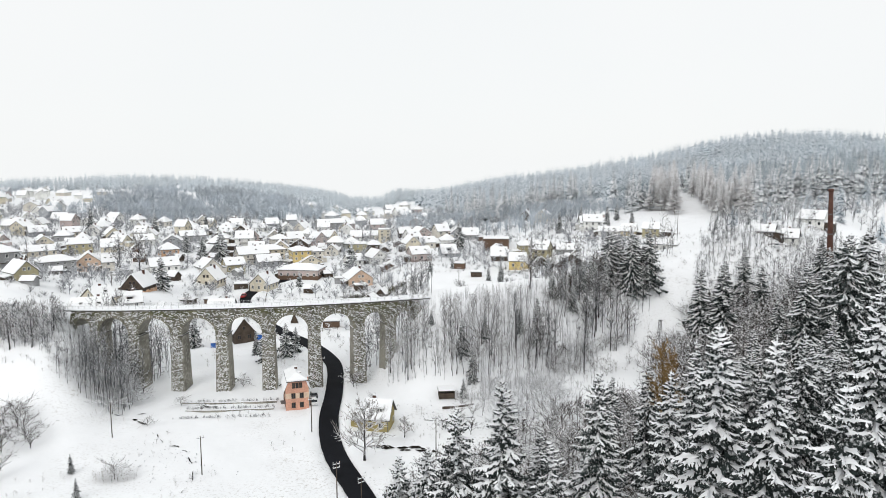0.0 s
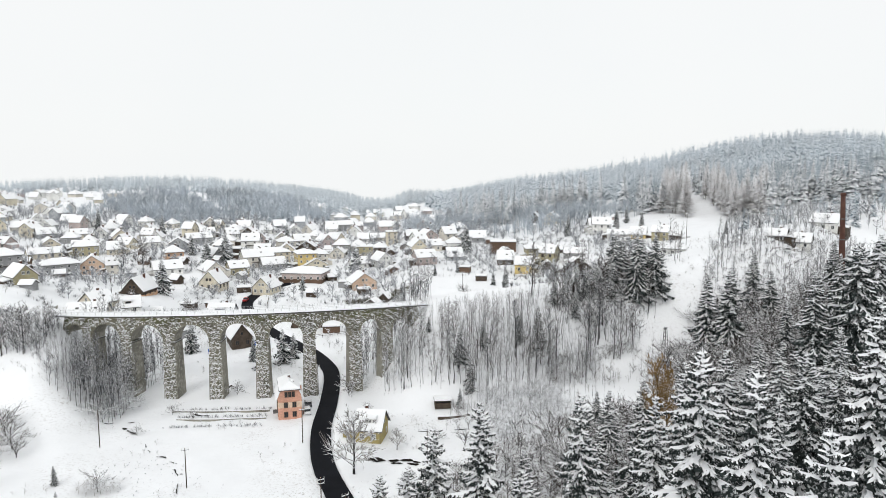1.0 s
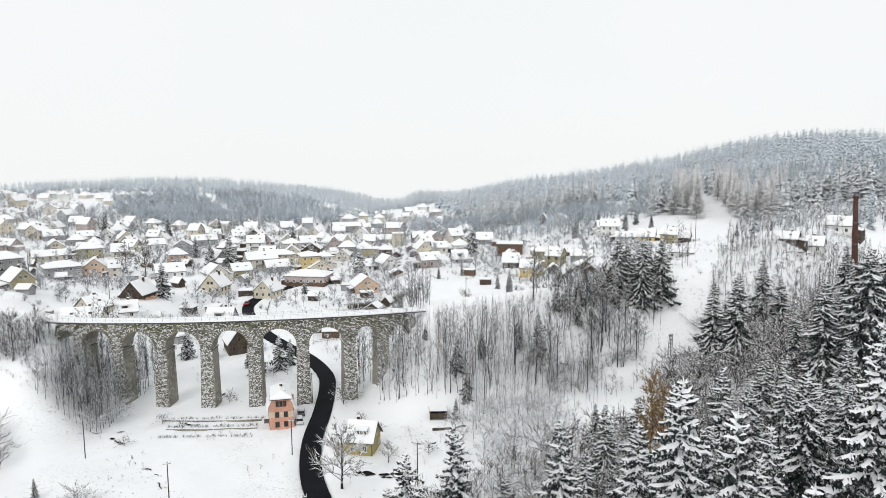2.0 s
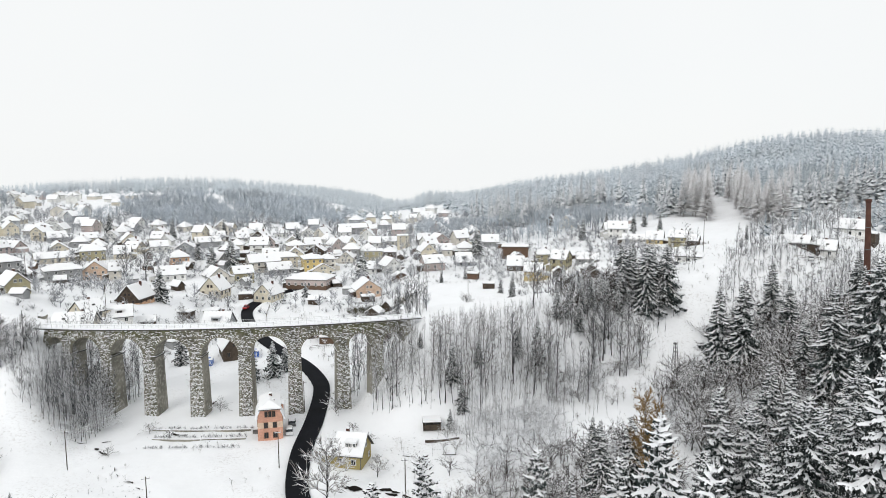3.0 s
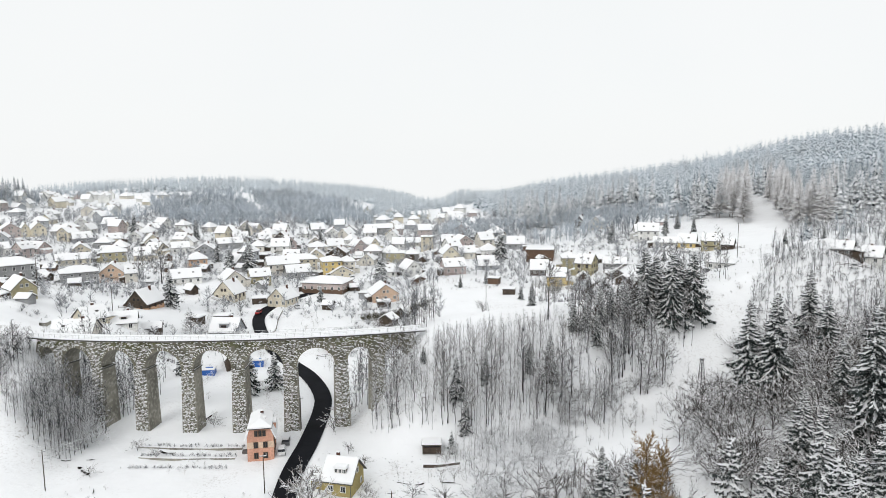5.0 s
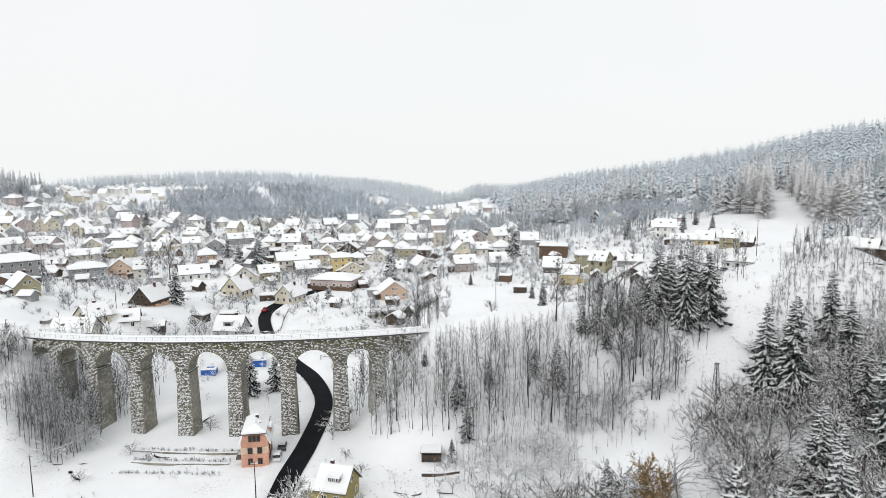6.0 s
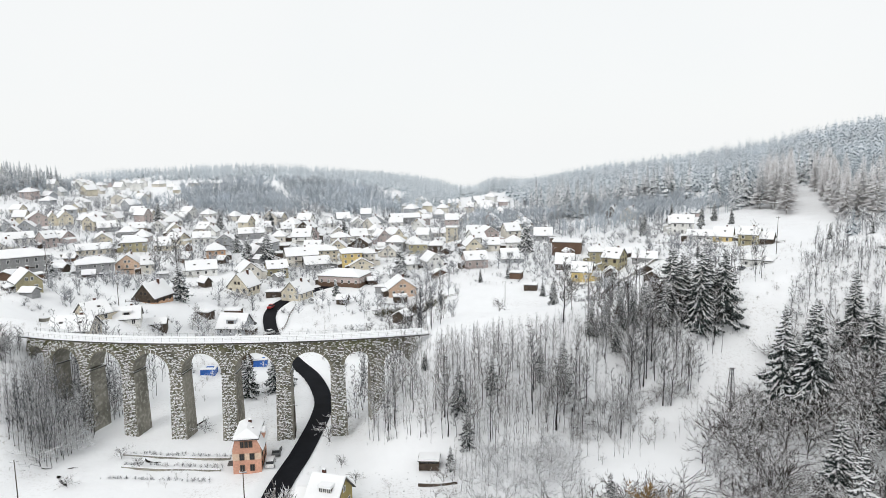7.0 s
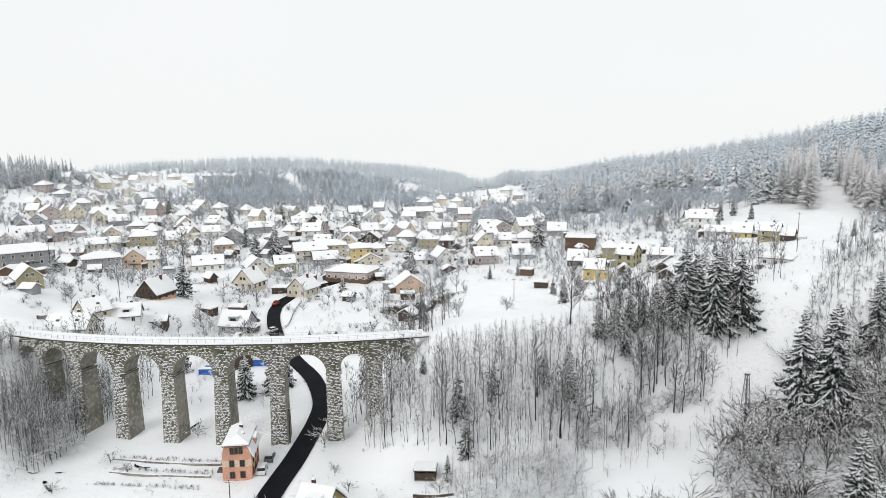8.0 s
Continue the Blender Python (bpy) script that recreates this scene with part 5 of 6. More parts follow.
plant(GARDEN, -5.0, 139.2, 1.4)
plant(GARDEN, 3.5, 150.7, 0.5)
OLD = make_bare("old_tree", 95, "tall old leafless tree with a dense dark crown", 16, 5.0, 0.22, 30, 8, 8, thick=0.015, rise=0.9, leaf=0.04, stout=0.06)
for x, y, k in ((-127.2, 345, 1.0), (-116.2, 339, 1.15), (44.5, 214, 0.98), (41, 188, 1.0), (-2, 258, 0.55), (10, 262, 0.55), (4, 252, 0.6), (-8, 264, 0.5), (-75, 267, 0.55), (-150, 345, 0.7), (60, 205, 0.9), (66, 212, 0.9), (-91.5, 185.5, 0.78), (-98, 187, 0.7), (-106, 190, 0.72), (-88, 190, 0.6)):
    plant(OLD, x, y, k)
for x, y, k in ((-53.4, 135.5, 0.5), (-46, 172, 0.3), (-39.4, 189.4, 0.42), (-56, 163, 0.3), (-9.4, 187, 0.6), (-8, 193, 0.65), (12, 152, 0.4), (18, 148, 0.45),
                (-84, 161, 0.8), (-77, 152, 0.6), (-80, 156, 0.75), (-86, 156, 0.8), (-76, 137, 0.6), (-79, 132, 0.7), (-88, 163, 0.7), (-82, 150, 0.7), (-90, 158, 0.75), (-86, 146, 0.6), (-75, 267, 0.6), (-52, 176, 0.35),
                (0.5, 168, 0.3), (-4, 175, 0.3), (28, 265, 0.6), (-16, 268, 0.5)):
    plant(WIDE[int(abs(x * 3 + y)) % 3], x, y, k)
RUSTY = make_bare("beech_tree", 77, "beech holding its rusty brown dead leaves", 22, 2.6, 0.55, 34, 8, 12, twig=RUST_TWIG, thick=0.007, rise=1.7, leaf=0.032)
plant(RUSTY, 43.0, 104.4, top=40.6, height_of=22)
plant(RUSTY, 44.9, 106.2, top=38.6, height_of=22)
grove("arch_wood", [(51 + i, q) for i, q in enumerate(SPEC_THIN)], [(x, y, 0.5 + 0.4 * abs(math.sin(x * 5 + y))) for x, y in scatter(70, (-86, -58, 198, 226), lambda x, y: y > float(rail_y(x)) + 4 and x < -60 - 0.3 * (y - 205), 1.3, 31) + scatter(70, (-8, 14, 197, 222), lambda x, y: y > float(rail_y(x)) + 4 and float(road_gap(x, y)) > 6, 1.1, 32)], "thin leafless trees behind the end arches", DARK_TWIG)
grove("strip_wood", [(61 + i, q) for i, q in enumerate(SPEC_GROVE)], [(x, y, 0.2 + 0.28 * abs(math.sin(x * 3 + y * 5))) for x, y in scatter(75, (44, 90, 176, 222), lambda x, y: (-46 < y - float(rail_y(x)) < -24) and not clearing(x + 1, y) and x < 60 + 1.0 * (y - 180), 1.5, 41)], "small snow-lined trees and scrub at the foot of the slope", SNOWY_TWIG)
grove("belt_saplings", [(51 + i, q) for i, q in enumerate(SPEC_THIN)] + [(62, SPEC_GROVE[1])], [(x, y, 0.2 + 0.25 * abs(math.sin(x * 3 + y * 5))) for x, y in scatter(80, (14, 82, 150, 214), lambda x, y: -47 < y - float(rail_y(x)) < np.interp(x, [10, 40, 60], [-31, -34, -27]) and math.sin(x * 0.35) + math.sin(y * 0.4) > -0.5 and x > 12, 1.8, 43)], "scattered snowy saplings below the wooded slope", SNOWY_TWIG)
# ---- far woods, undergrowth and filler houses ----
def bough_tree(rng, n, wide=0.15, droop=0.45, bare=0.06, blunt=0.85, broad=1.0):
    """A small conifer, one unit high: a stem and n ragged drooping boughs, each a bent pair of triangles."""
    v, t = [(0.008, 0, -0.04), (-0.005, 0.007, -0.04), (-0.005, -0.007, -0.04), (0, 0, 1.0)], [(0, 1, 3), (1, 2, 3), (2, 0, 3)]
    for i in range(n):
        f = ((i + rng.random()) / n) ** 1.15
        z = bare + (0.985 - bare) * f
        r = (wide * (1 - f) ** blunt + 0.012) * rng.uniform(0.55, 1.2)
        a = i * 2.39996 + rng.uniform(-0.5, 0.5)
        c, d = math.cos(a), math.sin(a)
        dz = r * droop * rng.uniform(0.4, 1.6)
        w = r * rng.uniform(0.28, 0.55) * broad
        q = rng.uniform(0.45, 0.7)
        k = len(v)
        v += [(c * r * 0.05, d * r * 0.05, z + 0.012), (c * r * q - d * w, d * r * q + c * w, z - dz * 0.75 - w * 0.35), (c * r * q + d * w, d * r * q - c * w, z - dz * 0.75 - w * 0.35), (c * r, d * r, z - dz)]
        t += [(k, k + 3, k + 1), (k, k + 2, k + 3)]
    return np.array(v), np.array(t)


def twig_tree(rng, n=16, thin=1.0):
    """A small leafless crown of thin upright slivers, one unit high."""
    v, t = [], []
    def put(a, b, r):
        k = len(v)
        q = rng.uniform(0, math.pi)
        s = np.array([math.cos(q), math.sin(q), 0]) * r * thin
        v.extend([a - s, a + s, b])
        t.append((k, k + 1, k + 2))
    put(np.array([0, 0, -0.03]), np.array([0, 0, 0.95]), 0.013)
    put(np.array([0, 0, -0.03]), np.array([0.01, 0, 0.9]), 0.013)
    for i in range(n):
        z = rng.uniform(0.2, 0.75)
        a = rng.uniform(0, 2 * math.pi)
        l = rng.uniform(0.2, 0.42) * (1.15 - z * 0.6)
        b = np.array([l * 0.75 * math.cos(a), l * 0.75 * math.sin(a), z + l * rng.uniform(0.5, 1.0)])
        put(np.array([0, 0, z]), b, 0.018)
        for _ in range(2):
            m = np.array([0, 0, z]) + (b - np.array([0, 0, z])) * rng.uniform(0.4, 0.9)
            put(m, m + np.array([rng.uniform(-0.16, 0.16), rng.uniform(-0.16, 0.16), rng.uniform(0.04, 0.2)]), 0.013)
    return np.array(v), np.array(t)


def many(name, protos, spots, mat, label, category, shade=None):
    """One joined object of all the copies of a few small trees: x, y, height, girth."""
    vs, ts, n = [], [], 0
    rng = random.Random(len(spots))
    arr = np.array([(x, y) for x, y, *_ in spots])
    zs = height(arr[:, 0], arr[:, 1])
    for (x, y, h, g), z in zip(spots, zs):
        v, t = protos[rng.randrange(len(protos))]
        a = rng.uniform(0, 6.28)
        c, s = math.cos(a) * h * g, math.sin(a) * h * g
        q = np.empty_like(v)
        q[:, 0] = v[:, 0] * c - v[:, 1] * s + x
        q[:, 1] = v[:, 0] * s + v[:, 1] * c + y
        q[:, 2] = v[:, 2] * h + z
        vs.append(q)
        ts.append(t + n)
        n += len(v)
    ob = part(name, raw_mesh(name, np.concatenate(vs), np.concatenate(ts), [mat]), None)
    return tagged(ob, label, category, kind="stuff")


def lattice(x0, x1, y0, y1, step, keep, h, seed, girth=(0.8, 1.25)):
    rng = random.Random(seed)
    out = []
    y = y0
    while y < y1:
        x = x0
        while x < x1:
            px, py = x + rng.uniform(-0.6, 0.6) * step, y + rng.uniform(-0.6, 0.6) * step
            if keep(px, py):
                out.append((px, py, rng.uniform(*h), rng.uniform(*girth)))
            x += step
        y += step
    return out


rr = random.Random(5)
CONES = [bough_tree(rr, 46, 0.19, 0.5, 0.05, 0.75) for _ in range(7)]
FAR_CONES = [bough_tree(rr, 24, 0.26, 0.5, 0.05, 0.6) for _ in range(6)]
TWIGS = [twig_tree(rr) for _ in range(6)]
BRUSH = [twig_tree(rr, 18, 0.85) for _ in range(6)]


def hill_wood(x, y):
    if clearing(x, y) and y < 575:
        return False
    if x < 150:
        return y > 498 - 0.1 * (x - 90) and x > 25 + 0.12 * (800 - y)
    return y > 374 + (60 if x < 170 else 0) + 10 * math.sin(x * 0.06)


def hill_edge(x, y):
    """The part of the forest that faces the town."""
    return hill_wood(x, y) and (not hill_wood(x, y - 36) or (abs(x - np.interp(y, [381, 495, 560], [172, 213, 240])) < 20 and y < 575))


def left_wood(x, y):
    return ((x + 165) / 105) ** 2 + ((y - 655) / 125) ** 2 < 0.95 + 0.25 * math.sin(x * 0.07) * math.sin(y * 0.05) and math.sin(x * 0.055 + y * 0.03) > -0.85


EDGE = [bough_tree(rr, 130, 0.15) for _ in range(8)]
LARCHES = [bough_tree(rr, 260, 0.17, 0.05, 0.1, 0.6, 0.35) for _ in range(6)]
EDGE_SPOTS = lattice(20, 420, 360, 600, 7.6, hill_edge, (17, 29), 12, (0.85, 1.3))
def larches(x, y):
    """Beside the piste the spruces give way to larches."""
    return y < 520 and abs(x - np.interp(y, [374, 495, 560], [170, 213, 240])) < 34 + 8 * math.sin(y * 0.11)


many("forest_edge", EDGE, [q for q in EDGE_SPOTS if not larches(q[0], q[1])], RIMED, "snow-laden spruces along the edge of the hillside forest", "forest")
many("larch_stand", LARCHES, [(x, y, h, g) for x, y, h, g in EDGE_SPOTS if larches(x, y)], LARCH, "brownish rimed larches beside the piste", "forest")
INNER = lattice(20, 580, 400, 790, 6.2, lambda x, y: hill_wood(x, y) and not hill_edge(x, y), (11, 21), 1)
# Needle and twig colours pale with distance, standing in for haze.
many("hill_forest", CONES, [q for q in INNER if q[1] < 560 and q[0] > 165], FAR_NEEDLE, "dense frosted spruce forest covering the hillside, some haze mixed into its colour", "forest")
many("upper_forest", FAR_CONES, [q for q in INNER if q[1] >= 560 or q[0] <= 165], PALE_NEEDLE, "rimed spruce forest on the upper hillside, paled by haze put into its colour", "forest")
many("ridge_forest", FAR_CONES, lattice(-760, 130, 900, 1080, 8.5, lambda x, y: x > -420 or math.sin(x * 0.035) > 0.1, (10, 17), 2), RIDGE_NEEDLE, "frosted spruce forest along the far ridge, haze painted into its colour", "forest")
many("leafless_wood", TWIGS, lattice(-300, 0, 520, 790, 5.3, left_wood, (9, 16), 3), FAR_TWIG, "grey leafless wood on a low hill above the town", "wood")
many("mixed_wood", FAR_CONES, lattice(-300, 0, 540, 840, 7.0, lambda x, y: (left_wood(x, y) and math.sin(x * 0.04 + y * 0.02) > 0.45) or (-75 < x < -12 - 0.05 * (y - 650) and y > 640 and math.sin(x * 0.1 + y * 0.06) > -0.3), (9, 16), 4), PALE_NEEDLE, "frosted spruces among the leafless wood, paled by haze in their colour", "wood")
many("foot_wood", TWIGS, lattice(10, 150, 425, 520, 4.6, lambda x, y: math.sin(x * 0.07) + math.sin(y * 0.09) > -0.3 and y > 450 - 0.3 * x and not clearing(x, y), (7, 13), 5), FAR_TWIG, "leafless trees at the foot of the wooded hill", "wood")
def dome_bush(rng, n=30):
    """A rounded leafless shrub: fine twigs fanning out from the ground, one unit high."""
    v, t = [], []
    for i in range(n):
        a, f = rng.uniform(0, 6.283), rng.uniform(0.05, 1.0) ** 0.6
        el = rng.uniform(0.25, 1.5)
        d = np.array([math.cos(a) * math.cos(el) * 0.75, math.sin(a) * math.cos(el) * 0.75, math.sin(el)]) * rng.uniform(0.7, 1.05)
        p = d * rng.uniform(0.0, 0.45)
        q = rng.uniform(0, math.pi)
        w = np.array([math.cos(q), math.sin(q), 0]) * rng.uniform(0.012, 0.026)
        k = len(v)
        v.extend([p - w, p + w, d])
        t.append((k, k + 1, k + 2))
    return np.array(v), np.array(t)


HOMES = np.array(TAKEN + [(-22.0, 260.0), (-35.0, 260.0)])


def clear_of_homes(x, y, r):
    return float(np.min((HOMES[:, 0] - x) ** 2 + (HOMES[:, 1] - y) ** 2)) > r * r


DOMES = [dome_bush(rr) for _ in range(7)]
TALL = [twig_tree(rr, 30, 0.75) for _ in range(6)]


def planted(x, y):
    """Where the gardens of the town are thick with shrubs; the field behind the railway is open."""
    if 14 < x < 60 and y < 314:
        return -9.0
    return math.sin(x * 0.11 + 2) + math.sin(y * 0.13) + 1.3 * math.sin(x * 0.29 + y * 0.07) * math.sin(y * 0.31)


many("garden_trees", TALL, lattice(-360, 118, 250, 640, 6.4, lambda x, y: planted(x, y) > (0.25 if y < 330 else -0.25) and clear_of_homes(x, y, 5.5) and float(road_gap(x, y)) > 6 and y > float(rail_y(x)) + 20, (3.5, 8.5), 6, (0.9, 1.5)), TOWN_TWIG, "bare garden trees between the houses", "trees")
many("garden_bushes", DOMES, lattice(-360, 120, 236, 600, 3.9, lambda x, y: planted(x + 9, y - 4) > (0.35 if y < 310 else -0.35) and clear_of_homes(x, y, 4.8) and float(road_gap(x, y)) > 4.5 and y > float(rail_y(x)) + 12, (0.8, 3.2), 61, (1.0, 1.9)), GARDEN_TWIG, "leafless frosted shrubs in the gardens", "shrubs")
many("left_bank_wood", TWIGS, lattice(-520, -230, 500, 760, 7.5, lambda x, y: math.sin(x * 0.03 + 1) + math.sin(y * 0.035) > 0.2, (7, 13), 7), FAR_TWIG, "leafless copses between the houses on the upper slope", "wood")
many("undergrowth", BRUSH, lattice(0, 100, 150, 240, 1.8, lambda x, y: below_rail(x, y), (0.4, 1.7), 8, (1.2, 2.2)), GARDEN_TWIG, "snow-dusted brushwood under the trees", "undergrowth")
many("left_undergrowth", TWIGS, lattice(-140, -64, 160, 212, 2.2, lambda x, y: -23 < y - float(rail_y(x)) < 12 and ground(x, y) > 6.8, (0.6, 2.2), 9, (1.2, 2.2)), FROST_BUSH, "snow-dusted brushwood on the bank under the railway", "undergrowth")
many("bank_twigs", BRUSH, lattice(-135, -86, 168, 228, 1.5, lambda x, y: -19 < y - float(rail_y(x)) < -2.5 and ground(x, y) < 25.2, (2.4, 5.2), 62, (1.1, 1.7)), DARK_TWIG, "dark twiggy brushwood along the edge of the railway bank", "undergrowth")
many("meadow_grass", DOMES, lattice(-70, 30, 112, 172, 1.7, lambda x, y: math.sin(x * 0.13 + 1) + math.sin(y * 0.16 + x * 0.05) + 0.7 * math.sin(x * 0.9) * math.sin(y * 1.1) > 1.15 and float(road_gap(x, y)) > 3.2, (0.15, 0.45), 63, (1.3, 2.4)), TOWN_TWIG, "tufts of dead grass poking through the snow", "grass")
many("meadow_shrubs", TWIGS, lattice(-90, 40, 118, 175, 3.2, lambda x, y: math.sin(x * 0.21) * math.sin(y * 0.17 + 1) > 0.45 and float(road_gap(x, y)) > 4.5, (0.6, 1.6), 11, (1.2, 2.2)), FROST_BUSH, "low snowy shrubs in the meadow", "shrubs")
many("garden_hedges", TWIGS, lattice(-200, 110, 232, 420, 2.6, lambda x, y: (abs((x + 0.3 * y) % 21 - 10) < 0.9 or abs((y - 0.2 * x) % 17 - 8) < 0.9) and math.sin(x * 0.09) * math.sin(y * 0.08) > -0.1 and float(road_gap(x, y)) > 5 and not (14 < x < 60 and y < 314), (0.9, 1.9), 14, (1.6, 2.6)), FROST_BUSH, "snow-covered garden hedges and shrubs", "hedges")
many("verge_shrubs", TWIGS, lattice(-75, 30, 205, 300, 4.0, lambda x, y: math.sin(x * 0.3 + y * 0.11) > 0.35 and float(road_gap(x, y)) > 4.6 and y > float(rail_y(x)) + 6 and x < 14, (0.8, 3.0), 15, (1.2, 2.2)), FROST_BUSH, "snowy shrubs on the open slopes behind the viaduct", "shrubs")
many("gully_brush", BRUSH, lattice(52, 135, 100, 235, 2.2, lambda x, y: y < 152 + 1.75 * (x - 57) and not (y > 180 and x < 85) and y > 165 - 0.95 * (x - 30) and y < 234 and not clearing(x, y), (0.5, 1.6), 21, (1.4, 2.4)), DARK_BRUSH, "dense brown brushwood between the bare trees", "undergrowth")
many("bank_brush", BRUSH, lattice(-116, -64, 168, 206, 2.6, lambda x, y: -19 < y - float(rail_y(x)) < -8 and 6.8 < ground(x, y) < 20, (1.2, 3.4), 22, (1.0, 1.7)), DARK_TWIG, "grey brushwood on the bank under the railway", "undergrowth")
many("hill_brush", BRUSH, lattice(97, 178, 150, 262, 2.1, lambda x, y: x > 97 + 0.5 * max(0, y - 215) and not clearing(x, y), (0.6, 2.0), 23, (1.4, 2.4)), DARK_BRUSH, "dense brown brushwood on the hillside", "undergrowth")
many("hillside_brush", BRUSH, lattice(98, 178, 200, 268, 2.5, lambda x, y: x > 97 + 0.5 * max(0, y - 215) and not clearing(x, y), (1.5, 4.5), 64, (1.0, 1.8)), GARDEN_TWIG, "grey brushwood between the trees of the upper hillside", "undergrowth")
many("shoulder_brush", BRUSH, lattice(0, 60, 88, 160, 2.2, lambda x, y: y > 112 - 0.8 * (x - 10) and y < 130 + 0.75 * (x - 8), (1.5, 4.5), 24, (1.3, 2.2)), DARK_BRUSH, "brown brushwood below the near spruces", "undergrowth")
many("copse", EDGE, lattice(-450, -350, 545, 625, 6.5, lambda x, y: height(x, y) > 30, (13, 20), 25), RIMED, "stand of frosted spruces on a rise above the town", "forest")
many("terrace_hedges", DOMES, [(-51.5 + 0.36 * k + 0.25 * math.sin(k * 5), yy + 0.35 * math.sin(k * 3.1 + yy), 0.55 + 0.5 * abs(math.sin(k * 1.7)), 1.2) for yy in (167.3, 173.6, 178.6) for k in range(66) if math.sin(k * 0.4 + yy) > -0.8], GARDEN_TWIG, "snowy hedges along the garden terraces", "hedges")
many("crest_brush", BRUSH, lattice(44, 92, 200, 250, 2.8, lambda x, y: -13 < y - float(rail_y(x)) < 8 and rr.random() < (x - 44) / 22 and not clearing(x, y), (2.5, 10.0), 26, (0.6, 1.1)), DARK_BRUSH, "tall dark saplings and brush along the railway cutting", "undergrowth")
many("meadow_bush", BRUSH, [(-53.4 + 4.5 * math.sin(k * 2.4) * (k / 26) ** 0.5, 135.5 + 2.2 * math.cos(k * 2.4) * (k / 26) ** 0.5, 1.4 + 0.8 * abs(math.sin(k)), 2.0) for k in range(26)], FROST_BUSH, "wide low bush in the snowy meadow", "bush")
many("slope_foot_shrubs", BRUSH, lattice(8, 70, 150, 196, 2.6, lambda x, y: -44 < y - float(rail_y(x)) < -28 and math.sin(x * 0.4) + math.sin(y * 0.5 + x * 0.2) > 0.2, (0.8, 2.8), 27, (1.2, 2.0)), FROST_BUSH, "light snowy shrubs at the foot of the wooded slope", "shrubs")
many("terrace_trees", TWIGS, lattice(120, 270, 268, 374, 5.0, lambda x, y: x > 150 + 0.12 * (y - 268) and math.sin(x * 0.12) + math.sin(y * 0.1 + x * 0.05) > -0.3 and not clearing(x, y), (2.5, 8), 28, (1.0, 1.8)), GARDEN_TWIG, "bare trees and bushes on the terraces below the forest", "trees")
many("terrace_spruces", CONES, lattice(120, 290, 285, 376, 11.0, lambda x, y: x > 150 + 0.12 * (y - 268) and math.sin(x * 0.2 + y) > 0.0 and not clearing(x, y), (6, 14), 29, (1.1, 1.5)), FAR_NEEDLE, "scattered frosted spruces below the forest, in the same hazed colour", "trees")
many("strip_tufts", BRUSH, lattice(60, 150, 196, 320, 2.4, lambda x, y: clearing(x, y) and math.sin(x * 0.7) + math.sin(y * 0.6 + x) > 0.3, (0.4, 1.3), 30, (1.4, 2.4)), FROST_BUSH, "tufts of dead growth in the open strip", "shrubs")
# The two furthest forests take the ridge's haze-coloured needles.
many("valley_head_forest", FAR_CONES, lattice(-30, 340, 850, 1080, 8.5, lambda x, y: x > -5 + 0.1 * (y - 850), (11, 18), 41), RIDGE_NEEDLE, "frosted spruce forest at the head of the valley, haze painted into its colour", "forest")
many("far_hill_forest", FAR_CONES, lattice(-460, -60, 1180, 1420, 9.5, lambda x, y: math.sin(x * 0.03) * math.sin(y * 0.02) > -0.75, (12, 19), 51), RIDGE_NEEDLE, "rimed forest on the furthest hill, haze painted into its colour", "forest")
many("brown_hedge", DOMES, [(-5.4 + 13 * math.sin(k * 2.4) * (k / 90) ** 0.5, 295.1 + 5 * math.cos(k * 2.4) * (k / 90) ** 0.5 + 0.3 * 13 * math.sin(k * 2.4) * (k / 90) ** 0.5, 1.4 + 1.6 * abs(math.sin(k)), 1.7) for k in range(90)], OLIVE_BRUSH, "olive-brown bushes on the slope behind the railway", "bushes")
# ---- poles, walls, vehicles and small things ----
def power_pole(x, y, h, rz, arms=1, lamp=False):
    z = ground(x, y)
    po = base("power_pole", pose(x, y, z, 0, 0, rz), "slim grey power pole with a snow-capped crossarm", "pole", "power poles")
    part("pole", Shape().tube([(0, 0, -0.5), (0, 0, h * 0.5), (0, 0, h)], [0.11, 0.10, 0.08], 8), PLANK, po, smooth=True)
    for k in range(arms):
        a = part("crossarm", Shape().box(0, 0, h - 0.35 - 0.7 * k, 1.4, 0.10, 0.11), STEEL, po)
        part("arm_snow", Shape().box(0, 0, h - 0.26 - 0.7 * k, 1.3, 0.13, 0.10, taper=0.8), SNOW, a)
        for q in (-0.6, 0, 0.6):
            part("insulator", Shape().tube([(q, 0, h - 0.2 - 0.7 * k), (q, 0, h + 0.12 - 0.7 * k)], [0.05, 0.04], 6), FRAME, a)


for x, y, h, rz, arms in ((-61.8, 156.9, 8.5, 20, 1), (-36.8, 135.7, 8.0, 20, 1), (-17.5, 156.3, 8.0, 15, 1), (9.6, 137.6, 9.0, 10, 1), (-9.3, 120, 8.5, 25, 2), (-4.8, 115.5, 7.5, 35, 2), (-7.6, 193, 8.0, 10, 1), (-17.8, 189, 8.0, 0, 1),
                          (-139, 283, 13, 10, 2), (124, 291, 13, -20, 1), (-68, 300, 8, 0, 1), (-100, 262, 8, 0, 1), (30, 290, 8, 0, 1)):
    power_pole(x, y, h, rz, arms)


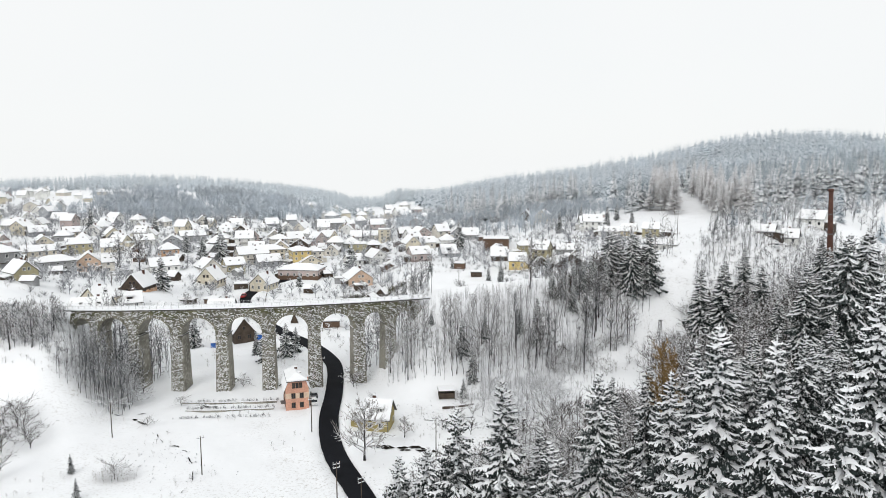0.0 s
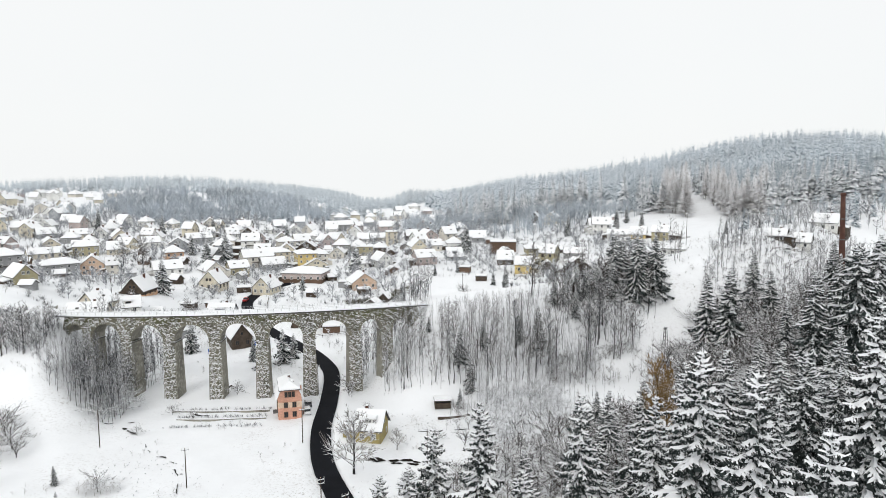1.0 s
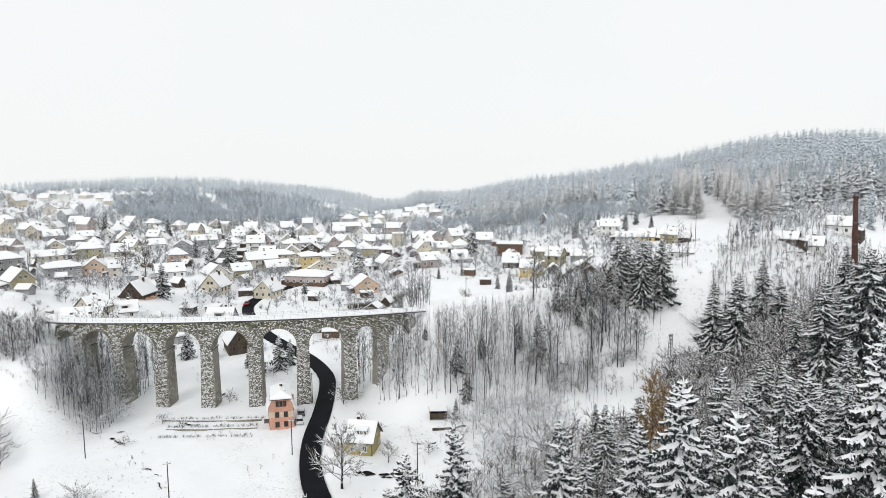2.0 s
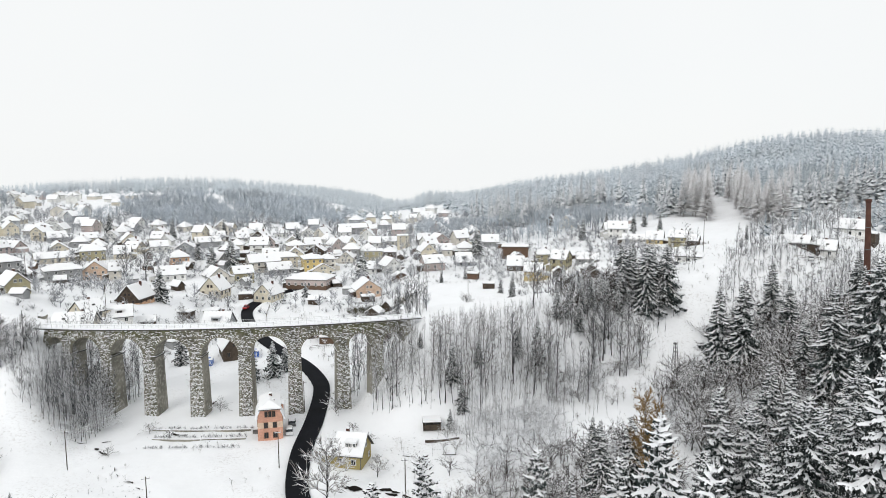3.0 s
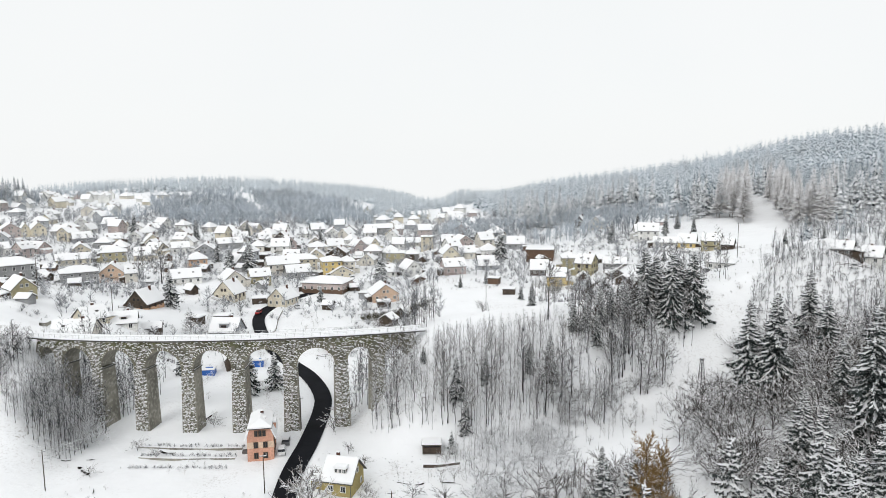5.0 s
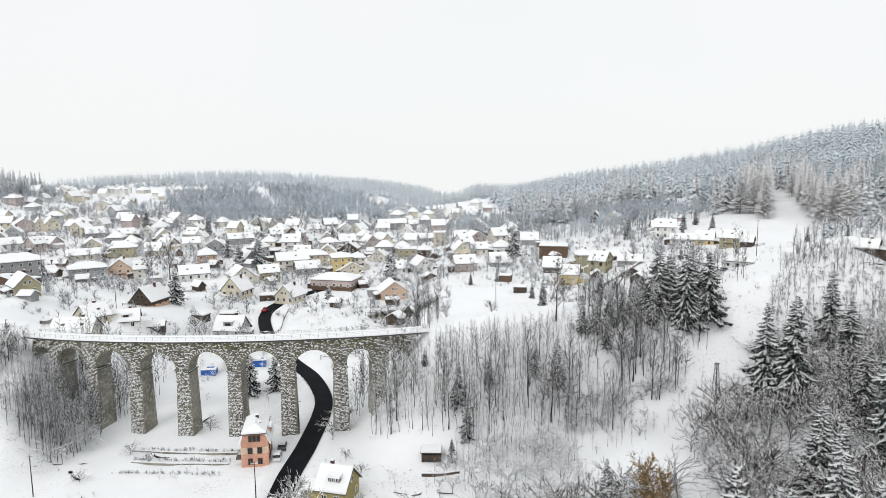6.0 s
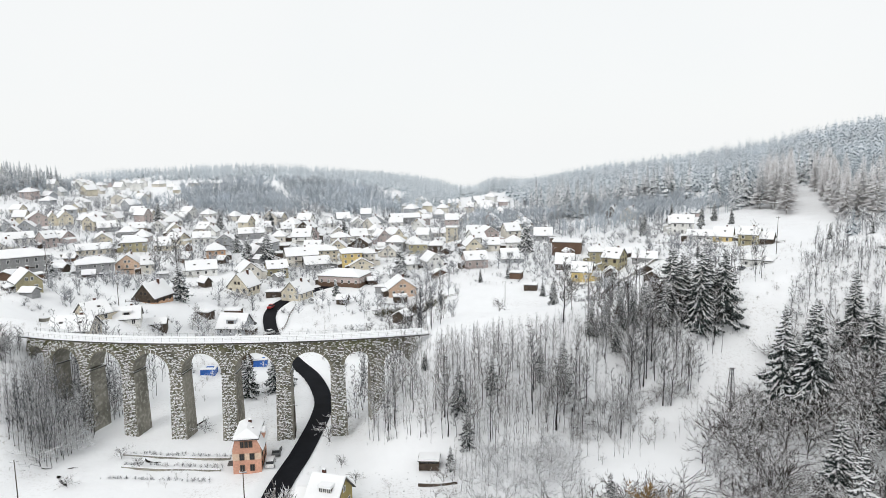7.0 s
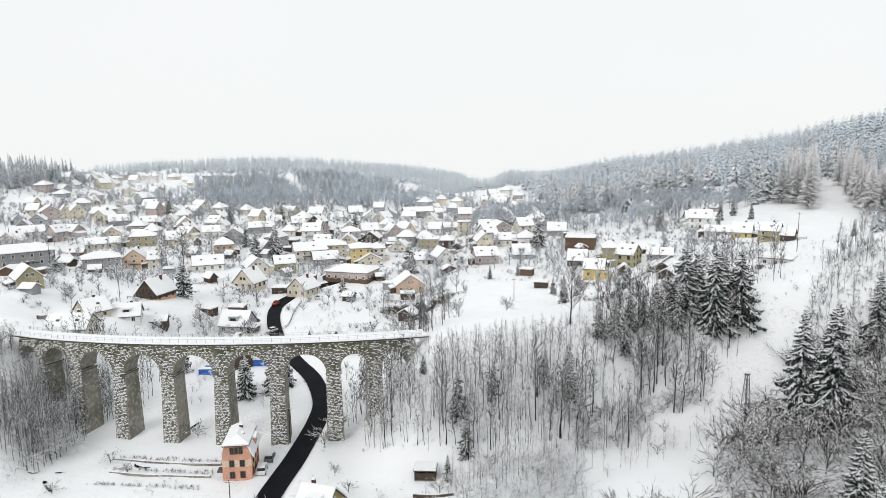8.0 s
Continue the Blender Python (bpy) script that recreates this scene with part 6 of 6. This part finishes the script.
def lattice_mast(x, y, h):
    z = ground(x, y)
    ms = base("lattice_mast", pose(x, y, z, 0, 0, 20), "tapered steel lattice mast of a power line", "mast")
    def leg(a, b, t):
        k = 0.75 - 0.5 * t
        return (a * k, b * k, h * t)
    for a, b in ((-1, -1), (1, -1), (1, 1), (-1, 1)):
        part("leg", Shape().tube([leg(a, b, -0.05), leg(a, b, 1.0)], [0.12, 0.09], 4), STEEL, ms)
    for k in range(8):
        t0, t1 = k / 8, (k + 1) / 8
        for (a, b), (c, d) in (((-1, -1), (1, -1)), ((1, -1), (1, 1)), ((1, 1), (-1, 1)), ((-1, 1), (-1, -1))):
            part("brace", Shape().tube([leg(a, b, t0), leg(c, d, t1)], [0.055, 0.055], 4), STEEL, ms)
    part("crossarm", Shape().box(0, 0, h - 0.3, 1.7, 0.16, 0.16), STEEL, ms)
    part("cap_snow", Shape().box(0, 0, h + 0.1, 0.7, 0.6, 0.25, taper=0.7), SNOW, ms)


lattice_mast(83.4, 205.7, 9.2)


def wall_run(name, pts, w, h, mat, label, category, cap=True, lift=0.0):
    """A low wall, bank or beam along a line on the ground, with a cap of snow."""
    line = [tuple(q) for q in smooth_line(pts, 1.0)]
    ob = base(name, pose(0, 0, 0), label, category)
    part("body", ribbon(line, w, h + lift, h + 0.6, ground), mat, ob)
    if cap:
        part("snow_cap", ribbon(line, w * 0.92, h + lift + 0.16, 0.18, ground), SNOW, ob)


wall_run("terrace_wall", [(-50, 172.2), (-42, 171.6), (-35, 171.8), (-28.5, 172)], 0.35, 0.32, MASONRY, "low dry stone terrace wall under snow", "wall")
wall_run("terrace_wall", [(-52.7, 177.9), (-44, 177.2), (-36, 177.0), (-28.6, 177.5)], 0.35, 0.34, MASONRY, "low dry stone terrace wall under snow", "wall")
wall_run("timber_beam", [(13.2, 166.3), (17, 165.6), (20.8, 166)], 0.45, 0.5, PLANK, "long dark timber beam lying in the snow", "timber")
wall_run("garden_wall", [(-106, 230), (-107.5, 235), (-108.8, 240)], 0.4, 1.0, MASONRY, "grey garden wall with a cap of snow", "wall")
wall_run("hillside_wall", [(72, 309), (80, 318), (88, 330), (93, 338)], 0.5, 1.1, MASONRY, "dark retaining wall climbing beside the houses", "wall")
wall_run("footpath", [(-45.5, 188), (-43.8, 192), (-42.6, 197)], 0.35, 0.12, SOIL, "narrow bare earth footpath", "path", cap=False)
wall_run("footpath", [(-31, 186), (-29.5, 190), (-29, 193)], 0.35, 0.12, SOIL, "narrow bare earth footpath", "path", cap=False)


def stream_bank(pts, width, seed):
    """The dark ragged edge of a brook between snow banks."""
    line = smooth_line(pts, 0.8)
    rg = random.Random(seed)
    s = Shape()
    verts, faces = [], []
    for i, q in enumerate(line):
        a, b = line[max(0, i - 1)], line[min(len(line) - 1, i + 1)]
        d = (b - a).normalized()
        w = width * rg.uniform(0.25, 1.2) / 2 * (1 if 0 < i < len(line) - 1 else 0.1)
        for sgn in (1, -1):
            x, y = q.x - d.y * w * sgn, q.y + d.x * w * sgn
            verts.append((x, y, ground(x, y) + float(roughness(x, y)) + (0.22 if sgn > 0 else 0.14) * rg.uniform(0.7, 1.2)))
    for i in range(len(line) - 1):
        faces.append((2 * i, 2 * i + 1, 2 * i + 3, 2 * i + 2))
    s.add(verts, faces)
    tagged(part("brook", s, SOIL), "dark narrow brook with ragged snowy banks", "brook", kind="structure")


def broken_bank(pts, width, seed, gap):
    """A brook that shows only here and there between bridges of snow."""
    rg = random.Random(seed)
    line = smooth_line(pts, 0.9)
    i = 0
    while i < len(line) - 2:
        k = rg.randint(2, 4)
        piece = [(q.x + rg.uniform(-0.25, 0.25), q.y + rg.uniform(-0.25, 0.25)) for q in line[i:i + k + 1]]
        if len(piece) > 2:
            stream_bank(piece, width * rg.uniform(0.5, 1.1), rg.randrange(999))
        i += k + rg.randint(*gap)


broken_bank([(-3.5, 147.4), (0, 145.5), (3, 144.2), (6, 143.6), (9.5, 140.5), (10.8, 138.4)], 1.5, 1, (0, 1))
broken_bank([(2.5, 143.4), (5.5, 142.2), (8, 141)], 0.9, 2, (1, 2))
broken_bank([(-61, 167.5), (-58.4, 164.6), (-56.2, 163.4)], 0.7, 3, (0, 1))
broken_bank([(-52, 157), (-49, 152), (-45, 149.5), (-42, 145), (-39.5, 139), (-38, 133), (-39, 127)], 0.32, 4, (1, 4))
broken_bank([(-47, 176.2), (-45, 175), (-43, 175.3)], 0.6, 6, (0, 1))
broken_bank([(8, 160), (12, 158), (17, 158.6), (21, 157)], 0.4, 7, (1, 3))
broken_bank([(-66, 170), (-61, 171), (-55, 172.5)], 0.35, 8, (1, 3))


def car(x, y, rz, paint, tone, snowy=0.0):
    z = ground(x, y) + (0.0 if float(road_gap(x, y)) > 4 else -0.1)
    c = base("car", pose(x, y, z, 0, 0, rz), f"small {tone} car {'parked under snow' if snowy else 'on the wet road'}", "car")
    part("body", Shape().prism([(-2.05, 0.35), (2.05, 0.35), (2.1, 0.75), (1.9, 0.95), (0.9, 1.02), (-1.75, 1.02), (-2.1, 0.85)], -0.85, 0.85, "x"), paint, c)
    cab = part("cabin", Shape().prism([(-1.75, 1.0), (0.95, 1.0), (0.25, 1.45), (-1.35, 1.47)], -0.75, 0.75, "x"), GLASS, c, "dark glazed cabin")
    part("roof", Shape().box(0, -0.55, 1.5 + snowy / 2, 1.4, 1.6, 0.08 + snowy, taper=0.95), SNOW if snowy else paint, cab)
    for px in (-0.8, 0.8):
        for py in (-1.3, 1.3):
            w = part("wheel", Shape().tube([(px - 0.1, py, 0.32), (px + 0.1, py, 0.32)], [0.32, 0.32], 12), RUBBER, c)
            part("rim", Shape().tube([(px - 0.11, py, 0.32), (px + 0.11, py, 0.32)], [0.18, 0.18], 8), STEEL, w)
    if snowy:
        part("bonnet_snow", Shape().box(0, 1.4, 1.0 + snowy / 2, 1.5, 1.1, snowy, taper=0.9), SNOW, c)


car(-50.6, 268, 150, WHITE_PAINT, "white")
car(-61.2, 302, 178, RED, "red")
car(-60.4, 277.5, 150, STEEL, "grey", 0.25)
car(-19.4, 180.5, 10, STEEL, "grey", 0.25)
car(-19.0, 175.2, 12, WHITE_PAINT, "white", 0.25)
car(-66, 287, 160, STEEL, "grey", 0.25)


def tarp_box(x, y, rz, w, l, h):
    z = ground(x, y)
    b = base("covered_pool", pose(x, y, z, 0, 0, rz), "low frame covered with a bright blue tarpaulin, snow on one edge", "tarpaulin")
    part("side", Shape().box(0, 0, h / 2 - 0.2, w, l, h + 0.4, taper=0.97), BLUE, b)
    part("frame", Shape().box(0, 0, h + 0.06, w + 0.25, l + 0.25, 0.14), WHITE_PAINT, b)
    part("cover", Shape().box(0.3, 0.35, h + 0.16, w * 0.5, l * 0.34, 0.1), BLUE, b, "blue tarpaulin")
    for x0, y0, sx, sy in ((-w * 0.37, 0, w * 0.26, l), (w * 0.05, -l * 0.33, w * 0.6, l * 0.34), (w * 0.44, 0.2, w * 0.14, l * 0.9), (0, l * 0.42, w * 0.7, l * 0.18)):
        part("snow", Shape().box(x0, y0, h + 0.22, sx, sy, 0.2, taper=0.85), SNOW, b)


tarp_box(-55.2, 229.2, 8, 4.2, 3.6, 1.6)
tarp_box(-42.5, 236.5, 14, 4.0, 3.0, 2.0)


def a_frame(x, y, rz, w, l, h):
    z = ground(x, y) - 0.2
    a = base("garden_hut", pose(x, y, z, 0, 0, rz), "small dark A-frame hut with snow on its roof", "hut")
    part("gable", Shape().prism([(-w / 2, 0), (w / 2, 0), (0, h)], -l / 2, l / 2), PLANK, a)
    part("roof_snow", Shape().prism([(-w / 2 - 0.3, 0), (-w / 2 - 0.05, 0), (0, h + 0.05), (w / 2 + 0.05, 0), (w / 2 + 0.3, 0), (0, h + 0.5)], -l / 2 - 0.2, l / 2 + 0.2), SNOW, a)
    part("door", Shape().box(0, -l / 2 - 0.03, h * 0.28, w * 0.25, 0.06, h * 0.5), DARK_FRAME, a)
    return a


a_frame(-25.6, 259, 8, 6.0, 5, 4.4)
a_frame(-34.5, 259, 12, 3.0, 4, 4.2)
house(0.6, 266, 8, 6.5, 4.5, 2.2, 1.2, OLIVE, along="x", floors=1, name="shed", windows=False, chimney=False, label="low mustard-coloured shed half hidden by brush")


def fence(pts, label):
    """A garden fence: posts with two rails between them."""
    line = smooth_line(pts, 2.4)
    fe = base("garden_fence", pose(0, 0, 0), label, "fence", "garden fences")
    for i, q in enumerate(line):
        part("post", Shape().box(q.x, q.y, ground(q.x, q.y) + 0.5, 0.12, 0.12, 1.3), PLANK, fe)
        if i:
            p = line[i - 1]
            for hgt in (0.45, 0.95):
                part("rail", Shape().tube([(p.x, p.y, ground(p.x, p.y) + hgt), (q.x, q.y, ground(q.x, q.y) + hgt)], [0.06, 0.06], 4), PLANK, fe)


fence([(-52, 262), (-47, 272), (-50, 290), (-52, 305)], "dark wooden fence beside the road")
fence([(-20, 296), (-5, 299), (12, 300)], "dark wooden garden fence in the snow")
fence([(55, 312), (66, 312), (75, 322)], "dark wooden garden fence in the snow")
fence([(100, 372), (112, 352), (122, 335)], "dark wooden fence across the snowy slope")

# parked cars under snow, and more garden fences between the houses
gr = random.Random(77)
PLOTS = [(o.location.x, o.location.y) for o in scene.objects if o.get("group") == "houses of the town" and o.location.y < 420]
gr.shuffle(PLOTS)
for hx, hy in PLOTS[:16]:
    cx, cy = hx + gr.choice((-7.5, 7.5)), hy - gr.uniform(5.5, 7.5)
    if float(road_gap(cx, cy)) > 5 and all((cx - a) ** 2 + (cy - b) ** 2 > 36 for a, b in PLOTS):
        car(cx, cy, gr.uniform(-40, 40), *gr.choice(((STEEL, "grey"), (WHITE_PAINT, "white"))), 0.3)
made = 0
for hx, hy in PLOTS[16:]:
    fx, fy, ang, ln = hx - gr.uniform(4, 8), hy - gr.uniform(6.5, 9), gr.uniform(-0.4, 0.5), gr.uniform(8, 14)
    run = [(fx + ln * k * math.cos(ang), fy + ln * k * math.sin(ang)) for k in (0, 0.5, 1)]
    if made < 30 and all(float(road_gap(a, b)) > 5 and all((a - p) ** 2 + (b - q) ** 2 > 30 for p, q in PLOTS) for a, b in run):
        fence(run, "dark wooden garden fence in the snow")
        made += 1
# ---- stones of the viaduct's near face ----
def face_turn(u):
    return math.degrees(radians(ARC_A) + u / ARC_R)


def solid_spans(z):
    """Stretches of u along the near face that are masonry at that height."""
    out = []
    for i in range(9):
        u0, u1 = JOINTS[i], JOINTS[i + 1]
        mid, rise = (u0 + u1) / 2, (u1 - u0 - PIER) / 2
        if z > top_at(mid) - 0.05:
            continue
        up = z + 0.2 - SPRING[i]
        half = rise if up <= 0 else math.sqrt(max(0.0, (rise + 0.75) ** 2 - up * up)) if up < rise + 0.75 else 0.0
        out += [(u0, mid - half), (mid + half, u1)] if half > 0 else [(u0, u1)]
    merged = []
    for a, b in out:
        if merged and abs(merged[-1][1] - a) < 0.01:
            merged[-1][1] = b
        else:
            merged.append([a, b])
    return merged


def batter(u, z):
    """How far the near face stands out at that place."""
    i = min(range(1, 9), key=lambda k: abs(JOINTS[k] - u))
    drop = min(SPRING[i - 1], SPRING[i]) - z
    return HALF + max(0.0, drop) * 0.022


def stone_box(w, h, d, rg):
    """A roughly dressed stone, its back at y = 0, its face bulging towards -y."""
    s = Shape()
    j = [rg.uniform(0.86, 1.0) for _ in range(8)]
    s.add([(-w / 2, 0, -h / 2), (w / 2, 0, -h / 2), (w / 2, 0, h / 2), (-w / 2, 0, h / 2),
           (-w / 2 * j[0], -d * j[4], -h / 2 * j[1]), (w / 2 * j[2], -d * j[5], -h / 2 * j[3]), (w / 2 * j[6], -d * j[7], h / 2 * j[0]), (-w / 2 * j[1], -d * j[2], h / 2 * j[5])],
          [(0, 1, 5, 4), (1, 2, 6, 5), (2, 3, 7, 6), (3, 0, 4, 7), (4, 5, 6, 7)])
    return s


def snow_ledge(w, h, d, rg):
    """A low uneven streak of snow lying on a ledge, its back at y = 0.02."""
    out = [(-w / 2, -0.02), (w / 2, -0.02), (w * rg.uniform(0.3, 0.5), h * rg.uniform(0.3, 0.8)), (w * rg.uniform(-0.05, 0.2), h * rg.uniform(0.7, 1.1)), (-w * rg.uniform(0.3, 0.48), h * rg.uniform(0.3, 0.9))]
    s = Shape()
    n = len(out)
    s.add([(x, 0.02, z) for x, z in out] + [(x * 0.92, -d * rg.uniform(0.75, 1.1), z * 0.8 - 0.01) for x, z in out],
          [tuple(range(n, 2 * n))] + [(i, (i + 1) % n, (i + 1) % n + n, i + n) for i in range(n)])
    return s


rg = random.Random(33)
WIDTHS = (0.38, 0.56, 0.78)
COURSE = 0.33
STONES = [[stone_box(w, COURSE - 0.03, rg.uniform(0.06, 0.2), rg).mesh("stone", STONE) for _ in range(5)] for w in WIDTHS]
LEDGES = [snow_ledge(1.0, 0.165, 0.26, rg).mesh("ledge_snow", SNOW) for _ in range(9)]
VOUSSOIR = stone_box(0.56, 0.78, 0.16, rg).mesh("arch_stone", STONE)
loose = {0: Shape(), 1: Shape(), 2: Shape()}
for course in range(78):
    z = 4.8 + COURSE * course
    for a, b in solid_spans(z):
        u = a
        first = True
        while u < b - 0.15:
            k = rg.randrange(3)
            w = WIDTHS[k]
            if first:
                w *= rg.uniform(0.5, 1.0)
                first = False
            w = min(w, b - u)
            mid = u + w / 2
            u += w + 0.025
            p = arc(mid, batter(mid, z), z)
            if z < ground(p[0], p[1]) - 0.3 or z > top_at(mid) - 0.15:
                continue
            m = pose(*p, 0, 0, face_turn(mid)) @ Matrix.Diagonal((w / WIDTHS[k], 1, 1, 1))
            me = STONES[k][rg.randrange(5)]
            # one middle pier stone by stone, the rest of the face joined
            if JOINTS[4] - 1.9 < mid < JOINTS[4] + 1.9 and z < SPRING[4] - 0.5:
                part("stone", me, None, viaduct).matrix_basis = m
            else:
                damp = top_at(mid) - z < 1.1 + 0.9 * math.sin(mid * 0.23 + 1) + 0.5 * math.sin(mid * 1.7)
                loose[2 if damp else 0].add([m @ v.co for v in me.vertices], [tuple(q.vertices) for q in me.polygons])
            # snow catches unevenly: more on the battered piers than under the coping
            high = (z - SPRING[4]) / 6.5
            if rg.random() < 0.92 - 0.40 * min(1.0, max(0.0, high)) + 0.22 * math.sin(mid * 1.3 + z * 0.9) * math.sin(mid * 0.31 - z * 0.7):
                for _ in range(1 if w < 0.5 else 2):
                    me = LEDGES[rg.randrange(9)]
                    mm = pose(*p, 0, 0, face_turn(mid)) @ Matrix.Translation((rg.uniform(-0.45, 0.45) * w, 0, COURSE / 2 - 0.06 + rg.uniform(-0.07, 0.05))) @ Matrix.Diagonal((rg.uniform(0.18, 0.62), rg.uniform(0.6, 1.25), rg.uniform(0.4, 1.2), 1))
                    loose[1].add([mm @ v.co for v in me.vertices], [tuple(q.vertices) for q in me.polygons])


def joined(name, shape, mat, label):
    me = bpy.data.meshes.new(name)
    me.from_pydata(shape.v, [], shape.f)
    me.materials.append(mat)
    tagged(part(name, me, None, viaduct), label, kind="stuff")


for i in range(9):
    u0, u1 = JOINTS[i], JOINTS[i + 1]
    mid, rise = (u0 + u1) / 2, (u1 - u0 - PIER) / 2
    n = int(math.pi * (rise + 0.35) / 0.6)
    for k in range(n):
        a = math.pi * (k + 0.5) / n
        u, z = mid - (rise + 0.4) * math.cos(a), SPRING[i] + (rise + 0.4) * math.sin(a)
        p = arc(u, HALF, z)
        if z < ground(p[0], p[1]):
            continue
        st = part("arch_stone", VOUSSOIR, None, viaduct)
        st.matrix_basis = pose(*p, 0, 0, face_turn(u)) @ pose(0, 0, 0, 0, math.degrees(a) - 90, 0)
        if rg.random() < 0.75:
            mm = pose(*arc(u, HALF + 0.04, z), 0, 0, face_turn(u)) @ pose(0, 0, 0, 0, math.degrees(a), 0) @ Matrix.Translation((0, 0, (0.26 if a < math.pi / 2 else -0.30))) @ Matrix.Diagonal((rg.uniform(0.35, 0.75), 0.9, rg.uniform(0.5, 1.0), 1))
            me = LEDGES[rg.randrange(9)]
            loose[1].add([mm @ v.co for v in me.vertices], [tuple(q.vertices) for q in me.polygons])
joined("stone_facing", loose[0], STONE, "rough granite blocks in level courses")
joined("mossy_facing", loose[2], MOSSY, "damp mossy blocks below the coping")
joined("ledge_snow", loose[1], SNOW, "snow caught on the ledges of the blocks")
